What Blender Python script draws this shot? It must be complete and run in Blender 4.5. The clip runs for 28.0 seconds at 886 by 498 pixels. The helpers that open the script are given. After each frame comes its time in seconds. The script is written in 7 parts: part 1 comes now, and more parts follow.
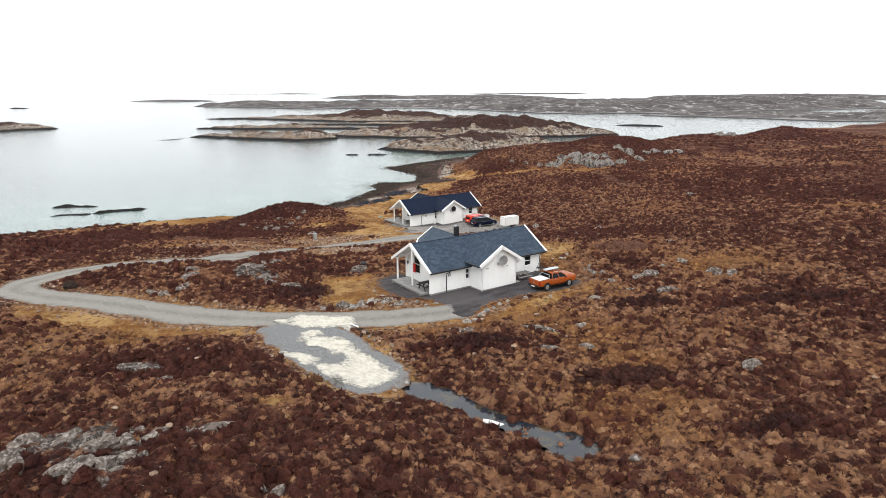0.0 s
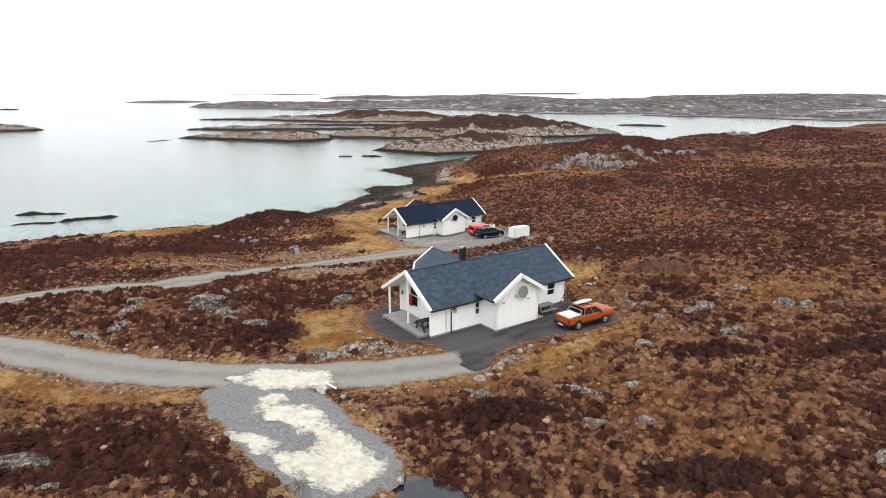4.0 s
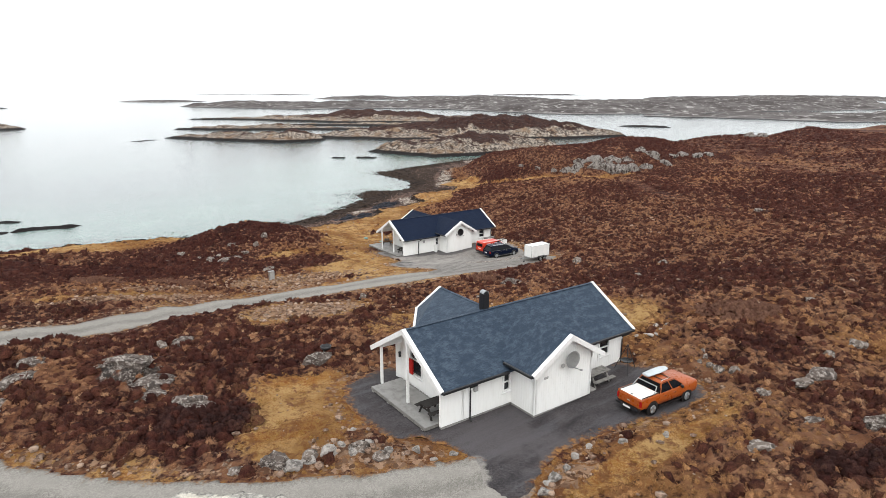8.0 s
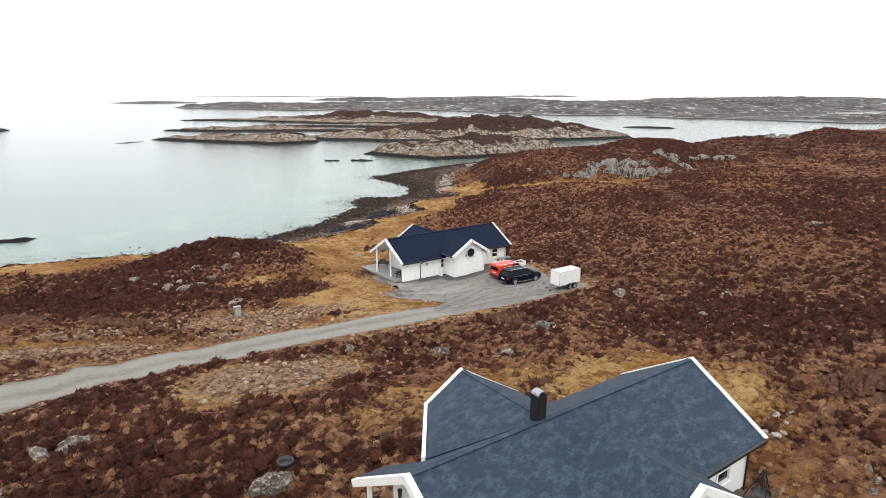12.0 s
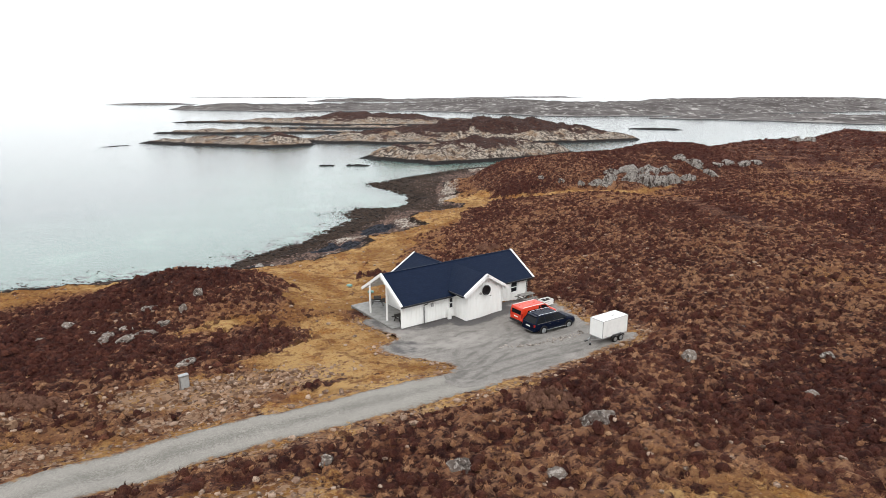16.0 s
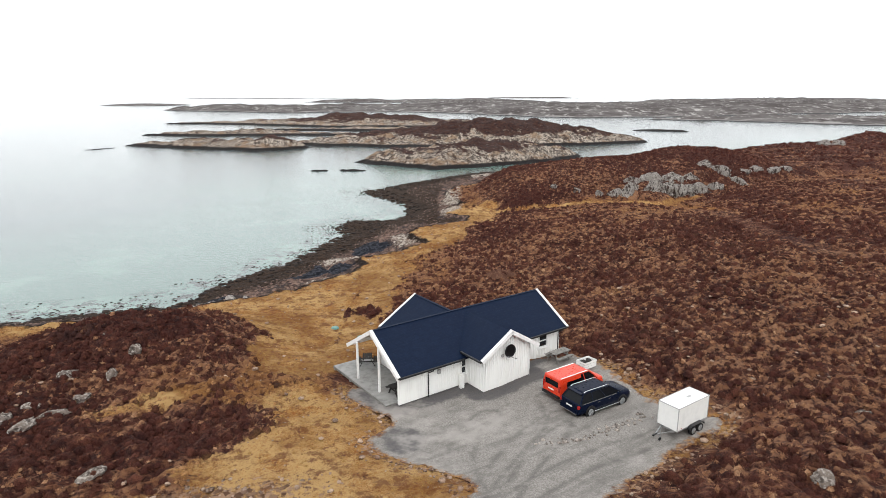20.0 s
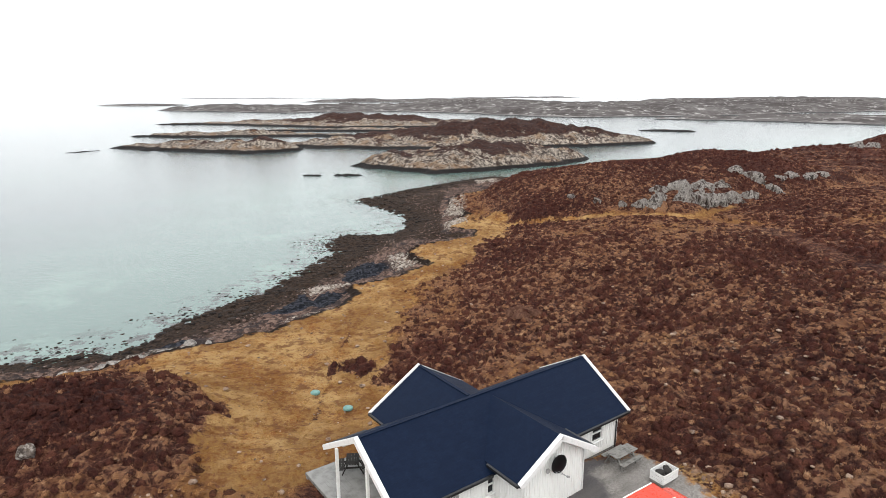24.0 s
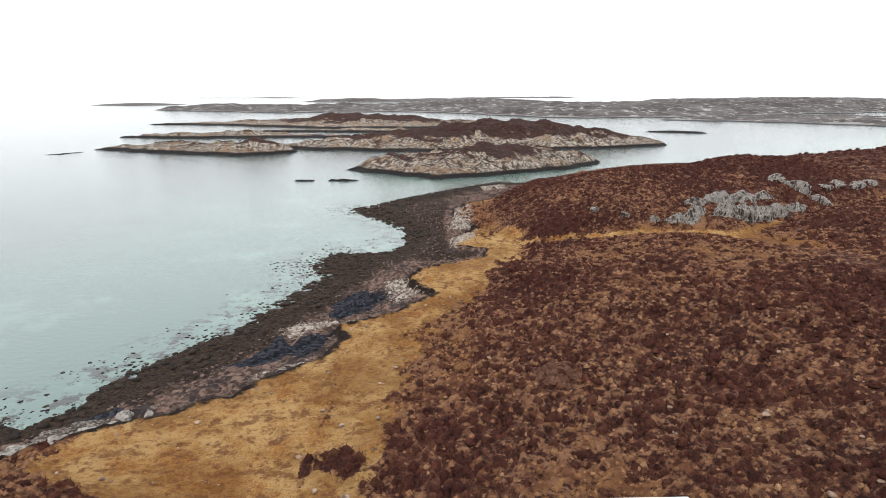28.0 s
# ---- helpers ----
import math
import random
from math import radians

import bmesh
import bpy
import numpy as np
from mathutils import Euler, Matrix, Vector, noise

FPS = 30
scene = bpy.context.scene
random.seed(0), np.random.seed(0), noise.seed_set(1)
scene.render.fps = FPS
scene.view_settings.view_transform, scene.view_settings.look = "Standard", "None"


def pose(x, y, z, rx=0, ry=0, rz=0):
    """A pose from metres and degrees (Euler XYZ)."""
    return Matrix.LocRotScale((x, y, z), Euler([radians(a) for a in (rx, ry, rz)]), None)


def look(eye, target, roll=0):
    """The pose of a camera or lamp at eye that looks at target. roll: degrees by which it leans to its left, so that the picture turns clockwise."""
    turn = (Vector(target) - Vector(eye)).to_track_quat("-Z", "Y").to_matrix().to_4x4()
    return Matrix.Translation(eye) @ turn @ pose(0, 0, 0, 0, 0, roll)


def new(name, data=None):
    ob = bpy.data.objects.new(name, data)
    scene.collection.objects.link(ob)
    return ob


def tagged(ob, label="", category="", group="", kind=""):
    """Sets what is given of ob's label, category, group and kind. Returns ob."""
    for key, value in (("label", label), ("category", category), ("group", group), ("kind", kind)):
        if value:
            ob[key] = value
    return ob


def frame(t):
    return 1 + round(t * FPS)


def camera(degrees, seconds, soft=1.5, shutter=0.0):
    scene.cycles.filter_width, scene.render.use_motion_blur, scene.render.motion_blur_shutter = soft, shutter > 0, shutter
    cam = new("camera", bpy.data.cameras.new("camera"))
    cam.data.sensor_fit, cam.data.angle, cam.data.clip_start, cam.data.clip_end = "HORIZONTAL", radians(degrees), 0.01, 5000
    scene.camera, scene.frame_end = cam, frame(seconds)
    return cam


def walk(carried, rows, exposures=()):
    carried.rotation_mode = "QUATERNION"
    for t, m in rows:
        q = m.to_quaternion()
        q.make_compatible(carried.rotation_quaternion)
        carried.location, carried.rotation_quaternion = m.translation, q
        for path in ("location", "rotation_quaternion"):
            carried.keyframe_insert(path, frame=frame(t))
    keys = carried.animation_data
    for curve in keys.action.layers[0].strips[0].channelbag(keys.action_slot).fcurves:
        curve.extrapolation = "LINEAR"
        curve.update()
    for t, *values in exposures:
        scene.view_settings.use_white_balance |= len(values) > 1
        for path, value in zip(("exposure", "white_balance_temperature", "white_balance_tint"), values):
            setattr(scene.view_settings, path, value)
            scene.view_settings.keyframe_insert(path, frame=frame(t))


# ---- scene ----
cam = camera(71.4, 28.0, 0.7)
PATH = [
    (0, (0.604, 0.363, 28.254), (0.684, 2.297, 27.753), 0.0),
    (1, (0.677, 3.294, 28.158), (0.759, 5.228, 27.657), -0.1),
    (2, (0.702, 6.334, 27.825), (0.785, 8.268, 27.325), -0.1),
    (3, (0.685, 9.558, 27.497), (0.771, 11.493, 26.997), -0.1),
    (4, (0.636, 12.967, 27.226), (0.725, 14.901, 26.727), -0.1),
    (5, (0.562, 16.52, 26.987), (0.655, 18.454, 26.488), -0.0),
    (6, (0.472, 20.162, 26.741), (0.568, 22.097, 26.242), 0.0),
    (7, (0.372, 23.841, 26.463), (0.472, 25.775, 25.965), 0.1),
    (8, (0.27, 27.512, 26.154), (0.373, 29.447, 25.657), 0.1),
    (9, (0.171, 31.149, 25.834), (0.278, 33.084, 25.339), 0.1),
    (10, (0.08, 34.739, 25.535), (0.189, 36.674, 25.041), 0.1),
    (11, (0.001, 38.283, 25.286), (0.111, 40.218, 24.794), 0.1),
    (12, (-0.065, 41.791, 25.108), (0.047, 43.726, 24.616), 0.1),
    (13, (-0.116, 45.276, 25.004), (-0.003, 47.212, 24.514), 0.1),
    (14, (-0.153, 48.756, 24.964), (-0.038, 50.692, 24.474), 0.1),
    (15, (-0.176, 52.241, 24.965), (-0.06, 54.177, 24.476), 0.1),
    (16, (-0.187, 55.74, 24.98), (-0.071, 57.676, 24.491), 0.0),
    (17, (-0.189, 59.253, 24.983), (-0.072, 61.189, 24.495), 0.0),
    (18, (-0.187, 62.775, 24.961), (-0.068, 64.711, 24.473), -0.0),
    (19, (-0.182, 66.297, 24.91), (-0.061, 68.233, 24.423), -0.0),
    (20, (-0.178, 69.81, 24.842), (-0.056, 71.746, 24.355), -0.0),
    (21, (-0.179, 73.306, 24.775), (-0.055, 75.241, 24.288), -0.1),
    (22, (-0.185, 76.782, 24.73), (-0.061, 78.717, 24.242), -0.1),
    (23, (-0.198, 80.244, 24.711), (-0.073, 82.18, 24.223), -0.1),
    (24, (-0.217, 83.709, 24.706), (-0.091, 85.644, 24.218), -0.1),
    (25, (-0.236, 87.196, 24.681), (-0.11, 89.132, 24.193), -0.1),
    (26, (-0.249, 90.729, 24.598), (-0.124, 92.665, 24.112), -0.1),
    (27, (-0.245, 94.317, 24.47), (-0.12, 96.253, 23.984), -0.0),
    (28, (-0.209, 97.939, 24.449), (-0.081, 99.874, 23.961), -0.0),
]
walk(cam, [(t, look(eye, target, roll)) for t, eye, target, roll in PATH])

# ---- light and sky: an even white overcast ----
SUN_DIR = Vector((-0.06, -0.62, 0.78)).normalized()
world = bpy.data.worlds.new("overcast_sky")
scene.world = world
world.use_nodes = True
wn = world.node_tree.nodes
wl = world.node_tree.links
wn.clear()
w_out = wn.new("ShaderNodeOutputWorld")
w_bg = wn.new("ShaderNodeBackground")
w_sky = wn.new("ShaderNodeTexSky")
w_sky.sky_type = "NISHITA"
w_sky.sun_disc = False
w_sky.sun_elevation = radians(51)
w_sky.sun_rotation = radians(186)
w_sky.air_density, w_sky.dust_density = 1.0, 6.0
w_mix = wn.new("ShaderNodeMixRGB")
w_mix.inputs[0].default_value = 0.93
w_mix.inputs[2].default_value = (13.4, 13.8, 14.1, 1)
wl.new(w_sky.outputs[0], w_mix.inputs[1])
wl.new(w_mix.outputs[0], w_bg.inputs[0])
wl.new(w_bg.outputs[0], w_out.inputs[0])
w_bg.inputs[1].default_value = 0.1

sun_data = bpy.data.lights.new("sun", "SUN")
sun_data.energy, sun_data.angle, sun_data.color = 1.4, radians(40), (1.0, 0.97, 0.93)
sun = new("sun", sun_data)
sun.matrix_world = look(SUN_DIR * 100, (0, 0, 0))
scene.view_settings.exposure = 0.14


# ---- material kit ----
class Mat:
    """A node material with short calls for the usual nodes."""

    def __init__(self, name, rough=0.8, metal=0.0, spec=0.3):
        self.m = bpy.data.materials.new(name)
        self.m.use_nodes = True
        self.nt = self.m.node_tree
        self.n, self.l = self.nt.nodes, self.nt.links
        self.b = self.n["Principled BSDF"]
        self.b.inputs["Roughness"].default_value = rough
        self.b.inputs["Metallic"].default_value = metal
        self.b.inputs["Specular IOR Level"].default_value = spec
        self.geo = self.n.new("ShaderNodeNewGeometry")
        self.pos = self.geo.outputs["Position"]
        self.rnd = self.geo.outputs["Random Per Island"]

    def put(self, sock, value):
        if isinstance(value, bpy.types.NodeSocket):
            self.l.new(value, sock)
        elif isinstance(value, (tuple, list)) and len(value) == 3 and sock.type == "RGBA":
            sock.default_value = (*value, 1)
        else:
            sock.default_value = value
        return sock

    def noise(self, scale, detail=4, rough=0.6, stretch=None, vec=None):
        t = self.n.new("ShaderNodeTexNoise")
        t.inputs["Scale"].default_value, t.inputs["Detail"].default_value, t.inputs["Roughness"].default_value = scale, detail, rough
        src = vec or self.pos
        if stretch:
            mp = self.n.new("ShaderNodeMapping")
            mp.inputs["Scale"].default_value = stretch
            self.l.new(src, mp.inputs["Vector"])
            src = mp.outputs[0]
        self.l.new(src, t.inputs["Vector"])
        return t.outputs["Fac"]

    def voronoi(self, scale, feature="F1", out="Distance"):
        t = self.n.new("ShaderNodeTexVoronoi")
        t.feature = feature
        t.inputs["Scale"].default_value = scale
        self.l.new(self.pos, t.inputs["Vector"])
        return t.outputs[out]

    def ramp(self, fac, a, b, lo=0.0, hi=1.0):
        """A smooth step of fac from a to b."""
        t = self.n.new("ShaderNodeMapRange")
        t.interpolation_type = "SMOOTHSTEP"
        for k, v in zip((1, 2, 3, 4), (a, b, lo, hi)):
            t.inputs[k].default_value = v
        self.l.new(fac, t.inputs[0])
        return t.outputs[0]

    def math(self, op, a, b=0.0):
        t = self.n.new("ShaderNodeMath")
        t.operation = op
        self.put(t.inputs[0], a), self.put(t.inputs[1], b)
        return t.outputs[0]

    def mix(self, fac, a, b, blend="MIX"):
        t = self.n.new("ShaderNodeMixRGB")
        t.blend_type = blend
        self.put(t.inputs[0], fac), self.put(t.inputs[1], a), self.put(t.inputs[2], b)
        return t.outputs[0]

    def attr(self, name):
        t = self.n.new("ShaderNodeAttribute")
        t.attribute_name = name
        return t.outputs["Fac"]

    def object_random(self):
        return self.n.new("ShaderNodeObjectInfo").outputs["Random"]

    def axis(self, sock, k):
        t = self.n.new("ShaderNodeSeparateXYZ")
        self.l.new(sock, t.inputs[0])
        return t.outputs[k]

    def local(self):
        return self.n.new("ShaderNodeTexCoord").outputs["Object"]

    def bump(self, height, strength=0.5, distance=0.05):
        t = self.n.new("ShaderNodeBump")
        t.inputs["Strength"].default_value, t.inputs["Distance"].default_value = strength, distance
        self.l.new(height, t.inputs["Height"])
        self.l.new(t.outputs[0], self.b.inputs["Normal"])
        return self

    def done(self, colour, rough=None):
        self.put(self.b.inputs["Base Color"], colour)
        if rough is not None:
            self.put(self.b.inputs["Roughness"], rough)
        return self.m


def plain(name, colour, rough=0.5, metal=0.0, spec=0.4, grime=0.12, scale=6.0):
    """A mostly even surface with slight grime and unevenness."""
    k = Mat(name, rough, metal, spec)
    f = k.noise(scale, 5)
    dark = tuple(c * (1 - grime * 2) for c in colour)
    k.bump(k.noise(scale * 8, 3), 0.05, 0.01)
    return k.done(k.mix(k.ramp(f, 0.4, 0.75), colour, dark), k.ramp(f, 0.2, 0.8, max(rough - 0.08, 0), min(rough + 0.1, 1)))


# heather, dead grass and moor soil
HEATH_DARK, HEATH_MID, HEATH_RED = (0.022, 0.0080, 0.0072), (0.070, 0.0235, 0.0165), (0.135, 0.051, 0.032)
OCHRE, STRAW, RUST, BROWN, PINK = (0.335, 0.158, 0.042), (0.48, 0.30, 0.125), (0.25, 0.088, 0.021), (0.135, 0.049, 0.021), (0.38, 0.205, 0.122)


def moor_colour(k):
    """Heather, dead grass and meadow by place; the fields "grass" and "tan" come with the mesh."""
    mid, fine, grain, wide = k.noise(0.9, 4, 0.6), k.noise(2.9, 4, 0.65), k.noise(11, 3, 0.7), k.noise(0.09, 4, 0.6)
    tan = k.attr("tan")
    heath = k.mix(k.ramp(fine, 0.36, 0.62), HEATH_DARK, HEATH_MID)
    heath = k.mix(k.ramp(k.math("ADD", k.math("MULTIPLY", grain, 0.6), k.math("MULTIPLY", wide, 0.5)), 0.50, 0.75), heath, HEATH_RED)
    between = k.mix(k.ramp(k.math("ADD", wide, k.math("MULTIPLY", tan, 0.8)), 0.52, 0.85), PINK, OCHRE)
    between = k.mix(k.ramp(grain, 0.50, 0.72), between, STRAW)
    between = k.mix(k.ramp(k.noise(0.5, 3), 0.40, 0.62, 0.30, 0.85), between, BROWN)
    v = k.math("ADD", k.math("MULTIPLY", fine, 0.85), k.math("MULTIPLY", mid, 0.28))
    v = k.math("ADD", v, k.math("MULTIPLY", tan, 0.30))
    v = k.math("ADD", v, k.math("MULTIPLY", k.math("SUBTRACT", k.noise(0.28, 5, 0.75), 0.5), 0.35))
    # tan tops, dark hollows: light and shade of the hummocks put into the colour
    v = k.math("ADD", v, k.math("MULTIPLY", k.attr("hummock"), 0.34))
    moor = k.mix(k.ramp(v, 0.48, 0.72, 0.0, 0.80), heath, between)
    turf = k.mix(k.ramp(fine, 0.36, 0.62), RUST, OCHRE)
    turf = k.mix(k.ramp(k.math("ADD", grain, k.math("MULTIPLY", k.noise(0.22, 4, 0.7), 1.3)), 0.92, 1.26), turf, STRAW)
    turf = k.mix(k.ramp(k.noise(0.75, 5, 0.75), 0.49, 0.62, 0, 0.8), turf, BROWN)
    turf = k.mix(k.ramp(k.noise(0.085, 5, 0.7), 0.44, 0.60, 0, 0.75), turf, k.mix(k.ramp(fine, 0.40, 0.60), tuple(0.62 * c for c in RUST), tuple(0.66 * c for c in OCHRE)))
    turf = k.mix(k.ramp(k.noise(1.9, 4, 0.7), 0.57, 0.66, 0, 0.75), turf, HEATH_RED)
    g = k.math("ADD", k.attr("grass"), k.math("MULTIPLY", k.math("SUBTRACT", k.math("ADD", k.noise(0.35, 4, 0.7), k.math("MULTIPLY", fine, 0.5)), 0.75), 1.3))
    return k.mix(k.ramp(g, 0.36, 0.56), moor, turf), mid, fine, grain


def make_ground():
    k = Mat("moor_ground", 0.95, 0, 0.15)
    col, mid, fine, grain = moor_colour(k)
    # rubble and stones beside the tracks
    stones = k.mix(k.ramp(k.voronoi(3.6, "F1", "Color"), 0.1, 0.9), (0.11, 0.055, 0.032), (0.38, 0.24, 0.155))
    r = k.math("ADD", k.attr("rubble"), k.math("MULTIPLY", k.math("SUBTRACT", k.noise(2.4, 4, 0.7), 0.5), 2.2))
    col = k.mix(k.ramp(r, 0.55, 0.75), col, stones)
    # shore: a broken peat edge, pebbles, blue-black weed in hollows, brown weed below
    raw = k.attr("shore")
    d = k.math("ADD", raw, k.math("MULTIPLY", k.math("SUBTRACT", k.noise(0.33, 5, 0.7), 0.5), 9.0))
    edge = k.math("ADD", raw, k.math("MULTIPLY", k.math("SUBTRACT", mid, 0.5), 2.2))
    peb = k.mix(k.ramp(k.voronoi(2.4, "F1", "Color"), 0.1, 0.9), (0.050, 0.029, 0.023), (0.26, 0.170, 0.135))
    peb = k.mix(k.ramp(k.noise(0.5, 5, 0.7), 0.45, 0.60, 0, 0.9), peb, (0.034, 0.027, 0.028))
    # bare peat, darkened further for the shadow along the foot of the bank
    col = k.mix(k.ramp(edge, 13.8, 13.3), col, (0.018, 0.011, 0.008))
    col = k.mix(k.ramp(edge, 12.7, 12.3), col, peb)
    weed = k.mix(k.ramp(fine, 0.35, 0.7), (0.012, 0.008, 0.006), (0.070, 0.042, 0.028))
    col = k.mix(k.ramp(d, 8.2, 6.2), col, weed)
    pool = k.math("ADD", k.attr("pool"), k.math("MULTIPLY", k.math("SUBTRACT", k.noise(0.45, 5, 0.75), 0.5), 1.2))
    pool = k.math("ADD", pool, k.math("MULTIPLY", k.math("SUBTRACT", fine, 0.5), 0.9))
    col = k.mix(k.ramp(pool, 0.46, 0.62), col, k.mix(k.ramp(k.voronoi(3.0, "F1", "Color"), 0.3, 0.9), (0.008, 0.009, 0.013), (0.050, 0.053, 0.070)))
    shell = k.math("ADD", k.attr("shell"), k.math("MULTIPLY", k.math("SUBTRACT", k.noise(1.8, 5, 0.75), 0.5), 3.4))
    col = k.mix(k.ramp(shell, 0.58, 0.74), col, k.mix(k.ramp(k.voronoi(3.2, "F1", "Color"), 0.1, 0.9), (0.13, 0.095, 0.075), (0.52, 0.46, 0.40)))
    # bare rock
    lich = k.mix(k.ramp(k.noise(5.0, 4, 0.75), 0.44, 0.62), (0.065, 0.050, 0.044), (0.36, 0.32, 0.285))
    lich = k.mix(k.ramp(k.noise(1.1, 4, 0.6, (1, 1, 4)), 0.5, 0.6), lich, (0.05, 0.042, 0.038))
    q = k.math("ADD", k.attr("rock"), k.math("MULTIPLY", k.math("SUBTRACT", mid, 0.5), 1.2))
    col = k.mix(k.ramp(q, 0.55, 0.66), col, lich)
    k.bump(k.math("ADD", fine, k.math("MULTIPLY", grain, 0.6)), 1.0, 0.35)
    return k.done(col)


GROUND = make_ground()


def make_island():
    """Skerry: weed at the tide line, pale rock above, heather on the tops."""
    k = Mat("skerry", 0.9, 0, 0.2)
    z = k.axis(k.pos, 2)
    nz = k.axis(k.geo.outputs["Normal"], 2)
    mid, fine = k.noise(0.12, 5, 0.65), k.noise(0.6, 5, 0.7)
    crack = k.noise(0.8, 6, 0.78, (1, 1, 0.45))
    rock = k.mix(k.ramp(crack, 0.42, 0.58), (0.055, 0.044, 0.038), (0.45, 0.380, 0.315))
    rock = k.mix(k.ramp(k.noise(0.16, 5, 0.7), 0.48, 0.62, 0, 0.7), rock, (0.22, 0.130, 0.070))
    rock = k.mix(k.ramp(k.noise(0.30, 5, 0.8), 0.52, 0.60, 0, 0.9), rock, (0.045, 0.028, 0.022))
    top = k.mix(k.ramp(fine, 0.35, 0.65), (0.018, 0.008, 0.0075), (0.062, 0.026, 0.018))
    top = k.mix(k.ramp(mid, 0.62, 0.74, 0, 0.7), top, (0.13, 0.068, 0.030))
    top = k.mix(k.ramp(k.noise(0.9, 4, 0.7), 0.62, 0.70, 0, 0.8), top, (0.30, 0.26, 0.23))
    h = k.math("ADD", k.math("ADD", k.math("MULTIPLY", k.math("SUBTRACT", mid, 0.5), 11.0), z), k.math("MULTIPLY", k.math("SUBTRACT", nz, 0.9), 14.0))
    col = k.mix(k.ramp(h, 4.5, 5.4), rock, top)
    low = k.math("ADD", z, k.math("MULTIPLY", k.math("SUBTRACT", fine, 0.5), 0.9))
    col = k.mix(k.ramp(low, 1.45, 0.95), col, (0.016, 0.013, 0.013))
    k.bump(k.math("ADD", crack, k.math("MULTIPLY", fine, 0.6)), 1.0, 1.1)
    return k.done(col)


SKERRY = make_island()


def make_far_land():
    """Bare rock with thin dull heath, seen far off; distance haze is put into its greyed colours."""
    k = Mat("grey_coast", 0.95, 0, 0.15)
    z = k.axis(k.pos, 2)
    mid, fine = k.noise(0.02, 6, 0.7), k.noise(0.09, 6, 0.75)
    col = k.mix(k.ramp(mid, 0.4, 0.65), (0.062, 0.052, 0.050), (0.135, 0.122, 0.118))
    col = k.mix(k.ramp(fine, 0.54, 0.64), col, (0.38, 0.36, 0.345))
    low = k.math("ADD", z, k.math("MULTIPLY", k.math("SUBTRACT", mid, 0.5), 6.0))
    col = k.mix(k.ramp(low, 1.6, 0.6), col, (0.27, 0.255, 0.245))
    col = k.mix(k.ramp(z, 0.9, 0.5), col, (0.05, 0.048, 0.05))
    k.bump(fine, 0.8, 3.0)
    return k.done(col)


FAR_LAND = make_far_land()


def make_sea():
    k = Mat("sea_water", 0.10, 0, 0.5)
    d = k.attr("depth")
    shoal = k.math("ADD", d, k.math("MULTIPLY", k.math("SUBTRACT", k.noise(0.05, 5, 0.6, (1, 1.6, 1)), 0.5), 55.0))
    deep, shallow, sand = (0.082, 0.110, 0.112), (0.108, 0.165, 0.150), (0.160, 0.240, 0.208)
    col = k.mix(k.ramp(shoal, 70.0, 20.0), deep, shallow)
    col = k.mix(k.ramp(k.noise(0.08, 5, 0.7), 0.5, 0.66, 0, 0.8), col, k.mix(k.ramp(shoal, 50.0, 12.0), deep, sand))
    weedy = k.math("MULTIPLY", k.ramp(k.noise(0.45, 4, 0.7), 0.5, 0.58), k.ramp(d, 9.0, 2.0))
    col = k.mix(weedy, col, (0.03, 0.035, 0.032))
    k.bump(k.math("ADD", k.noise(0.9, 4, 0.6, (1, 1.8, 1)), k.math("MULTIPLY", k.noise(4.0, 3, 0.6, (1, 1.8, 1)), 0.45)), 0.14, 0.35)
    return k.done(col)


SEA = make_sea()


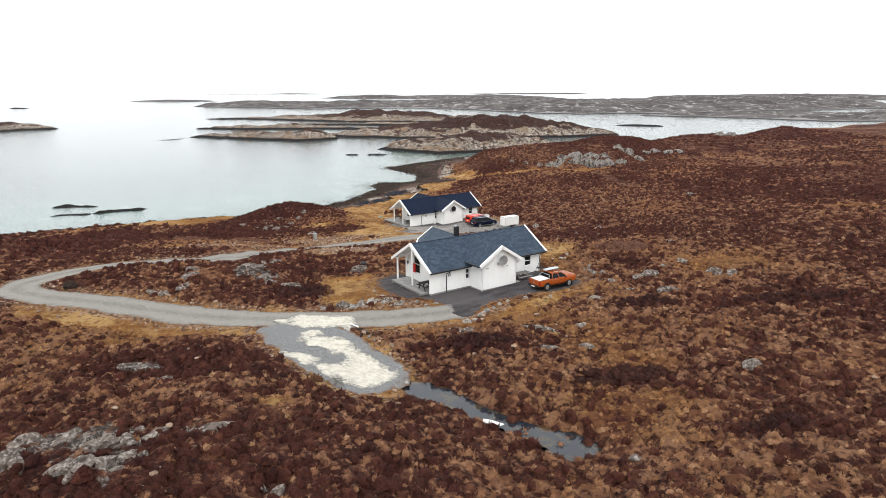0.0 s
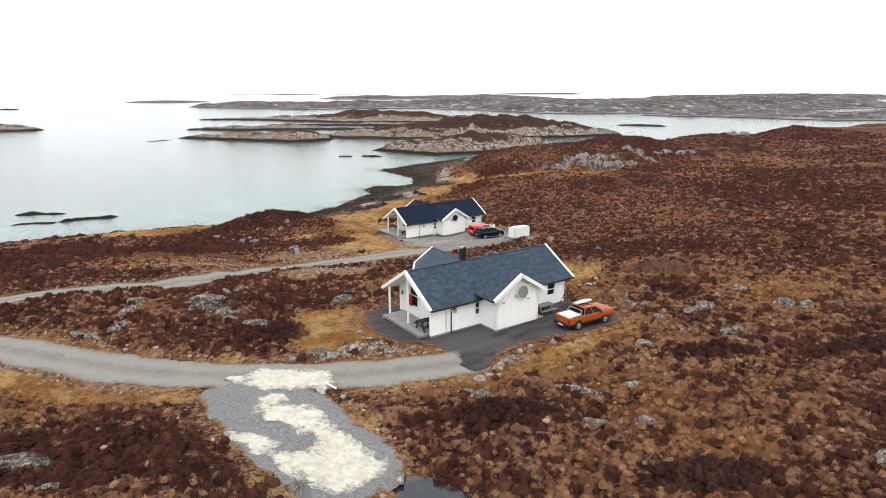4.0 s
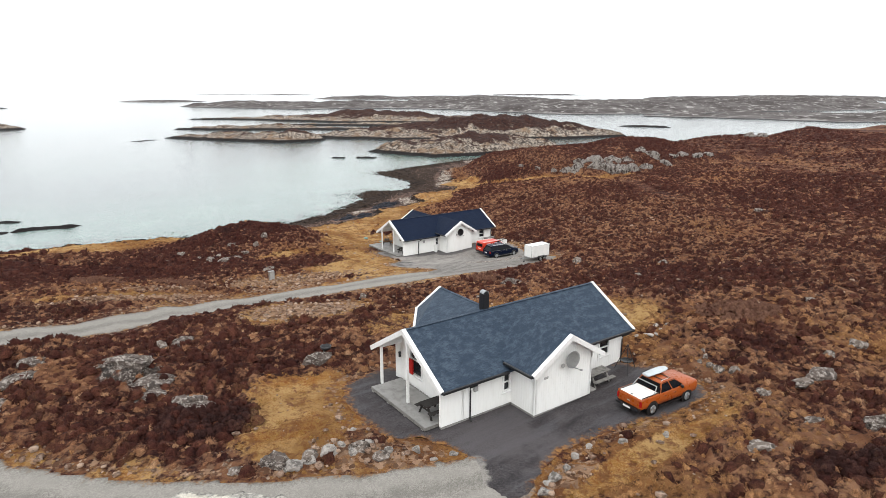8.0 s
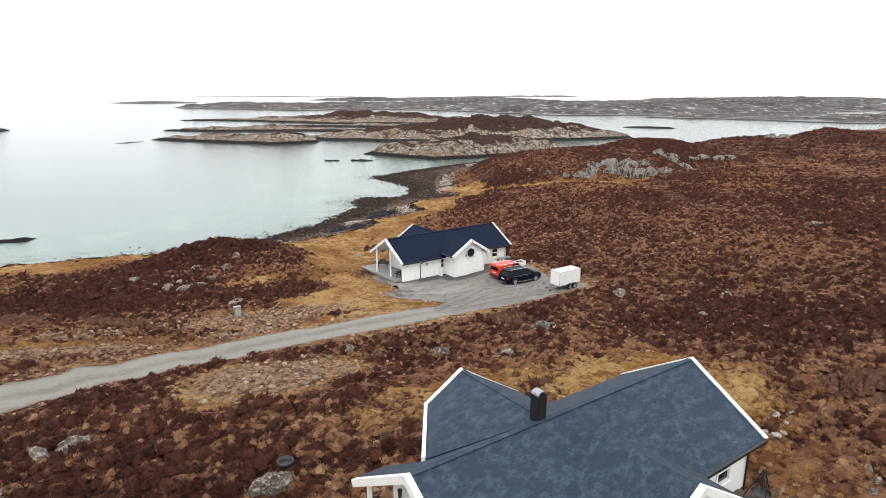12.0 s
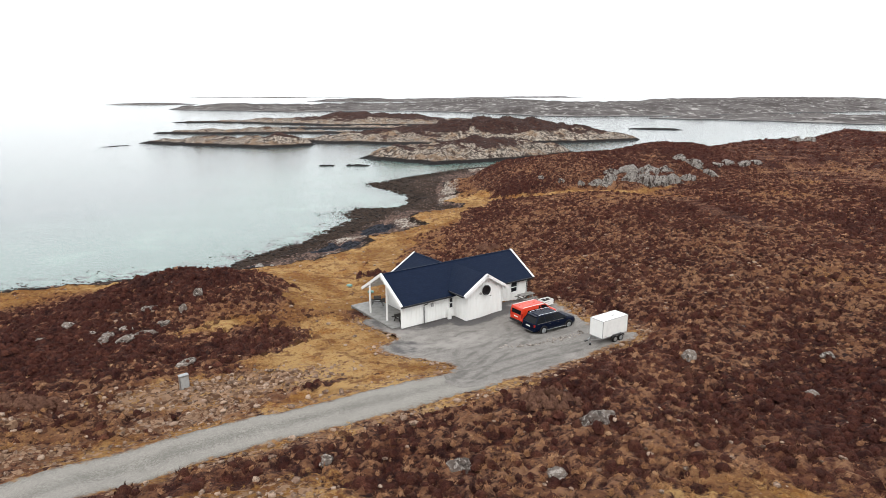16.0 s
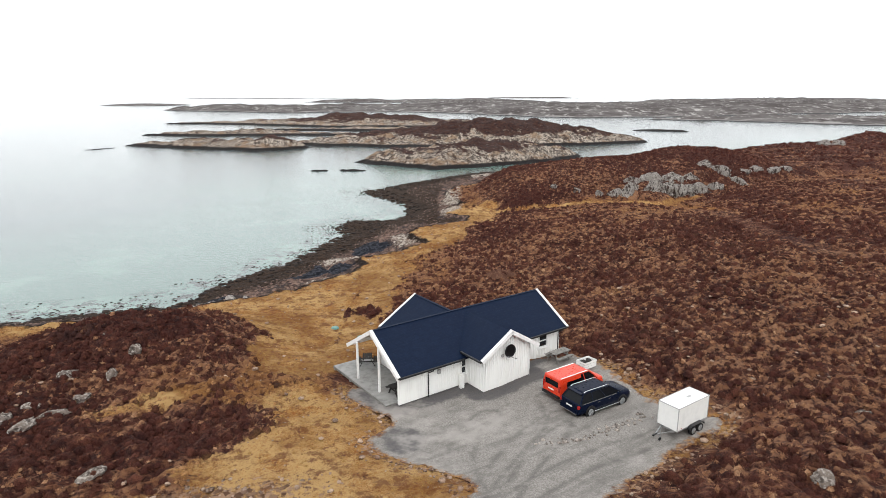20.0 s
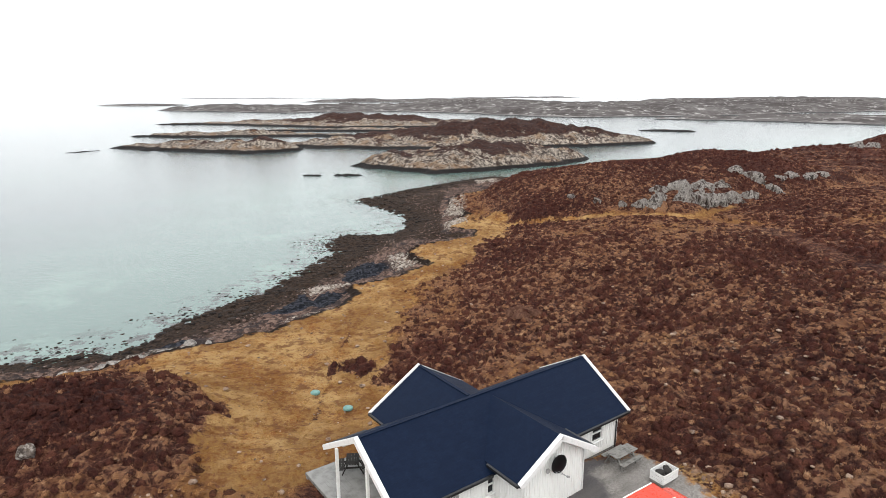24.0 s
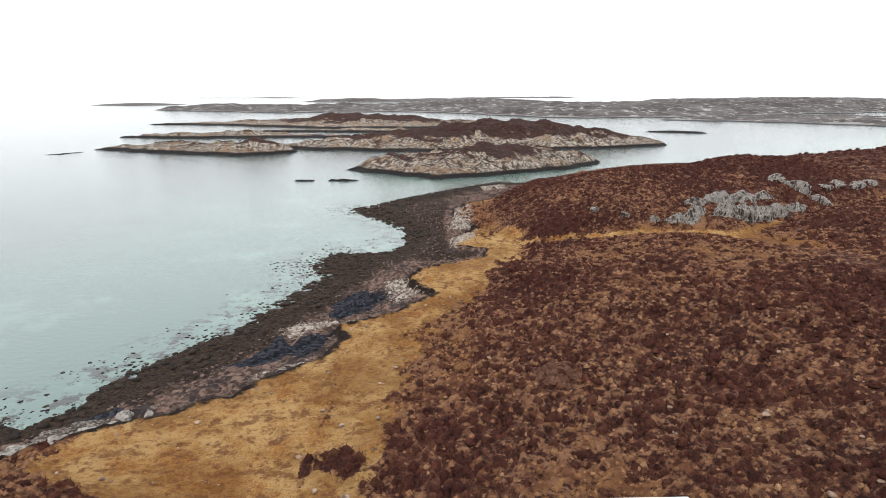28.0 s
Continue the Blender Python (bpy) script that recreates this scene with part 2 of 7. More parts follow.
def gravel(name, light, dark, wet, stones=7.0, rut=False, tracks=False, streak=None):
    k = Mat(name, 0.9, 0, 0.25)
    v = k.voronoi(stones * 2, "F1", "Color")
    f, b = k.noise(1.3, 5), k.noise(0.22, 4)
    col = k.mix(k.ramp(v, 0.1, 0.95), dark, light)
    col = k.mix(k.ramp(f, 0.45, 0.72, 0, 0.6), col, wet)
    col = k.mix(k.ramp(b, 0.5, 0.7, 0, 0.5), col, tuple(0.8 * c for c in light))
    fray = k.math("ADD", k.attr("rim"), k.math("MULTIPLY", k.math("SUBTRACT", k.noise(1.3, 5, 0.75), 0.5), 2.0))
    soil = k.mix(k.ramp(k.noise(3.0, 4, 0.7), 0.42, 0.6), tuple(0.6 * c for c in BROWN), tuple(0.8 * c for c in OCHRE))
    if rut:
        e = k.math("ADD", k.attr("edge"), k.math("MULTIPLY", k.math("SUBTRACT", k.noise(1.9, 5, 0.7), 0.5), 1.1))
        worn = k.math("MULTIPLY", k.ramp(e, -0.35, -0.75), k.ramp(e, -1.7, -1.25))
        col = k.mix(k.math("MULTIPLY", worn, 0.4), col, tuple(1.08 * c for c in light))
        col = k.mix(k.ramp(e, -1.75, -2.05, 0, 0.35), col, tuple(0.8 * c for c in dark))
        col = k.mix(k.math("MULTIPLY", k.ramp(e, -0.45, -0.05), 0.6), col, tuple(0.75 * c for c in dark))
    if tracks:
        # darker gravel where this mesh field is high, with a noisy edge
        e = k.math("ADD", k.attr("darkened"), k.math("MULTIPLY", k.math("SUBTRACT", f, 0.5), 0.9))
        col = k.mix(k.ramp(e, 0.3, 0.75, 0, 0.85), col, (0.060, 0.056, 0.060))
        e = k.math("MULTIPLY", k.attr("track"), k.ramp(k.noise(0.8, 4), 0.3, 0.6))
        col = k.mix(k.math("MULTIPLY", e, 0.75), col, tuple(0.55 * c for c in dark))
        e = k.math("ADD", k.attr("pale"), k.math("MULTIPLY", k.math("SUBTRACT", k.noise(1.4, 5, 0.7), 0.5), 0.9))
        col = k.mix(k.ramp(e, 0.35, 0.65, 0, 0.9), col, k.mix(v, (0.175, 0.162, 0.146), (0.290, 0.272, 0.250)))
        turned = k.n.new("ShaderNodeMapping")
        turned.inputs["Rotation"].default_value = (0, 0, radians(-34))
        k.l.new(k.pos, turned.inputs["Vector"])
        t = k.noise(0.9, 4, 0.6, (0.16, 1.5, 1), turned.outputs[0])
        col = k.mix(k.ramp(t, 0.50, 0.66, 0, 0.5), col, streak or tuple(0.7 * c for c in dark))
        col = k.mix(k.ramp(k.noise(0.16, 5, 0.7), 0.50, 0.66, 0, 0.7), col, tuple(1.15 * c for c in light))
    col = k.mix(k.ramp(fray, -0.42, 0.05, 0, 0.9), col, soil)
    k.bump(k.voronoi(stones * 2), 0.5, 0.03)
    return k.done(col)


ROAD_GRAVEL = gravel("road_gravel", (0.268, 0.252, 0.228), (0.150, 0.139, 0.124), (0.150, 0.140, 0.126), 9, True)
DARK_GRAVEL = gravel("dark_gravel", (0.070, 0.063, 0.066), (0.027, 0.024, 0.026), (0.036, 0.029, 0.028), 9, False, True, (0.085, 0.082, 0.090))
YARD_GRAVEL = gravel("yard_gravel", (0.27, 0.25, 0.232), (0.155, 0.143, 0.131), (0.13, 0.117, 0.106), 9, False, True)
PIT_GRAVEL = gravel("crushed_stone", (0.245, 0.245, 0.245), (0.10, 0.10, 0.102), (0.17, 0.17, 0.168), 8.0)


def make_shell_sand():
    k = Mat("shell_sand", 0.95, 0, 0.2)
    f = k.noise(2.2, 5, 0.7)
    col = k.mix(k.ramp(f, 0.35, 0.7), (0.58, 0.55, 0.475), (0.40, 0.37, 0.31))
    e = k.math("ADD", k.attr("edge"), k.math("MULTIPLY", k.math("SUBTRACT", k.noise(3.0, 5, 0.75), 0.5), 2.4))
    col = k.mix(k.ramp(e, -0.55, 0.05, 0, 0.9), col, k.mix(k.ramp(k.voronoi(10, "F1", "Color"), 0.1, 0.95), (0.10, 0.098, 0.092), (0.30, 0.29, 0.27)))
    k.bump(k.noise(12, 4), 0.2, 0.01)
    return k.done(col)


SHELL_SAND = make_shell_sand()


def make_bog_water():
    k = Mat("bog_water", 0.06, 0, 0.5)
    f = k.noise(0.9, 5, 0.7)
    col = k.mix(k.ramp(f, 0.5, 0.64), (0.018, 0.022, 0.030), (0.050, 0.040, 0.028))
    e = k.math("ADD", k.attr("edge"), k.math("MULTIPLY", k.math("SUBTRACT", k.noise(1.2, 5, 0.75), 0.5), 2.2))
    col = k.mix(k.ramp(e, -0.7, -0.1, 0, 0.85), col, (0.085, 0.048, 0.020))
    k.bump(k.noise(5, 3), 0.04, 0.05)
    return k.done(col)


BOG_WATER = make_bog_water()


# ---- broad relief of the land ----
def lattice(x, y, seed):
    h = np.sin(x * 127.1 + y * 311.7 + seed * 74.7) * 43758.5453
    return h - np.floor(h)


def vnoise(x, y, seed=0):
    xi, yi = np.floor(x), np.floor(y)
    fx, fy = x - xi, y - yi
    fx, fy = fx * fx * (3 - 2 * fx), fy * fy * (3 - 2 * fy)
    a, b = lattice(xi, yi, seed), lattice(xi + 1, yi, seed)
    c, d = lattice(xi, yi + 1, seed), lattice(xi + 1, yi + 1, seed)
    return (a + (b - a) * fx) * (1 - fy) + (c + (d - c) * fx) * fy - 0.5


def fbm(x, y, octaves=4, seed=0):
    total, gain = 0, 1.0
    for o in range(octaves):
        total = total + gain * vnoise(x * 2**o + 17.3 * o, y * 2**o - 9.1 * o, seed + o)
        gain *= 0.5
    return total


def step(v, a, b):
    t = np.clip((v - a) / (b - a), 0, 1)
    return t * t * (3 - 2 * t)


def line_distance(line, x, y, closed=False):
    d = np.full(np.shape(x), 1e9)
    n = len(line)
    for i in range(n if closed else n - 1):
        (ax, ay), (bx, by) = line[i], line[(i + 1) % n]
        ex, ey = bx - ax, by - ay
        t = np.clip(((x - ax) * ex + (y - ay) * ey) / (ex * ex + ey * ey), 0, 1)
        d = np.minimum(d, np.hypot(x - ax - t * ex, y - ay - t * ey))
    return d


def within(ring, x, y):
    c = np.zeros(np.shape(x), bool)
    for i in range(len(ring)):
        (ax, ay), (bx, by) = ring[i], ring[(i + 1) % len(ring)]
        if ay != by:
            c ^= ((ay > y) != (by > y)) & (x < (bx - ax) * (y - ay) / (by - ay) + ax)
    return c


def ring_distance(ring, x, y):
    """Distance to a closed outline, negative inside."""
    return np.where(within(ring, x, y), -1, 1) * line_distance(ring, x, y, True)


def smooth_line(points, n=4):
    """A rounded line through the points."""
    p = np.array([points[0], *points, points[-1]], float)
    out = []
    for i in range(1, len(p) - 2):
        for t in np.arange(n) / n:
            a, b, c, d = p[i - 1 : i + 3]
            out.append(tuple(0.5 * (2 * b + (c - a) * t + (2 * a - 5 * b + 4 * c - d) * t * t + (3 * b - a - 3 * c + d) * t**3)))
    return out + [tuple(p[-2])]


COAST = [(-900, -40), (-400, 40), (-160, 88), (-82, 122), (-69, 129), (-51, 136), (-37, 140), (-31, 142.2), (-28.5, 142.4), (-27.2, 143.3), (-26.3, 147), (-25.8, 148.8), (-23.5, 152.5),
         (-21, 156.8), (-18.1, 161.8), (-15.5, 168.7), (-12.5, 177.2), (-10.6, 179.6), (-12.8, 183), (-13.5, 188), (-10.5, 193), (-6.3, 193.2), (-1.7, 193.8), (0.2, 198.6), (0.3, 207.9), (-3.1, 216.2),
         (-9.3, 225.9), (-11.7, 233), (-7.3, 235.4), (-0.8, 244.2), (6.5, 252.7), (18, 264.3), (26, 271), (34, 269), (50, 284), (72, 290), (98, 292), (134, 302), (200, 350), (300, 420), (420, 500), (900, 700)]
# the broken peat bank above the beach
PEAT_EDGE = [(-900, -52), (-400, 30), (-160, 78), (-82, 113), (-60, 124), (-42, 131), (-31, 132.6), (-26.2, 134.5), (-25, 135.9), (-22.9, 137.4), (-20.5, 139.2), (-17.7, 140.2), (-15.1, 142), (-13.9, 142.8), (-12.5, 145.1),
             (-10.8, 146.2), (-9.3, 148), (-7.2, 150.5), (-6.2, 153.4), (-7, 157), (-4.4, 158.6), (-1.3, 160.9), (2, 164.8), (3.1, 166.9), (1.4, 169.4), (0, 172), (1.2, 176), (4.1, 178.8), (6.6, 180.2), (11, 182.5), (11.6, 186.6),
             (7.5, 188.9), (7.6, 194.7), (11.3, 201.2), (13.2, 204), (9.6, 211.8), (10.2, 220.9), (15.7, 231.2), (20.1, 236), (28.2, 246), (46, 264.7), (72, 276), (98, 278), (134, 288), (200, 334), (300, 406), (900, 686)]
INLAND = PEAT_EDGE + [(900, -600), (-900, -600)]
MAINLAND = COAST + [(900, -600), (-900, -600)]
# knots of the relief: x, y, height, reach
RELIEF = [(2, 58, 9.3, 14), (10, 45, 9.0, 12), (1, 40, 8.1, 8), (8, 32, 8.1, 9), (23, 53, 10, 15), (27, 60, 10.2, 15), (-7, 65, 9.2, 12),
          (2, 110, 4.6, 14), (15, 101, 5.4, 12), (-16, 97, 5.2, 12), (19, 94, 7.2, 12), (27, 101, 6.6, 14), (-18, 104, 4.6, 10),
          (16, 137, 3.4, 15), (50, 146, 7, 25), (55, 121, 7.4, 25), (-6, 128, 2.2, 12), (0, 145, 2.2, 12), (4, 163, 2.4, 10),
          (60, 180, 4.6, 20), (20, 180, 3.2, 12), (100, 200, 5.5, 40), (150, 150, 9.5, 60), (60, 60, 10.5, 40), (150, 270, 4, 30),
          (-30, 60, 9, 20), (-60, 90, 5.2, 22), (-66, 106, 2.6, 16), (-30, 104, 4.2, 9), (-10, 20, 10.5, 20), (15, 15, 10, 20), (-60, 40, 9, 40), (0, 86, 6.8, 9), (-25, 75, 7.9, 6), (-21.7, 77.7, 7.45, 4), (-18.4, 81.2, 6.95, 4), (-13.9, 84.9, 6.5, 4), (-9.7, 87.3, 6.45, 4), (30, 255, 1.7, 14), (52, 272, 2, 14), (85, 270, 3, 20), (-40, 125, 1.7, 9), (-42, 112, 2.7, 9), (14, 58, 9.3, 6), (8, 62, 9.4, 8), (12, 106, 4.9, 6), (165, 275, 7.4, 25), (215, 300, 8.8, 40), (185, 240, 9.0, 30),
          (-10.3, 32.5, 10.8, 5), (-9.3, 27.9, 11.4, 5), (-14, 27, 11.2, 6), (-20, 41, 9.4, 6), (-21.8, 48, 8.4, 4), (23.8, 59.5, 9.1, 6), (17, 60, 9.35, 4), (-16, 63.4, 9.0, 5), (30.6, 59.1, 9.9, 6), (-28, 68.6, 8.1, 5), (-22, 72.6, 7.7, 4)]
# mounds: x, y, height, half-width, half-depth, turn
MOUNDS = [(-24, 121, 2.0, 13, 7.5, 12), (46, 208, 1.6, 22, 14, 10), (72, 217, 3.5, 15, 11, 10), (116, 242, 2.4, 20, 13, 14), (-18, 62, 0.6, 8, 4.5, 20), (-46, 130, 0.3, 18, 6, 12),
          (-28, 66, 0.8, 7, 4, 0), (-14, 22, 1.6, 9, 6, 0), (18, 258, 0.5, 22, 9, 40)]
ROAD_NEAR = smooth_line([(3.8, 51.7), (0, 50.7), (-4.2, 50.1), (-8.2, 50.2), (-13.2, 50.8), (-18.2, 52.0), (-23.6, 53.9), (-29.5, 56.2), (-35.5, 58.2), (-39.8, 61), (-38, 65.6), (-30.5, 70.3),
                         (-24, 75.3), (-18.2, 81.3), (-11, 86.6), (-5, 89), (0.5, 91.4), (4.5, 93.8)], 5)
YARD_FAR = [(-5.6, 109.8), (-2.6, 107), (-0.6, 105.2), (-2.4, 103.2), (-2.6, 102.2), (-1.1, 100.5), (0.6, 99.3), (1.8, 98.4), (2.8, 97.2), (2.9, 95.6), (1.6, 93.4), (3.2, 91.2), (7.4, 93.2), (9.8, 95.2), (13, 98.4), (19.2, 101.8), (18.2, 103.6), (15.8, 105.2),
            (15.2, 107.5), (14.6, 111.5), (10.5, 114.5), (0, 111)]
YARD_NEAR = [(-3.2, 62.4), (-4.1, 60.8), (-3.7, 59.2), (-2.4, 56.8), (-1.2, 55.2), (0.2, 54.9), (2.4, 53.8), (3.2, 52.6), (3.4, 50.8), (4.4, 49.9), (5.2, 50.7), (6.8, 52.8), (8.8, 54.6), (11.4, 55.7), (15.2, 56.9), (17.2, 58.4), (17.2, 60.4),
             (13.5, 63), (4, 66)]
PIT = [(-13.6, 48.8), (-11.7, 45.7), (-9.4, 42.4), (-6.5, 39.2), (-4.2, 37), (-2.2, 37.5), (-0.6, 39.8), (-0.2, 41.7), (-2.9, 45.3), (-4.2, 47.5), (-7, 49.5)]
POND = [(-0.6, 40.6), (1.3, 40.5), (2.8, 39.2), (5.3, 37.1), (7.1, 34.8), (9.7, 33.6), (11.4, 32.5), (10.6, 30.6), (8.2, 31), (7.6, 33), (5.2, 34.3), (2.5, 36.2), (0.0, 38.9)]
SAND_PATCHES = [[(-12.3, 49.9), (-9.4, 51.3), (-5.4, 50.9), (-4.1, 49.0), (-5.1, 47.4), (-8.0, 48.3)],
                [(-8.9, 47.2), (-7.8, 47.7), (-5.7, 45.9), (-3.8, 44.3), (-2.0, 42.2), (-0.7, 40.5), (-1.3, 39.7), (-3.3, 38.9), (-4.9, 39), (-6.3, 41.0), (-4.6, 41.6), (-6.1, 43.6), (-8.3, 44.2)],
                [(-9.8, 43.0), (-8.0, 43.6), (-7.0, 42.2), (-7.6, 41.3), (-8.9, 41.9)]]


HILL = [(15, 208), (17, 196), (21, 189.5), (28, 187.5), (34, 185.5), (40, 185), (46, 182.5), (51, 184), (57, 190), (66, 195.5), (78, 203), (98, 213), (125, 221), (160, 235), (190, 260), (190, 330), (134, 290), (98, 282), (60, 277), (36, 258), (21, 232)]
MEADOW_RING = [(-25, 133), (-22, 141), (-15, 149), (-10, 157), (-2, 163), (2, 171), (5.5, 181), (9, 190), (12, 191), (14, 186), (13, 180), (12, 174), (9, 168), (5, 161.5),
               (2, 154.6), (0.9, 148.5), (-1, 139), (-2.4, 132.6), (1, 124), (3, 117), (-3, 112), (-9, 110.5), (-12, 113), (-14, 118), (-14.6, 124), (-17, 128)]


def rounded(ring):
    """The ring with its corners cut twice."""
    for _ in range(2):
        ring = [tuple(a[k] * (1 - t) + b[k] * t for k in (0, 1)) for a, b in zip(ring, ring[1:] + ring[:1]) for t in (0.25, 0.75)]
    return ring


YARD_FAR, YARD_NEAR, PIT, POND = rounded(YARD_FAR), rounded(YARD_NEAR), rounded(PIT), rounded(POND)


def relief(x, y):
    num = den = 0
    for a, b, h, r in RELIEF:
        w = 1 / (((x - a) ** 2 + (y - b) ** 2) / r**2 + 0.12) ** 2
        num, den = num + w * h, den + w
    return num / den


def coast_distance(x, y):
    return np.where(within(MAINLAND, x, y), 1, -1) * line_distance(COAST, x, y)


def land(x, y):
    """Height of the open land, without tussocks, and the distance from the coast."""
    sea, bank = coast_distance(x, y), np.where(within(INLAND, x, y), 1, -1) * line_distance(PEAT_EDGE, x, y)
    d = np.where(bank > 0, 13 + bank, 13 * np.maximum(sea, 0) / (np.maximum(sea, 0) + np.abs(bank) + 0.01))
    d = np.where(sea > 0, d, sea)
    d = d + 0.5 * fbm(x * 0.5, y * 0.5, 3, 90) * step(d, -1, 4)
    rise = step(d, 12, 29)
    h = np.where(d > 0, (np.minimum(d * 0.10, 1.2) + 0.55 * step(d, 12.5, 13.2)) * (1 - rise) + relief(x, y) * rise, np.maximum(d * 0.12, -3))
    foot = hill_inside(x, y)
    h = h + np.clip(d / 6, 0, 1) * (np.interp(x, [15, 48], [1.1, 2.7]) * (1 - np.exp(-np.maximum(foot, 0) / 4.0)) - 0.5 * np.exp(-((foot + 2) / 3.5) ** 2))
    for a, b, hh, rx, ry, turn in MOUNDS:
        c, s = math.cos(radians(turn)), math.sin(radians(turn))
        u, v = (x - a) * c + (y - b) * s, -(x - a) * s + (y - b) * c
        h = h + hh * np.exp(-(((u / rx) ** 2 + (v / ry) ** 2) ** 1.4)) * np.clip(d / 6, 0, 1)
    return h, d


def hill_inside(x, y):
    """Distance inside the toe of the rocky hill, uneven along the foot."""
    return -ring_distance(HILL, x, y) + 3.0 * fbm(x * 0.09, y * 0.09, 3, 57)


def made_ground(x, y):
    """Distance to the nearest road, yard or pit, negative on it."""
    d = line_distance(ROAD_NEAR, x, y) - 2.05
    for ring in (YARD_FAR, YARD_NEAR, PIT):
        d = np.minimum(d, ring_distance(ring, x, y))
    return d


def ground_at(x, y):
    return float(land(np.array([float(x)]), np.array([float(y)]))[0][0])


def sheet(name, x, y, z, mat, attrs=None, keep=None):
    """A mesh over a grid of points; keep: which of its cells stay."""
    ny, nx = x.shape
    idx = np.arange(nx * ny).reshape(ny, nx)
    quads = np.stack([idx[:-1, :-1], idx[:-1, 1:], idx[1:, 1:], idx[1:, :-1]], -1)
    quads = quads[keep] if keep is not None else quads.reshape(-1, 4)
    used, inv = np.unique(quads, return_inverse=True)
    co = np.stack([x.ravel(), y.ravel(), z.ravel()], -1)[used]
    me = bpy.data.meshes.new(name)
    me.vertices.add(len(used))
    me.vertices.foreach_set("co", co.astype(np.float32).ravel())
    me.loops.add(quads.size)
    me.loops.foreach_set("vertex_index", inv.ravel().astype(np.int32))
    me.polygons.add(len(quads))
    me.polygons.foreach_set("loop_start", np.arange(0, quads.size, 4, dtype=np.int32))
    me.polygons.foreach_set("use_smooth", np.ones(len(quads), bool))
    for key, v in (attrs or {}).items():
        a = me.attributes.new(key, "FLOAT", "POINT")
        a.data.foreach_set("value", np.broadcast_to(v, x.shape).ravel()[used].astype(np.float32))
    me.update(calc_edges=True)
    me.materials.append(mat)
    return new(name, me)


def spaced(*spans):
    """Coordinates from spans of (start, end, step)."""
    return np.concatenate([np.arange(a, b, s) for a, b, s in spans])


# ---- the ground: one sheet, fine near the houses, coarse far off ----
gx, gy = np.meshgrid(spaced((-900, -200, 50), (-200, -80, 5), (-80, -45, 1.2), (-45, 45, 0.30), (45, 90, 0.9), (90, 200, 4), (200, 901, 50)),
                     spaced((-500, -40, 40), (-40, 8, 3), (8, 72, 0.30), (72, 175, 0.38), (175, 215, 0.55), (215, 290, 0.9), (290, 400, 5), (400, 740, 20)))
gz, gd = land(gx, gy)
g_made = made_ground(gx, gy)
g_pond = ring_distance(POND, gx, gy)
wild = step(g_made, 0.1, 2.0) * step(gd, 3, 14) * (0.15 + 0.85 * step(g_pond, -0.2, 1.6))
g_grass = 0.46 * np.exp(-((np.maximum(g_made, 0) / 1.8) ** 2)) - 0.02 + 0.25 * fbm(gx * 0.05, gy * 0.05, 3, 5)
# meadow between the far house and the shore, along the shore path and beside the near house
for a, b, rx, ry, turn, gain in ((16, 192, 3.0, 7, -20, 0.8), (20, 232, 8, 4, 40, 0.6), (-29, 52.2, 9, 1.9, -20, 1.0), (-4, 96.2, 4.8, 1.6, 8, 0.95),
                                 (-6.5, 103, 8, 8, 30, 0.9), (0.2, 97.0, 3.6, 2.0, -40, 0.95), (-3.5, 92.9, 7, 1.7, 22, 0.9), (-6, 58, 4, 5, 0, 1.0), (13, 72, 7, 7, 30, 0.7), (-17.2, 48.4, 6, 1.5, -12, 0.9), (-40, 132, 16, 5, 15, 0.8), (-52, 122, 11, 4.0, 24, 0.95), (12, 53.2, 7, 0.9, 30, 0.8),
                                 (2, 73, 9, 4, 30, 0.5), (-8, 33.5, 2.0, 0.9, 0, 0.55), (-13, 95.2, 9, 3.2, 12, 0.62), (-8.2, 76.5, 7, 4.5, 40, 0.85), (-28, 83.6, 9, 1.6, 18, 0.6), (-19, 107.6, 6, 1.6, 25, 0.7)):
    c, s = math.cos(radians(turn)), math.sin(radians(turn))
    u, v = (gx - a) * c + (gy - b) * s, -(gx - a) * s + (gy - b) * c
    g_grass = np.maximum(g_grass, gain * np.exp(-(((u / rx) ** 2 + (v / ry) ** 2) ** 2)))
g_grass = np.maximum(g_grass, 0.95 * step(ring_distance(rounded(MEADOW_RING), gx, gy) + 3.0 * fbm(gx * 0.3, gy * 0.3, 3, 33), 1.0, -2.2))
DARK_ZONES = ((-28, 118, 15, 8, 15), (-12.8, 103.8, 5.2, 3.2, 20), (-4.6, 131.8, 2.0, 1.4, -20), (2, 110, 5, 4, 32), (-30, 104, 12, 7, 10), (-10.6, 57.2, 3.2, 2.0, 20), (5.6, 44.8, 4.0, 1.6, 0), (-16, 41, 7, 3.5, -10), (-24, 74, 10, 3, 40),
              (14.6, 38.0, 4.0, 1.3, -18), (20.6, 30.6, 3.0, 0.8, 0), (20.4, 50.4, 3.2, 1.1, 0), (33, 50.4, 7, 1.3, 0), (28, 84, 10, 9, 0), (-50, 100, 16, 12, 0))
g_zone = np.zeros_like(gx)
for a, b, rx, ry, turn in DARK_ZONES:
    c, s = math.cos(radians(turn)), math.sin(radians(turn))
    u, v = (gx - a) * c + (gy - b) * s, -(gx - a) * s + (gy - b) * c
    g_zone = np.maximum(g_zone, np.exp(-(((u / rx) ** 2 + (v / ry) ** 2) ** 2)))
TOE = [(12, 184), (14, 189.5), (25, 188), (35, 184.6), (42, 183.6), (48, 181.4), (54, 187), (60, 191)]
g_grass = np.maximum(g_grass, 0.66 * np.exp(-((line_distance(TOE, gx, gy) / 1.2) ** 2)))
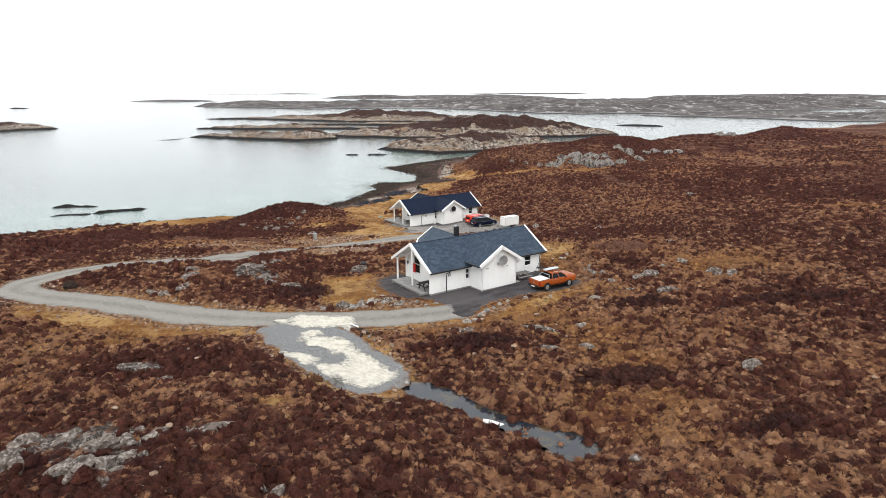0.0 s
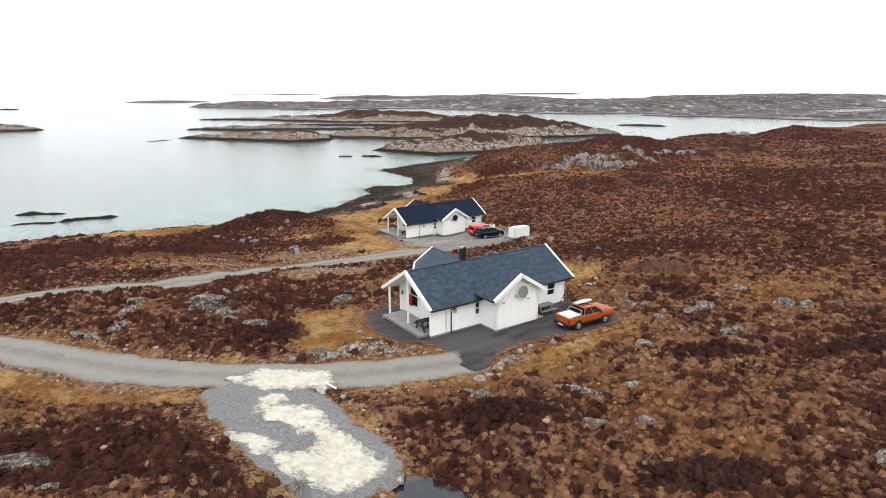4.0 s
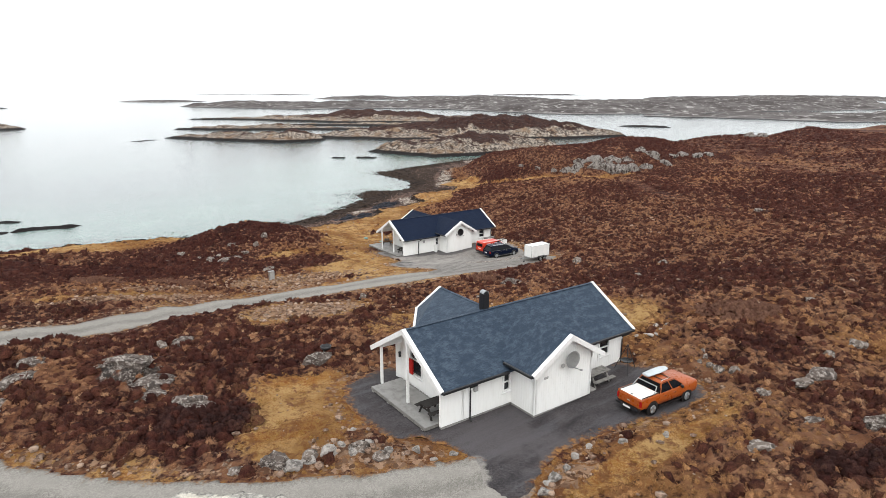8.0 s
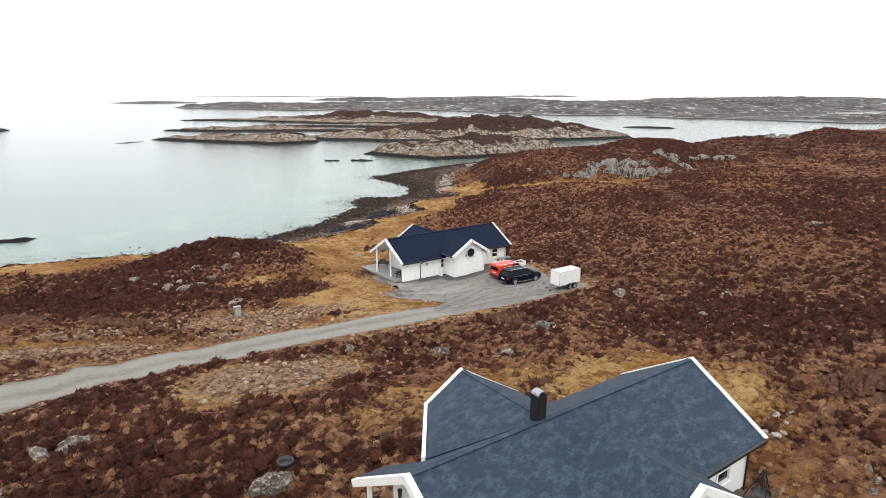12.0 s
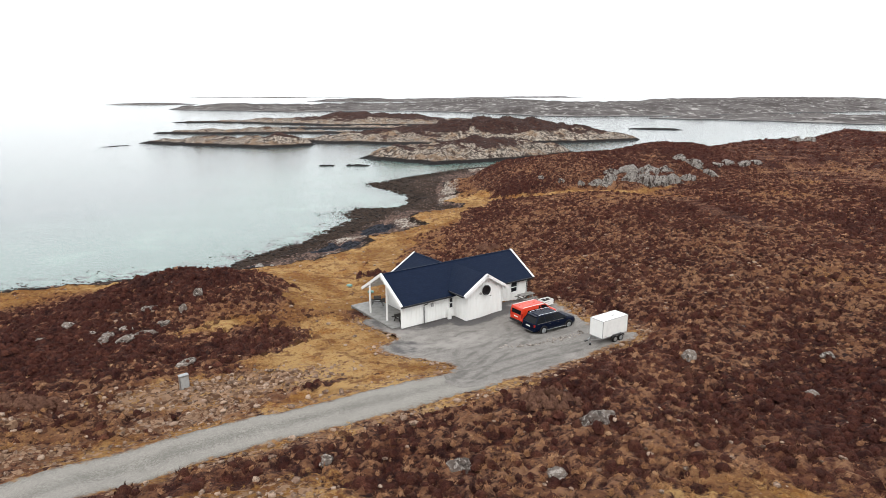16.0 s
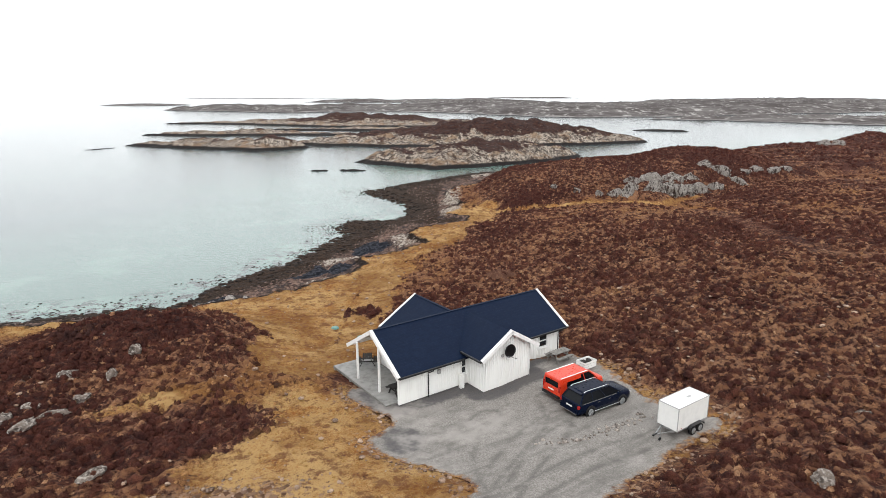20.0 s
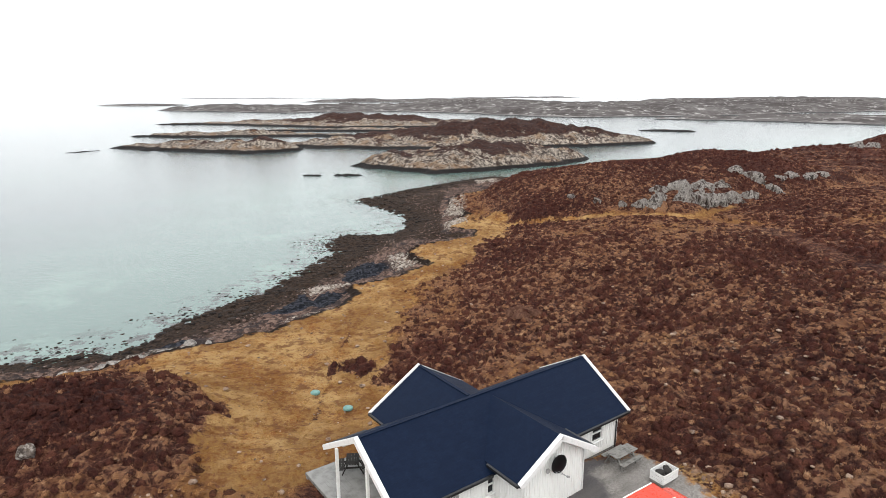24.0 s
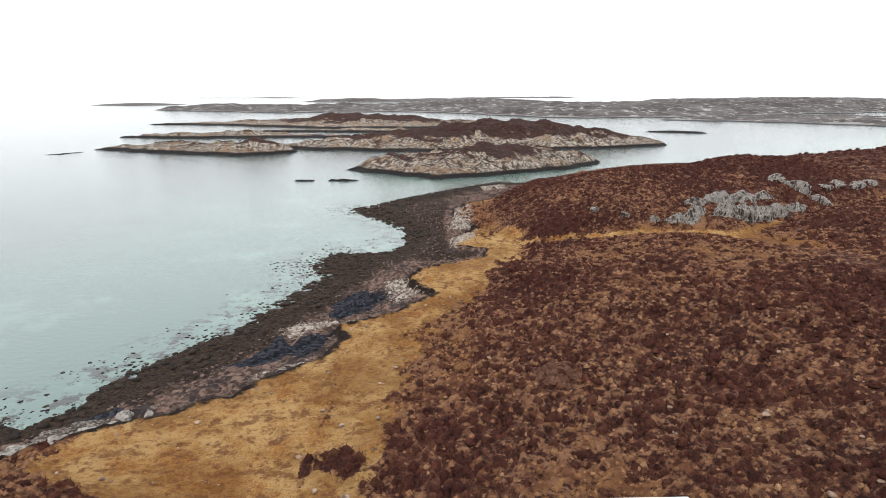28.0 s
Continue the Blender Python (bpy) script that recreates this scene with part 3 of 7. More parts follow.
g_grass = np.maximum(g_grass, 0.75 * step(gd, 23, 15) * step(gd, 13, 14) * step(gy, 140, 150) * step(gy, 206, 196))
TRAIL = [(-6.6, 122), (-6.5, 127.9), (-6.5, 131.8), (-5.6, 139.5), (-6.2, 150)]
g_grass = g_grass - 0.5 * np.exp(-((line_distance(TRAIL, gx, gy) / 0.35) ** 2))
g_hill = step(hill_inside(gx, gy), -0.5, 2.5)
g_grass = g_grass - 0.75 * g_zone - 0.5 * g_hill
g_tan = 0.5 * np.clip(g_grass, 0, 1) - 0.60 * g_zone - 0.18 * step(gx, 10, 34) * step(gy, 104, 122) * (1 - 1.5 * step(gy, 138, 165)) - 0.05 * step(gx, -2, -9) * step(gy, 49, 56) * step(gy, 84, 74) + np.interp(gy, [10, 48, 62, 75, 110, 200], [0.02, -0.03, -0.08, -0.09, -0.09, -0.09]) - 0.06 * step(gx, 4, -4) * step(gy, 52, 46) - 0.30 * g_hill - 0.10 * step(gx, 50, 90) * step(gy, 100, 140) + 0.55 * fbm(gx * 0.08, gy * 0.08, 3, 3)
g_rubble = 0.62 * np.exp(-((np.maximum(g_made - 0.3, 0) / 1.3) ** 2)) * step(g_made, -0.5, 0.3)
for a, b, rx, ry, turn, gain in ((-13, 95.0, 10, 3.2, 14, 0.85), (-26, 88.5, 5, 1.6, 34, 0.8), (-8.2, 76.5, 6.5, 4.4, 40, 0.92), (-25, 82.6, 10, 1.9, 28, 0.85), (-13, 90.6, 6, 1.8, 26, 0.8), (-1.5, 53.6, 4.2, 1.3, -20, 0.85), (7.4, 51.6, 2.6, 0.8, 40, 0.8), (-12, 112, 4, 2.5, 0, 0.35), (-28, 53.5, 9, 0.7, -22, 0.95), (-18, 49.8, 5, 0.6, -15, 0.9)):
    c, s = math.cos(radians(turn)), math.sin(radians(turn))
    u, v = (gx - a) * c + (gy - b) * s, -(gx - a) * s + (gy - b) * c
    g_rubble = np.maximum(g_rubble, gain * np.exp(-(((u / rx) ** 2 + (v / ry) ** 2) ** 2)))
g_rock = np.zeros_like(gx)
for a, b, rx, ry, turn, gain in ((54, 191.5, 12, 2.6, 22, 0.55), (74, 204, 7, 3.5, -30, 0.5), (119, 238, 6, 3, 0, 0.5), (-16.4, 61.8, 2.8, 1.9, -20, 0.85), (-11.5, 58.6, 1.8, 1.0, 0, 0.8), (-16.5, 27.5, 4.6, 4.2, 20, 0.60), (-18.5, 40.6, 2.5, 0.8, 0, 0.7), (-10.4, 29.0, 1.6, 0.9, 20, 0.7), (-12.8, 24.6, 1.6, 2.4, -20, 0.62), (-25.5, 111.5, 3.5, 1.6, 0, 0.7), (20, 53, 3, 1.2, 0, 0.6),
                                 (22, 268, 14, 4, 40, 0.6), (-24, 140, 8, 2, 30, 0.75), (-44, 137, 8, 2.5, 15, 0.55), (-6.2, 24.4, 0.9, 1.6, -20, 0.6), (-25, 118, 4, 3, 0, 0.5)):
    c, s = math.cos(radians(turn)), math.sin(radians(turn))
    u, v = (gx - a) * c + (gy - b) * s, -(gx - a) * s + (gy - b) * c
    g_rock = np.maximum(g_rock, gain * np.exp(-(((u / rx) ** 2 + (v / ry) ** 2) ** 2)))
g_rock = g_rock * (0.62 + 1.0 * np.clip(fbm(gx * 0.10, gy * 0.16, 3, 51) + 0.25, 0, 0.6))
tussock = 0.42 - np.abs(fbm(gx * 1.1, gy * 1.1, 2, 11)) * 1.1 + 0.30 * fbm(gx * 2.6, gy * 2.6, 2, 15) + 0.25 * fbm(gx * 0.25, gy * 0.25, 3, 21)
g_hum = np.clip(1.3 * (0.42 - np.abs(fbm(gx * 1.1, gy * 1.1, 2, 11)) * 1.1 + 0.30 * fbm(gx * 2.6, gy * 2.6, 2, 15)) - 0.25, -0.5, 0.5)
calm = 1 - 0.75 * np.clip(g_grass, 0, 1)
crag = fbm(gx * 0.16, gy * 0.30, 4, 31) * 3.2
crag = 0.5 * crag + 0.5 * np.floor(crag / 0.55) * 0.55
gz = gz + wild * calm * tussock + wild * 0.55 * np.clip(g_rock, 0, 1) * crag
gz = gz + 0.35 * fbm(gx * 0.9, gy * 0.9, 3, 44) * step(gd, -2, 2) * step(gd, 18, 12)
# level ground under the two cottages and their decks
for a, b, turn, floor, lo, hi in ((-1.0, 57.77, 32.28, 9.30, 0.2, 15.4), (-2.54, 109.89, 32.49, 4.50, -1.0, 15.4)):
    c, s = math.cos(radians(turn)), math.sin(radians(turn))
    u, v = (gx - a) * c + (gy - b) * s, -(gx - a) * s + (gy - b) * c
    out = np.hypot(np.maximum(np.maximum(lo - u, u - hi), 0), np.maximum(np.maximum(-5.2 - v, v - 5.0), 0))
    gz = np.minimum(gz, floor + 0.5 * np.maximum(out - 0.3, 0))
gz = gz - 0.25 * step(g_made, -0.3, -1.0) - 0.9 * step(g_pond, 0.9, -0.9)
POOLS = [[(-16.1, 149.5), (-13.9, 153.9), (-12.9, 157.6), (-11.1, 154.5), (-9.7, 156.4), (-7.6, 156), (-7.8, 152.7), (-9.2, 150.7), (-11.1, 151.1), (-13.5, 149.3)],
         [(-8.5, 162.2), (-8.4, 167.5), (-5.8, 170.8), (-2.9, 169.4), (-2, 167.1), (-4, 163.9), (-5.2, 161), (-7.1, 160.8)],
         [(-25.5, 142), (-22, 142.6), (-21.6, 141.4), (-25, 140.4)]]
WEED_FLAT = [(-2.1, 234.1), (6, 241.8), (10, 235), (8.4, 219.4), (6.4, 205.3), (6.6, 188.1), (11.4, 187.4), (10.6, 185), (5.1, 183), (2.7, 185.5), (-0.3, 192.4), (1.3, 205.7), (0.4, 219.9)]
SHELLS = [[(-13.3, 158.8), (-11.5, 160.9), (-7.7, 160.2), (-5.1, 159.5), (-7.4, 157.9), (-9.8, 157.2), (-11.4, 156.1)], [(-3, 173.2), (0, 174.9), (0.4, 170.4), (2.1, 168.4), (-1.4, 164.8), (-2.1, 168.2)],
          [(7.5, 205.3), (10.7, 221.8), (14, 226), (13.2, 213), (11.7, 205)], [(6.8, 194), (12.3, 201), (11.4, 193.6), (7.2, 188.6)], [(-13, 146), (-9, 149.6), (-8.4, 150.4), (-13.5, 147)], [(20, 262), (27, 262), (26, 252), (20, 250)]]
g_pool = np.maximum.reduce([step(ring_distance(q, gx, gy), 1.2, -1.2) for q in POOLS])
g_shell = np.maximum.reduce([step(ring_distance(q, gx, gy), 1.2, -1.2) for q in SHELLS])
ground = tagged(sheet("ground", gx, gy, gz, GROUND, {"grass": g_grass, "tan": g_tan, "hummock": g_hum, "rubble": g_rubble, "rock": g_rock, "shore": gd - 7 * step(ring_distance(WEED_FLAT, gx, gy), 1.5, -1.5), "pool": g_pool, "shell": g_shell}),
                "rough moorland of red-brown heather and straw-coloured grass", "ground", kind="structure")


def ground_patch(name, distance, box, mat, label, category, lift=0.02, step_m=0.3, fringe=0.10, level=None, wobble=0.7, fields=None):
    """A made surface laid on the land inside a distance field."""
    px, py = np.meshgrid(np.arange(box[0], box[2], step_m), np.arange(box[1], box[3], step_m))
    d = distance(px, py) + wobble * (fbm(px * 0.55, py * 0.55, 4, 60) + 0.25 * fbm(px * 1.5, py * 1.5, 2, 62))
    oy, ox = np.gradient(d, step_m)
    n = np.hypot(ox, oy) + 1e-6
    out = d > 0
    sx, sy = np.where(out, px - ox / n * d, px), np.where(out, py - oy / n * d, py)
    keep = (~out[:-1, :-1]) | (~out[1:, :-1]) | (~out[:-1, 1:]) | (~out[1:, 1:])
    z = land(sx, sy)[0] + lift + 0.05 * fbm(sx * 0.5, sy * 0.5, 3, 70) if level is None else np.full(px.shape, level)
    z = np.where(out, z - fringe, z)
    rim = np.minimum(d, made_ground(sx, sy) + d - distance(px, py))
    return tagged(sheet(name, sx, sy, z, mat, {"edge": d, "rim": rim, **{key: f(sx, sy) for key, f in (fields or {}).items()}}, keep), label, category, kind="structure")


# wheel marks, each a pair of lines, and the plan of the far cottage
TRACKS_FAR = [smooth_line(p) for p in ([(3.4, 93.2), (6.5, 96.4), (10.2, 99.0), (14.4, 101.0)], [(2.6, 94), (4.6, 98), (7.0, 102), (9.6, 104.4)], [(3.6, 94), (6, 98.4), (9, 103), (9.2, 107)], [(3, 95), (2.6, 99), (3.4, 103), (5, 105.4)])]
TRACKS_NEAR = [smooth_line(p) for p in ([(3.5, 51.6), (8, 53.8), (12, 56.2), (15, 58.6)], [(4, 52), (6.5, 54.4), (9, 57.4), (13, 57.6)])]
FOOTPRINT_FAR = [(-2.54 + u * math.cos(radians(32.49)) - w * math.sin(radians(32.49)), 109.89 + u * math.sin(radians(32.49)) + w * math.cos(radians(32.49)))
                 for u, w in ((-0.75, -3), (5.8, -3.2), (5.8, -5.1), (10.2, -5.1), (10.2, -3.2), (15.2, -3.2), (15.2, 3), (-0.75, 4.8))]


def wheel_marks(lines, x, y):
    return np.maximum.reduce([np.exp(-(((np.abs(line_distance(p, x, y)) - 0.72) / 0.17) ** 2)) for p in lines])


road = ground_patch("road", lambda x, y: line_distance(ROAD_NEAR, x, y) - 2.05, (-46, 42, 22, 106), ROAD_GRAVEL, "grey gravel track winding between the two cottages", "road", 0.02, wobble=0.35)
# gravel darker close round the far cottage and in one patch to its left
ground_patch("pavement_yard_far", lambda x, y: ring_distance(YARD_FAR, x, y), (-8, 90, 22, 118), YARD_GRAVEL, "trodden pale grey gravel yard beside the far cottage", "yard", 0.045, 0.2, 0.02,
             fields={"track": lambda x, y: wheel_marks(TRACKS_FAR, x, y), "darkened": lambda x, y: np.maximum(step(ring_distance(FOOTPRINT_FAR, x, y), 2.2, 0.4), 1.1 * np.exp(-(((x + 0.4) / 1.5) ** 2 + ((y - 102.6) / 1.9) ** 2)))})
ground_patch("pavement_yard_near", lambda x, y: ring_distance(YARD_NEAR, x, y), (-7, 48, 21, 69), DARK_GRAVEL, "dark damp gravel yard around the near cottage", "yard", 0.045, 0.2, 0.02,
             fields={"track": lambda x, y: wheel_marks(TRACKS_NEAR, x, y), "darkened": lambda x, y: 0 * x, "pale": lambda x, y: step(line_distance(ROAD_NEAR, x, y), 2.1, 1.5) * step(x, 4.4, 2.8)})
ground_patch("pavement_pit", lambda x, y: ring_distance(PIT, x, y), (-16, 34, 3, 53), PIT_GRAVEL, "coarse crushed grey stone filling beside the track", "gravel", 0.07)

ground_patch("pavement_shell_sand", lambda x, y: np.minimum.reduce([ring_distance(r, x, y) for r in SAND_PATCHES]) + 0.05 + 0.9 * fbm(x * 0.8, y * 0.8, 5, 83), (-14, 36, 2, 53), SHELL_SAND, "white shell sand spread over crushed stone", "sand", 0.095, 0.16, 0.04)
ground_patch("water_pond", lambda x, y: ring_distance(POND, x, y) - 0.4 + 1.2 * fbm(x * 0.6, y * 0.6, 3, 81), (-4, 26, 15, 44), BOG_WATER, "dark shallow bog pool in the heather", "pond", 0, 0.25, 0.0, 7.97)

# ---- the sea ----
wx, wy = np.meshgrid(spaced((-4900, -600, 300), (-600, -150, 30), (-150, 40, 2.5), (40, 400, 15), (400, 4901, 300)), spaced((-100, 90, 30), (90, 300, 2.5), (300, 700, 20), (700, 4950, 250)))
sea = tagged(sheet("water_sea", wx, wy, np.zeros_like(wx), SEA, {"depth": -coast_distance(wx, wy)}), "calm pale grey-green sea with faint ripples", "sea", kind="structure")


# ---- islands and skerries ----
def island(ring, height, label, cell=2.5, rough=1.0, seed=0, steep=9.0, mat=None, name="island", humps=(), lumps=0.75):
    ring = [tuple(p) for p in ring]
    xs, ys = [p[0] for p in ring], [p[1] for p in ring]
    pad = cell * 3
    px, py = np.meshgrid(np.arange(min(xs) - pad, max(xs) + pad, cell), np.arange(min(ys) - pad, max(ys) + pad, cell))
    d = -ring_distance(ring, px, py)
    d = d + 0.8 * steep * fbm(px / (steep * 1.6), py / (steep * 1.6), 4, seed)
    body = 1 - np.exp(-np.maximum(d, 0) / steep)
    top = height + sum(h * np.exp(-(((px - a) / q) ** 2 + ((py - b) / (0.7 * q)) ** 2)) for a, b, h, q in humps)
    z = top * body * (0.72 + lumps * fbm(px / (steep * 4), py / (steep * 4), 4, seed + 7)) + rough * body * (fbm(px / 7, py / 7, 4, seed + 3) - 0.6 * np.abs(fbm(px / 4, py / 9, 3, seed + 5))) + 0.10 * d.clip(-12, 4)
    keep = np.maximum.reduce([z[:-1, :-1], z[1:, :-1], z[:-1, 1:], z[1:, 1:]]) > -0.6
    return tagged(sheet(name, px, py, z, mat or SKERRY, None, keep), label, "island", "skerries off the shore", "structure")


LOW = "low rocky islet with pale cliffs and heather on top"
island([(-22, 303), (-2, 290), (11, 279), (32, 287), (53, 298), (70, 315), (74, 332), (55, 342), (20, 335), (-6, 325)], 4.6, LOW, 1.0, 3.0, 1, 5, humps=((-6, 303, 2, 9), (29, 310, 4.5, 18), (52, 320, 2.5, 12)), lumps=0.4)
island([(-60, 392), (-44, 380), (-36, 379), (-3, 369), (47, 371), (86, 377), (126, 389), (128, 400), (90, 430), (30, 450), (-20, 430)], 5, "long heather-covered island with pale rock shores", 1.5, 3.0, 2, 8, humps=((59, 402, 11, 30), (22, 404, 5.5, 24), (98, 396, 4, 18), (-12, 398, 2.5, 20)), lumps=0.3)
island([(-138, 388), (-96, 365), (-66, 353), (-46, 366), (-44, 374), (-62, 384), (-90, 394), (-120, 396)], 3.6, LOW, 1.4, 3.0, 21, 6, humps=((-60, 372, 5, 20), (-95, 378, 2, 20)), lumps=0.4)
island([(-165, 470), (-123, 459), (-80, 462), (-46, 458), (-20, 466), (-60, 480), (-110, 484)], 4.6, LOW, 2.0, 3.0, 22, 6, lumps=0.4)
island([(-106, 520), (-60, 512), (-10, 508), (20, 520), (-40, 530)], 3.2, LOW, 2.0, 2.0, 24, 6, lumps=0.4)
island([(-205, 626), (-140, 612), (-60, 560), (20, 560), (75, 590), (100, 600), (20, 640), (-60, 650), (-140, 640)], 4.5, LOW, 2.5, 2.5, 3, 9, humps=((-42, 600, 8, 36), (10, 600, 3.5, 30)), lumps=0.4)
island([(160, 500), (176, 492), (193, 484), (195, 490), (178, 502), (163, 506)], 1.6, "small flat skerry of dark rock", 1.2, 0.6, 4, 4)
island([(-31.5, 277.6), (-26, 277), (-25.5, 278.4), (-31, 278.8)], 0.7, "small dark wave-washed rock", 0.4, 0.3, 5, 1)
island([(-22, 277), (-14, 276), (-13, 278.2), (-21, 279)], 1.2, "small dark wave-washed rock", 0.4, 0.3, 6, 1)
island([(-75, 146), (-66, 149.4), (-65.5, 152), (-74, 149.5)], 0.9, "low weed-covered rock off the shore", 0.5, 0.4, 7, 1.5)
island([(-83, 143.2), (-76, 144), (-76, 146), (-83, 145)], 0.5, "low weed-covered rock off the shore", 0.5, 0.3, 8, 1.5)
island([(-89, 154), (-79, 154), (-79, 156), (-88, 157)], 0.5, "low weed-covered rock off the shore", 0.5, 0.3, 9, 1.5)
island([(-340, 430), (-285, 440), (-264, 470), (-300, 500), (-350, 495)], 8, LOW, 3.0, 2.0, 10, 12)
island([(-147, 364), (-141, 365), (-138, 376), (-143, 372)], 0.6, "small dark wave-washed rock", 1.0, 0.3, 11, 2)
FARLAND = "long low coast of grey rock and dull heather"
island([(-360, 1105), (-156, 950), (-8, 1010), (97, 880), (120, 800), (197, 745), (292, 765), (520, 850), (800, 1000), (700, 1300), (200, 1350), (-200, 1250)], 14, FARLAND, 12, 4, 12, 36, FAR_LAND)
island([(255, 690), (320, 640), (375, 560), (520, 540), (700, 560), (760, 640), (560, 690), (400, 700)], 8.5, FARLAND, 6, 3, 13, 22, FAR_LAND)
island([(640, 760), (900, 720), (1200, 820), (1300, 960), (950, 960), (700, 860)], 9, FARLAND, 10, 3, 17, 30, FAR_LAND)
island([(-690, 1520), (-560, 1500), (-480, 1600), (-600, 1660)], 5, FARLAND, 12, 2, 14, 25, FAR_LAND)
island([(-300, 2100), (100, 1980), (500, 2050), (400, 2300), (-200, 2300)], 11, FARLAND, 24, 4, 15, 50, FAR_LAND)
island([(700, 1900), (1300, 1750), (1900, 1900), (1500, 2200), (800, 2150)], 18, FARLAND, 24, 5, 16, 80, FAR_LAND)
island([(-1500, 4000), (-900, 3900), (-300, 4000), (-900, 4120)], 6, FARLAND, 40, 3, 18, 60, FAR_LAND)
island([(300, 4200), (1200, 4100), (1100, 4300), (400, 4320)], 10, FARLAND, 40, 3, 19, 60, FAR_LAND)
island([(-666, 976), (-642, 976), (-640, 984), (-664, 985)], 1.8, "small flat skerry of dark rock", 2, 0.4, 20, 4)
island([(-616, 982), (-592, 982), (-590, 990), (-614, 991)], 1.8, "small flat skerry of dark rock", 2, 0.4, 23, 4)


# ---- shaping helpers ----
def part(name, bm, mat, parent=None, label="", at=None):
    """Links a bmesh as one mesh object, under a thing or a part of it."""
    me = bpy.data.meshes.new(name)
    bmesh.ops.recalc_face_normals(bm, faces=bm.faces)
    bm.to_mesh(me)
    bm.free()
    me.materials.append(mat)
    ob = new(name, me)
    if parent is not None:
        ob.parent = parent
    if at is not None:
        ob.matrix_basis = at
    return tagged(ob, label)


def box(x0, x1, y0, y1, z0, z1, bm=None, bevel=0.0):
    one = bmesh.new()
    bmesh.ops.create_cube(one, size=1.0, matrix=Matrix.Translation(((x0 + x1) / 2, (y0 + y1) / 2, (z0 + z1) / 2)) @ Matrix.Diagonal((abs(x1 - x0), abs(y1 - y0), abs(z1 - z0), 1)))
    if bevel:
        bmesh.ops.bevel(one, geom=one.edges[:], offset=bevel, segments=2, affect="EDGES")
    return merge(bm, one)


def merge(bm, one):
    if bm is None:
        return one
    me = bpy.data.meshes.new("scrap")
    one.to_mesh(me)
    one.free()
    bm.from_mesh(me)
    bpy.data.meshes.remove(me)
    return bm


def slab(points, drop, bm=None):
    """A solid from a flat outline in space and an offset."""
    bm = bm or bmesh.new()
    top = [bm.verts.new(p) for p in points]
    low = [bm.verts.new(Vector(p) + Vector(drop)) for p in points]
    bm.faces.new(top)
    bm.faces.new(low[::-1])
    n = len(points)
    for i in range(n):
        bm.faces.new((top[i], low[i], low[(i + 1) % n], top[(i + 1) % n]))
    return bm


def beam(a, b, wide, high, bm=None, up=(0, 0, 1)):
    """A straight board from a to b, its top edge on that line."""
    a, b = Vector(a), Vector(b)
    ahead = (b - a).normalized()
    side = ahead.cross(Vector(up)).normalized() * wide / 2
    top = side.cross(ahead).normalized() * high
    one = slab([a + side, a - side, b - side, b + side], -top)
    return merge(bm, one)


def tube(points, radius, bm=None, sides=8):
    """A round bar along a line."""
    bm = bm or bmesh.new()
    pts = [Vector(p) for p in points]
    rings = []
    for i, p in enumerate(pts):
        d = (pts[min(i + 1, len(pts) - 1)] - pts[max(i - 1, 0)]).normalized()
        side = d.cross(Vector((0, 0, 1)) if abs(d.z) < 0.9 else Vector((1, 0, 0))).normalized()
        up = side.cross(d)
        rings.append([bm.verts.new(p + radius * (math.cos(a) * side + math.sin(a) * up)) for a in (2 * math.pi * k / sides for k in range(sides))])
    for r, s in zip(rings, rings[1:]):
        for k in range(sides):
            bm.faces.new((r[k], r[(k + 1) % sides], s[(k + 1) % sides], s[k]))
    bm.faces.new(rings[0][::-1]), bm.faces.new(rings[-1])
    return bm


def disc(radius, depth, sides=24, m=None, bm=None, inner=None):
    one = bmesh.new()
    bmesh.ops.create_cone(one, cap_ends=True, segments=sides, radius1=radius, radius2=inner if inner is not None else radius, depth=depth, matrix=m or Matrix())
    return merge(bm, one)


def loft(sections, bm=None, smooth=True):
    """Joins closed rings of equally many points."""
    bm = bm or bmesh.new()
    rings = [[bm.verts.new(p) for p in s] for s in sections]
    n = len(rings[0])
    for r, s in zip(rings, rings[1:]):
        for k in range(n):
            f = bm.faces.new((r[k], r[(k + 1) % n], s[(k + 1) % n], s[k]))
            f.smooth = smooth
    bm.faces.new(rings[0][::-1]), bm.faces.new(rings[-1])
    return bm


# ---- materials of the things ----
def make_boards():
    k = Mat("white_painted_boards", 0.55, 0, 0.35)
    f = k.noise(1.5, 5, 0.6, (3, 3, 0.5))
    g = k.noise(9.0, 4)
    col = k.mix(k.ramp(f, 0.42, 0.75, 0, 0.5), (0.85, 0.85, 0.83), (0.77, 0.765, 0.735))
    k.bump(g, 0.15, 0.01)
    return k.done(k.mix(k.ramp(g, 0.55, 0.8, 0, 0.2), col, (0.70, 0.685, 0.64)))


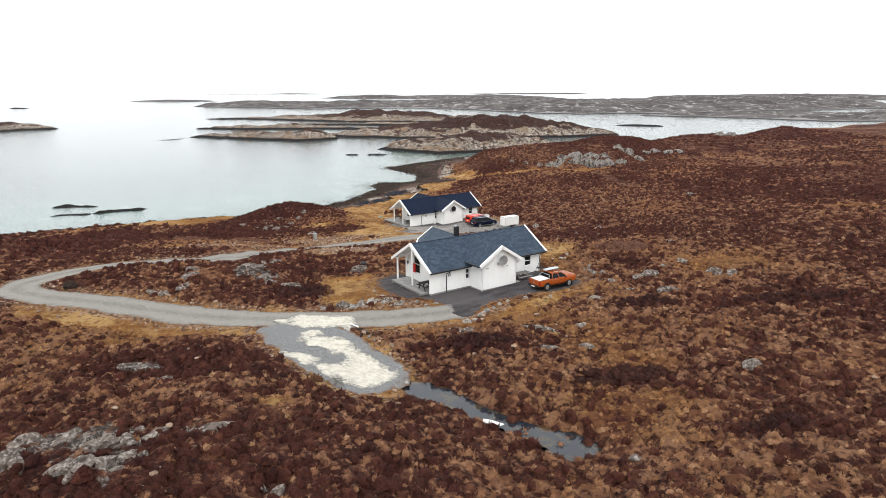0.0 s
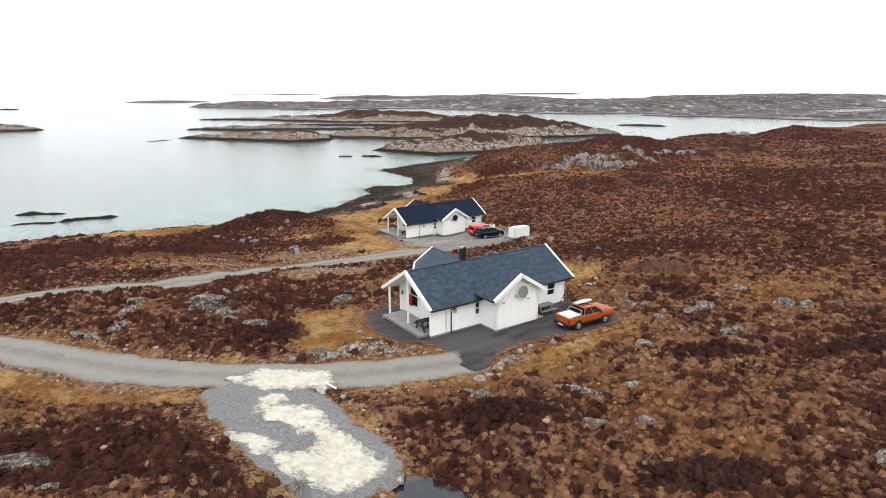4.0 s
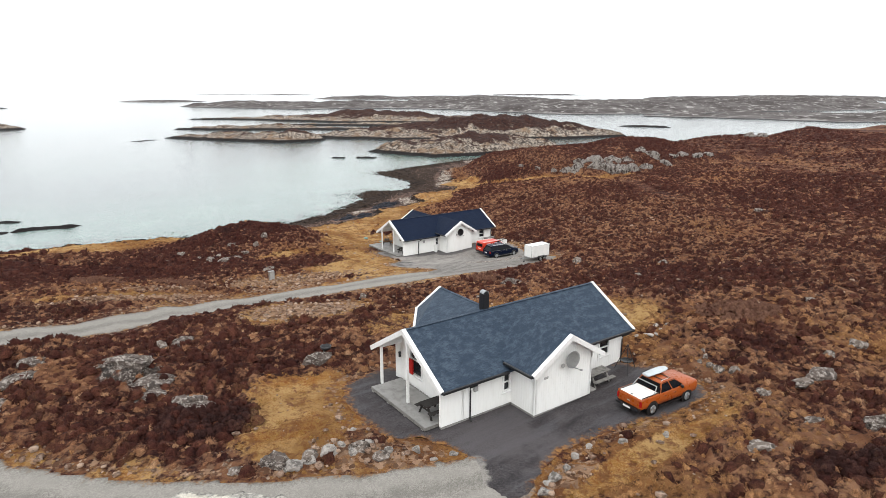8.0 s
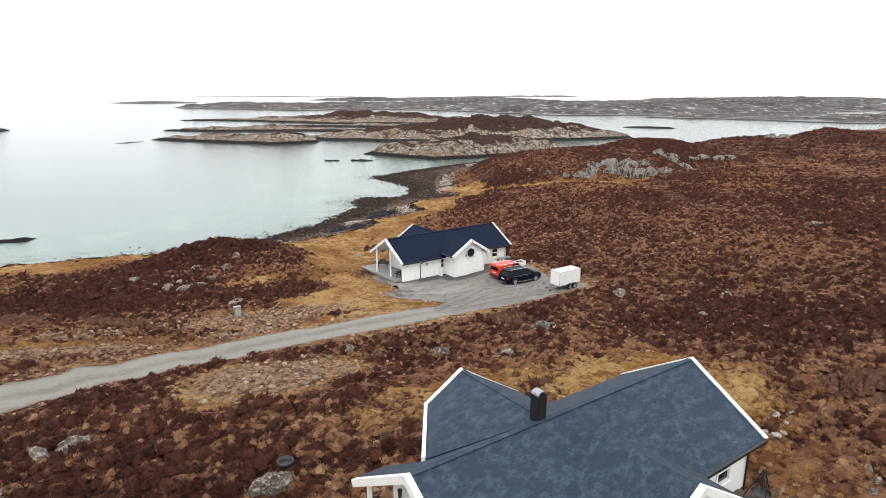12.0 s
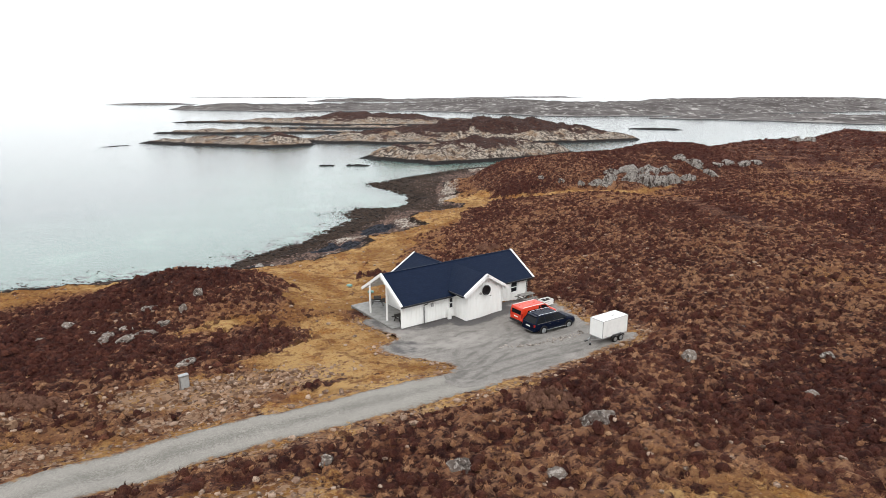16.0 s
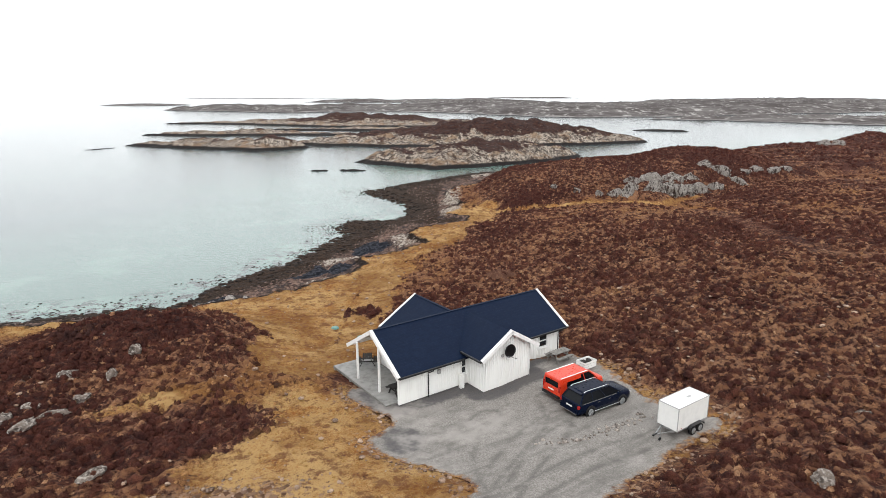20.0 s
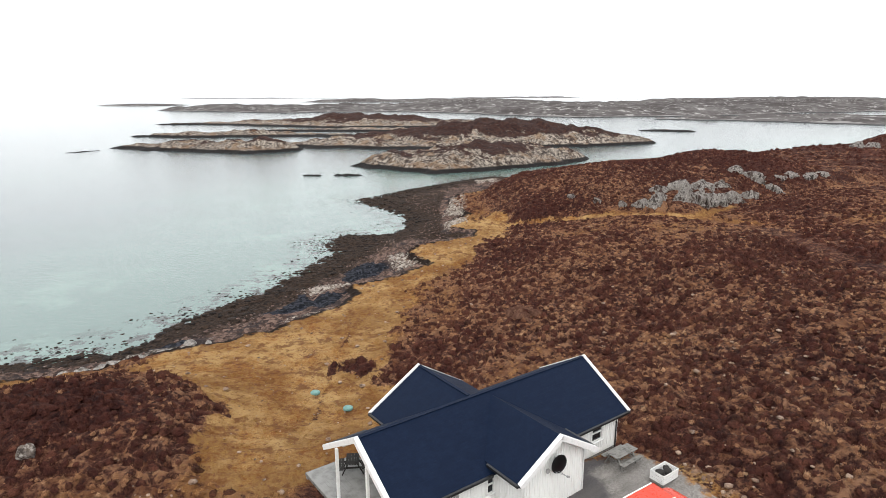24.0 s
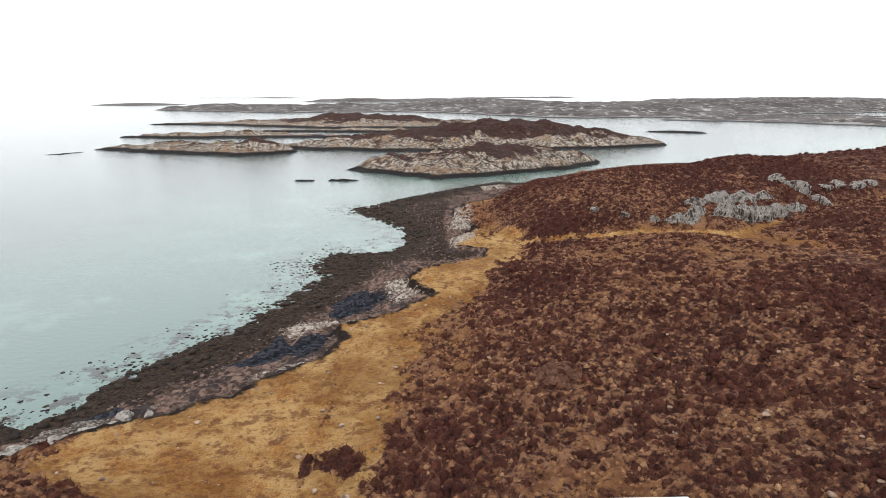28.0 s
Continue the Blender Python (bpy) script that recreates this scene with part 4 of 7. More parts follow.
def make_roof(name, base, pale, spec, mottle):
    k = Mat(name, 0.62, 0, spec)
    p = k.local()
    n, m, f = k.noise(1.7, 6, 0.72, (1, 1.5, 1.5), p), k.noise(7.0, 4, 0.65, (0.7, 2, 2), p), k.noise(30, 3, 0.7, None, p)
    col = k.mix(k.ramp(n, 0.42, 0.68, 0, mottle), base, pale)
    col = k.mix(k.ramp(m, 0.45, 0.7, 0, mottle), col, tuple(0.75 * c for c in base))
    col = k.mix(k.ramp(f, 0.5, 0.75, 0, 0.3), col, pale)
    w = k.n.new("ShaderNodeTexWave")
    w.wave_profile, w.bands_direction = "SAW", "Z"
    w.inputs["Scale"].default_value, w.inputs["Distortion"].default_value = 2.6, 0.4
    k.l.new(p, w.inputs["Vector"])
    k.bump(k.math("ADD", k.math("MULTIPLY", w.outputs["Fac"], 0.6), f), 0.35, 0.02)
    return k.done(col)


BOARDS = make_boards()
TRIM = plain("white_trim", (0.80, 0.80, 0.79), 0.45, 0, 0.4, 0.06)
ROOF_GREY = make_roof("blue_grey_shingles", (0.022, 0.037, 0.060), (0.062, 0.086, 0.118), 0.2, 0.85)
ROOF_NAVY = make_roof("dark_navy_shingles", (0.0030, 0.0085, 0.0255), (0.0060, 0.0138, 0.0365), 0.11, 0.6)
BLACK_METAL = plain("black_metal", (0.012, 0.012, 0.014), 0.4, 0, 0.5, 0.1)
CONCRETE = plain("concrete", (0.30, 0.29, 0.275), 0.9, 0, 0.2, 0.2, 3)
DECKING = plain("grey_decking", (0.27, 0.265, 0.255), 0.6, 0, 0.4, 0.18, 2)
GREY_WOOD = plain("weathered_wood", (0.21, 0.20, 0.185), 0.85, 0, 0.2, 0.25, 4)
DARK_WOOD = plain("dark_wood", (0.035, 0.032, 0.03), 0.8, 0, 0.2, 0.2, 4)
PALE_GREY = plain("light_grey_metal", (0.36, 0.36, 0.35), 0.5, 0, 0.4, 0.1)
PALE_BOX = plain("pale_roof_box", (0.46, 0.50, 0.52), 0.4, 0, 0.4, 0.05)
ZINC = plain("galvanised_steel", (0.42, 0.43, 0.44), 0.4, 0.8, 0.5, 0.15)
CHROME = plain("chrome", (0.75, 0.76, 0.78), 0.15, 1.0, 0.5, 0.04)
RUBBER = plain("rubber", (0.014, 0.014, 0.015), 0.85, 0, 0.2, 0.15, 10)
ORANGE = plain("orange_car_paint", (0.335, 0.072, 0.012), 0.3, 0.0, 0.4, 0.05)
NAVY = plain("navy_car_paint", (0.0035, 0.0065, 0.019), 0.3, 0.0, 0.08, 0.05)
RED = plain("red_van_paint", (0.60, 0.040, 0.012), 0.3, 0.0, 0.5, 0.06)
RED_PLASTIC = plain("red_plastic", (0.45, 0.015, 0.012), 0.4, 0, 0.4, 0.05)
WHITE_PANEL = plain("white_panel", (0.80, 0.80, 0.78), 0.35, 0, 0.4, 0.05, 2)
LAMP_RED = plain("red_lens", (0.35, 0.012, 0.010), 0.2, 0, 0.6, 0.03)
LAMP_CLEAR = plain("clear_lens", (0.6, 0.6, 0.6), 0.12, 0, 0.6, 0.03)
TEAL = plain("teal_plastic", (0.16, 0.30, 0.27), 0.5, 0, 0.3, 0.15)
CURTAIN = plain("dim_interior", (0.10, 0.095, 0.09), 0.9, 0, 0.1, 0.2, 2)


def make_glass():
    k = Mat("window_glass", 0.05, 0, 0.35)
    return k.done(k.mix(k.ramp(k.noise(1.5, 3), 0.4, 0.7), (0.012, 0.014, 0.017), (0.035, 0.037, 0.04)))


GLASS = make_glass()
CAR_GLASS = plain("tinted_car_glass", (0.006, 0.007, 0.009), 0.12, 0, 0.16, 0.05)


# ---- cottages ----
BATTEN = bpy.data.meshes.new("board")


def batten(at, ahead, out, low, high, wall):
    """One narrow upright cover board of the cladding."""
    if not BATTEN.vertices:
        bm = box(-0.026, 0.026, -0.013, 0.013, 0, 1)
        bm.to_mesh(BATTEN)
        bm.free()
        BATTEN.materials.append(BOARDS)
    ob = new("board", BATTEN)
    ob.parent = wall
    m = Matrix((ahead, out, Vector((0, 0, 1)))).transposed().to_4x4()
    m.translation = Vector(at) + Vector((0, 0, low))
    ob.matrix_basis = m @ Matrix.Diagonal((1, 1, max(high - low - 0.02, 0.05), 1))


def clad_wall(name, a, b, z0, tops, parent, outward, opening=None, proud=0.012):
    """A board wall from a to b in plan; tops: heights along it as (share, height); outward: +1 or -1 for the side with the battens. opening: (from, to, low, high) along it."""
    a, b = Vector((*a, 0)), Vector((*b, 0))
    long = (b - a).length
    ahead = (b - a) / long
    out = Vector((ahead.y, -ahead.x, 0)) * outward
    thick = 0.16

    def top(s):
        for (s0, h0), (s1, h1) in zip(tops, tops[1:]):
            if s0 <= s <= s1:
                return h0 + (h1 - h0) * (s - s0) / max(s1 - s0, 1e-6)
        return tops[-1][1]

    def solid(bm, s0, s1, low, high=None, deep=thick, push=0.0):
        cut = sorted({s0, s1, *(s * long for s, _ in tops if s0 < s * long < s1)})
        line = [(s, low) for s in (s0, s1)] + [(s, high if high is not None else top(s / long)) for s in cut[::-1]]
        return slab([a + ahead * s + out * push + Vector((0, 0, z)) for s, z in line], -out * deep, bm)

    bm = bmesh.new()
    if opening:
        o0, o1, lo, hi = opening
        solid(bm, 0, o0, z0), solid(bm, o1, long, z0), solid(bm, o0, o1, z0, lo), solid(bm, o0, o1, hi)
    else:
        solid(bm, 0, long, z0)
    wall = part(name, bm, BOARDS, parent)
    if proud is not None:
        n = max(2, int(long / 0.17))
        for k in range(n + 1):
            s = k * long / n
            s = min(max(s, 0.03), long - 0.03)
            spans = [(z0, lo - 0.1), (hi + 0.1, top(s / long))] if opening and o0 - 0.05 < s < o1 + 0.05 else [(z0, top(s / long))]
            for low, high in spans:
                batten(a + ahead * s + out * proud, ahead, out, low, high, wall)
    if opening:
        window(a + ahead * (o0 + o1) / 2 + Vector((0, 0, (lo + hi) / 2)), ahead, out, o1 - o0, hi - lo, parent)
    return wall


def window(centre, ahead, out, wide, high, parent, bars=1):
    """A window in an opening: dark pane behind a white frame with a crossbar and a sill."""
    m = Matrix((ahead, out, Vector((0, 0, 1)))).transposed().to_4x4()
    m.translation = centre
    w, h = wide / 2, high / 2
    win = part("window", box(-w, w, -0.12, -0.10, -h, h), CURTAIN, parent, "white-framed window with dark panes", m)
    bm = None
    for x0, x1, z0, z1 in ((-w - 0.07, w + 0.07, h - 0.03, h + 0.08), (-w - 0.07, w + 0.07, -h - 0.08, -h + 0.03), (-w - 0.07, -w + 0.05, -h, h), (w - 0.05, w + 0.07, -h, h)):
        bm = box(x0, x1, -0.07, 0.045, z0, z1, bm)
    for k in range(bars):
        z = -h + 2 * h * (k + 1) / (bars + 1)
        bm = box(-w, w, -0.06, 0.03, z - 0.03, z + 0.03, bm)
    part("frame", bm, TRIM, win)
    for k in range(bars + 1):
        z0, z1 = -h + 2 * h * k / (bars + 1), -h + 2 * h * (k + 1) / (bars + 1)
        part("pane", box(-w + 0.05, w - 0.05, -0.055, -0.045, z0 + 0.03, z1 - 0.03), GLASS, win)
    part("sill", box(-w - 0.1, w + 0.1, -0.02, 0.09, -h - 0.13, -h - 0.08), TRIM, win)
    return win


RIDGE, EAVE, HALF, LONG = 4.42, 2.27, 3.55, 15.75
PITCH = (RIDGE - EAVE) / HALF
FRONT_U, FRONT_OUT, FRONT_RIDGE, FRONT_HALF = 8.0, 5.47, 4.28, 2.67
WING_U, WING_OUT = 6.8, 4.99
T = 0.14


def cottage(m, roof_mat, start, label, far):
    house = tagged(new("cottage"), label, "house", "white cottages on the moor")
    house.matrix_world = m

    def cladding(*args):
        return clad_wall(*args, *([None] * (8 - len(args))), 0.012 if far else -0.006)

    def main_z(w):
        return RIDGE - PITCH * abs(w)

    # walls; the roof's underside is T below its top
    wall_top = main_z(3.22) - T - 0.02
    recess = 2.45
    u_end = 15.17
    fl, fr = FRONT_U - 2.17, FRONT_U + 2.17
    gable = lambda: [(0, wall_top), (0.5, RIDGE - T - 0.03), (1, wall_top)]  # noqa: E731
    part("foundation", box(recess, u_end - 0.05, -3.14, 2.98, -0.5, 0.16, box(fl + 0.05, fr - 0.05, -5.0, -2.9, -0.5, 0.16)), CONCRETE, house, "bare concrete footing")
    part("foundation", box(start + 0.3, recess, -3.14, -2.96, -0.5, 0.1), CONCRETE, house)
    z0 = 0.12
    cladding("wall", (start + 0.22, -3.22), (fl, -3.22), z0, [(0, wall_top), (1, wall_top)], house, 1, (5.25 - start - 0.22, 5.72 - start - 0.22, 0.95, 1.95))
    cladding("wall", (fl, -3.22), (fl, -5.07), z0, [(0, FRONT_RIDGE - PITCH * 2.17 - T - 0.02)] * 1 + [(1, FRONT_RIDGE - PITCH * 2.17 - T - 0.02)], house, 1)
    cladding("wall", (fl, -5.07), (fr, -5.07), z0, [(0, FRONT_RIDGE - PITCH * 2.17 - T - 0.02), (0.5, FRONT_RIDGE - T - 0.03), (1, FRONT_RIDGE - PITCH * 2.17 - T - 0.02)], house, 1)
    cladding("wall", (fr, -5.07), (fr, -3.22), z0, [(0, FRONT_RIDGE - PITCH * 2.17 - T - 0.02), (1, FRONT_RIDGE - PITCH * 2.17 - T - 0.02)], house, 1)
    cladding("wall", (fr, -3.22), (u_end, -3.22), z0, [(0, wall_top), (1, wall_top)], house, 1, (2.75, 3.65, 1.0, 2.0))
    cladding("wall", (u_end, -3.22), (u_end, 3.22), z0, gable(), house, 1)
    cladding("wall", (u_end, 3.22), (WING_U + 2.9, 3.22), z0, [(0, wall_top), (1, wall_top)], house, 1)
    cladding("wall", (recess, 3.22), (recess, -3.22), z0, gable(), house, 1, (1.5, 2.7, 0.95, 2.75))
    half = 2.9 if far else 1.6
    wt = RIDGE - PITCH * (half if far else 1.74) - T - 0.04
    cladding("wall", (WING_U + half, WING_OUT - 0.4), (WING_U - half, WING_OUT - 0.4), z0, [(0, wt), (0.5, RIDGE - T - 0.03), (1, wt)], house, 1)
    cladding("wall", (WING_U - half, WING_OUT - 0.4), (WING_U - half, 3.0) if far else (3.0, 2.2), z0, [(0, wt), (1, wt)], house, 1)
    cladding("wall", (WING_U + half, 3.0), (WING_U + half, WING_OUT - 0.4), z0, [(0, wt), (1, wt)], house, 1)
    if far:
        cladding("wall", (WING_U - half, 3.22), (recess, 3.22), z0, [(0, wall_top), (1, wall_top)], house, 1)
    else:
        cladding("wall", (3.0, 2.2), (recess, 3.22), z0, [(0, wall_top), (1, wall_top)], house, 1)

    # roof: one solid for each slope
    def slope(points):
        return part("roof_slope", slab(points, (0, 0, -T)), roof_mat, house)

    slope([(start, 0, RIDGE), (start, -HALF, EAVE), (LONG, -HALF, EAVE), (LONG, 0, RIDGE)])
    if far:
        slope([(start, 0, RIDGE), (LONG, 0, RIDGE), (LONG, HALF, EAVE), (start, HALF, EAVE)])
        wing = [(WING_U, WING_OUT, RIDGE), (WING_U - 3.4, WING_OUT, RIDGE - PITCH * 3.4), (WING_U - 3.4, 3.4, RIDGE - PITCH * 3.4)]
        slope([wing[0], wing[1], wing[2], (WING_U, 0, RIDGE)])
    else:
        slope([(start, 0, RIDGE), (LONG, 0, RIDGE), (LONG, HALF, EAVE), (WING_U, HALF, EAVE), (2.6, 1.5, main_z(1.5)), (2.45, HALF, EAVE), (start, HALF, EAVE)])
        wing = [(WING_U, WING_OUT, RIDGE), (WING_U - 1.74, WING_OUT, RIDGE - PITCH * 1.74), (2.6, 1.5, main_z(1.5) + 0.06)]
        bm = bmesh.new()
        for tri in ((wing[0], wing[1], wing[2]), (wing[0], wing[2], (WING_U, 0, RIDGE + 0.01))):
            slab(tri, (0, 0, -T), bm)
        part("roof_slope", bm, roof_mat, house)
    slope([(WING_U, WING_OUT, RIDGE), (WING_U, 0, RIDGE), (WING_U + 3.4, 3.4, RIDGE - PITCH * 3.4), (WING_U + 3.4, WING_OUT, RIDGE - PITCH * 3.4)])
    back = (RIDGE - FRONT_RIDGE) / PITCH
    low = FRONT_RIDGE - PITCH * FRONT_HALF
    for s in (-1, 1):
        slope([(FRONT_U, -FRONT_OUT, FRONT_RIDGE), (FRONT_U, -back, FRONT_RIDGE), (FRONT_U + s * FRONT_HALF, -back - FRONT_HALF, low), (FRONT_U + s * FRONT_HALF, -FRONT_OUT, low)])
    part("ridge_cap", beam((start, 0, RIDGE + 0.012), (LONG, 0, RIDGE + 0.012), 0.20, 0.025), roof_mat, house)
    part("ridge_cap", beam((WING_U, 0.2, RIDGE + 0.012), (WING_U, WING_OUT, RIDGE + 0.012), 0.20, 0.025), roof_mat, house)

    # white barge boards on the gables
    def barge(a, b, wide=0.07, high=0.26):
        part("barge_board", beam(a, b, wide, high), TRIM, house)

    for u, d in ((start - 0.035, -1), (LONG + 0.035, 1)):
        for s in (-1, 1):
            barge((u, 0, RIDGE + 0.05), (u, s * (HALF + 0.06), EAVE + 0.02))
            barge((u - d * 0.10, 0, RIDGE + 0.075), (u - d * 0.10, s * (HALF + 0.04), EAVE + 0.045), 0.17, 0.05)
    for s in (-1, 1):
        barge((FRONT_U, -FRONT_OUT - 0.035, FRONT_RIDGE + 0.05), (FRONT_U + s * (FRONT_HALF + 0.05), -FRONT_OUT - 0.035, low + 0.02))
        barge((FRONT_U, -FRONT_OUT + 0.07, FRONT_RIDGE + 0.075), (FRONT_U + s * (FRONT_HALF + 0.03), -FRONT_OUT + 0.07, low + 0.045), 0.16, 0.05)
    barge(Vector(wing[0]) + Vector((0, 0.035, 0.05)), Vector(wing[1]) + Vector((-0.05, 0.035, 0.02)))
    barge(Vector(wing[0]) + Vector((0, -0.06, 0.08)), Vector(wing[1]) + Vector((0, -0.06, 0.05)), 0.16, 0.05)
    barge((WING_U, WING_OUT + 0.035, RIDGE + 0.05), (WING_U + 3.45, WING_OUT + 0.035, RIDGE - PITCH * 3.45))
    if not far:
        barge(Vector(wing[1]) + Vector((-0.03, 0.03, 0.06)), Vector(wing[2]) + Vector((-0.03, 0.03, 0.08)), 0.14, 0.24)

    # gutters, downpipes
    def gutter(a, b):
        part("gutter", beam(a, b, 0.13, 0.12), BLACK_METAL, house, "black gutter")

    gutter((start + 0.05, -HALF - 0.065, EAVE - 0.01), (FRONT_U - FRONT_HALF - 0.03, -HALF - 0.065, EAVE - 0.01))
    gutter((FRONT_U + FRONT_HALF + 0.03, -HALF - 0.065, EAVE - 0.01), (LONG - 0.05, -HALF - 0.065, EAVE - 0.01))
    gutter((FRONT_U - FRONT_HALF - 0.065, -back - FRONT_HALF - 0.3, low - 0.01), (FRONT_U - FRONT_HALF - 0.065, -FRONT_OUT + 0.05, low - 0.01))
    gutter((FRONT_U + FRONT_HALF + 0.065, -back - FRONT_HALF - 0.3, low - 0.01), (FRONT_U + FRONT_HALF + 0.065, -FRONT_OUT + 0.05, low - 0.01))
    gutter((start + 0.05, HALF + 0.065, EAVE - 0.01), (2.4, HALF + 0.065, EAVE - 0.01))
    if far:
        gutter(Vector(wing[1]) + Vector((-0.065, 0, -0.01)), Vector(wing[2]) + Vector((-0.065, -0.6, -0.01)))
    for u in ((2.4 if far else 2.95), 15.0):
        part("downpipe", tube([(u + 0.25, -HALF - 0.06, EAVE - 0.12), (u + 0.25, -HALF - 0.02, EAVE - 0.24), (u, -3.30, EAVE - 0.42), (u, -3.30, EAVE - 0.6), (u, -3.30, 0.05), (u, -3.45, -0.02)], 0.042), BLACK_METAL, house, "black downpipe")

    # porch: deck boards, posts, ceiling beam
    d0, d1 = (-0.75, 4.85) if far else (0.35, 2.68)
    first = None
    n = int((recess - 0.1 - d0) / 0.15)
    for k in range(n):
        at = pose(d0 + 0.075 + k * 0.15, (d1 - 3.02) / 2, 0.23)
        if first is None:
            first = part("deck_board", box(-0.07, 0.07, -(d1 + 2.85) / 2, (d1 + 2.85) / 2, -0.03, 0.0), DECKING, house, "", at)
        else:
            ob = new("deck_board", first.data)
            ob.parent, ob.matrix_basis = house, at
    part("deck_frame", box(d0, recess - 0.1, -2.9, d1, 0.02, 0.19), GREY_WOOD, house, "grey timber deck edge")
    for u, w in ([(d0 + 0.1, y) for y in np.linspace(-2.6, d1 - 0.15, 4)]):
        part("deck_pier", box(u - 0.09, u + 0.09, w - 0.09, w + 0.09, -0.55, 0.03), CONCRETE, house)
    posts = ((-0.30, 1.75), (-0.12, -1.0)) if far else ((1.05, 2.62), (1.05, -0.2))
    for u, w in posts:
        part("porch_post", box(u - 0.07, u + 0.07, w - 0.07, w + 0.07, 0.23, main_z(w) - T - 0.16, None, 0.01), TRIM, house, "white square porch post")
    part("porch_beam", beam((start + 0.2, posts[0][1], main_z(posts[0][1]) - T), (recess, posts[0][1], main_z(posts[0][1]) - T), 0.1, 0.2), TRIM, house)
    soffit = bmesh.new()
    for s in (-1, 1):
        slab([(start + 0.05, 0, RIDGE - T - 0.004), (start + 0.05, s * (HALF - 0.05), EAVE - T + 0.03), (recess, s * (HALF - 0.05), EAVE - T + 0.03), (recess, 0, RIDGE - T - 0.004)], (0, 0, -0.03), soffit)
    part("porch_ceiling", soffit, TRIM, house)
    part("meter_box", box(3.3 - 0.12, 3.3 + 0.12, -3.37, -3.23, 1.55, 1.85, None, 0.01), PALE_GREY, house, "small grey box under the eave")
    part("door_step", box(fr + 0.02, fr + 0.75, -4.9, -4.0, -0.2, 0.12, None, 0.02), CONCRETE, house)
    return house


HOUSE_NEAR = pose(-1.0, 57.77, 9.40, 0, 0, 32.28)
HOUSE_FAR = pose(-2.54, 109.89, 4.62, 0, 0, 32.49)
near_house = cottage(HOUSE_NEAR, ROOF_GREY, 0.91, "white timber cottage with blue-grey shingle roof and porch", False)
far_house = cottage(HOUSE_FAR, ROOF_NAVY, -0.16, "white timber cottage with dark navy roof and wide deck", True)
chim = part("chimney", box(6.42, 6.84, -0.0, 0.42, 3.7, 5.36, None, 0.015), BLACK_METAL, near_house, "black chimney with white cap")
part("chimney_cap", loft([[(6.63 - q * math.cos(a), w, 5.36 + 0.8 * q * math.sin(a)) for a in (math.pi * j / 10 for j in range(11))] + [(6.63 + (q - 0.02) * math.cos(a), w, 5.36 + 0.8 * (q - 0.02) * math.sin(a)) for a in (math.pi * j / 10 for j in range(11))] for q, w in ((0.20, 0.02), (0.20, 0.40))], None, False), ZINC, chim, "bright curved metal hood")
part("wall_vent", box(6.05, 6.35, -5.5, -5.47, 2.3, 2.42), PALE_GREY, near_house)
part("window", box(5.90, 5.94, -4.85, -4.15, 1.7, 2.0), GLASS, near_house, "narrow dark high window")


def on_house(m, u, w, z, turn=0):
    return m @ pose(u, w, z, 0, 0, turn)


def satellite_dish(m, mat, size, label):
    dish = tagged(new("satellite_dish"), label, "satellite dish")
    dish.matrix_world = m
    bm = bmesh.new()
    rings = []
    for k in range(7):
        r = size * k / 6
        rings.append([bm.verts.new((r * math.cos(a), -0.28 - 0.35 * (r * r), r * 1.08 * math.sin(a))) for a in (2 * math.pi * j / 28 for j in range(28))] if k else None)
    c = bm.verts.new((0, -0.28, 0))
    for j in range(28):
        bm.faces.new((c, rings[1][j], rings[1][(j + 1) % 28])).smooth = True
        for r, s in zip(rings[1:], rings[2:]):
            bm.faces.new((r[j], s[j], s[(j + 1) % 28], r[(j + 1) % 28])).smooth = True
    bmesh.ops.solidify(bm, geom=bm.faces[:], thickness=0.015)
    part("reflector", bm, mat, dish)
    part("mount", tube([(0, 0.0, -0.05), (0, -0.27, -0.02)], 0.035, tube([(0, -0.02, -0.35), (0, -0.02, 0.2)], 0.03)), ZINC, dish)
    part("feed_arm", tube([(0, -0.30, -size * 0.9), (0.05, -0.95, -size * 0.75)], 0.016, tube([(-0.25, -0.36, -size * 0.75), (0.05, -0.95, -size * 0.75)], 0.010)), ZINC, dish)
    part("feed_horn", disc(0.05, 0.16, 12, Matrix.Translation((0.05, -0.98, -size * 0.73)) @ Matrix.Rotation(radians(70), 4, "X")), PALE_GREY, dish)
    part("small_dish", disc(0.13, 0.03, 16, Matrix.Translation((-0.55, -0.22, -0.30)) @ Matrix.Rotation(radians(90), 4, "X"), tube([(-0.55, 0, -0.30), (-0.55, -0.22, -0.30)], 0.02)), PALE_GREY, dish)
    return dish


satellite_dish(on_house(HOUSE_NEAR, 8.25, -5.1, 2.85, -8), PALE_GREY, 0.46, "pale grey satellite dish on the gable wall")
satellite_dish(on_house(HOUSE_FAR, 7.95, -5.1, 2.80, -8), BLACK_METAL, 0.46, "black satellite dish on the gable wall")


def level_on(x, y, turn):
    return pose(x, y, ground_at(x, y) + 0.075, 0, 0, turn)


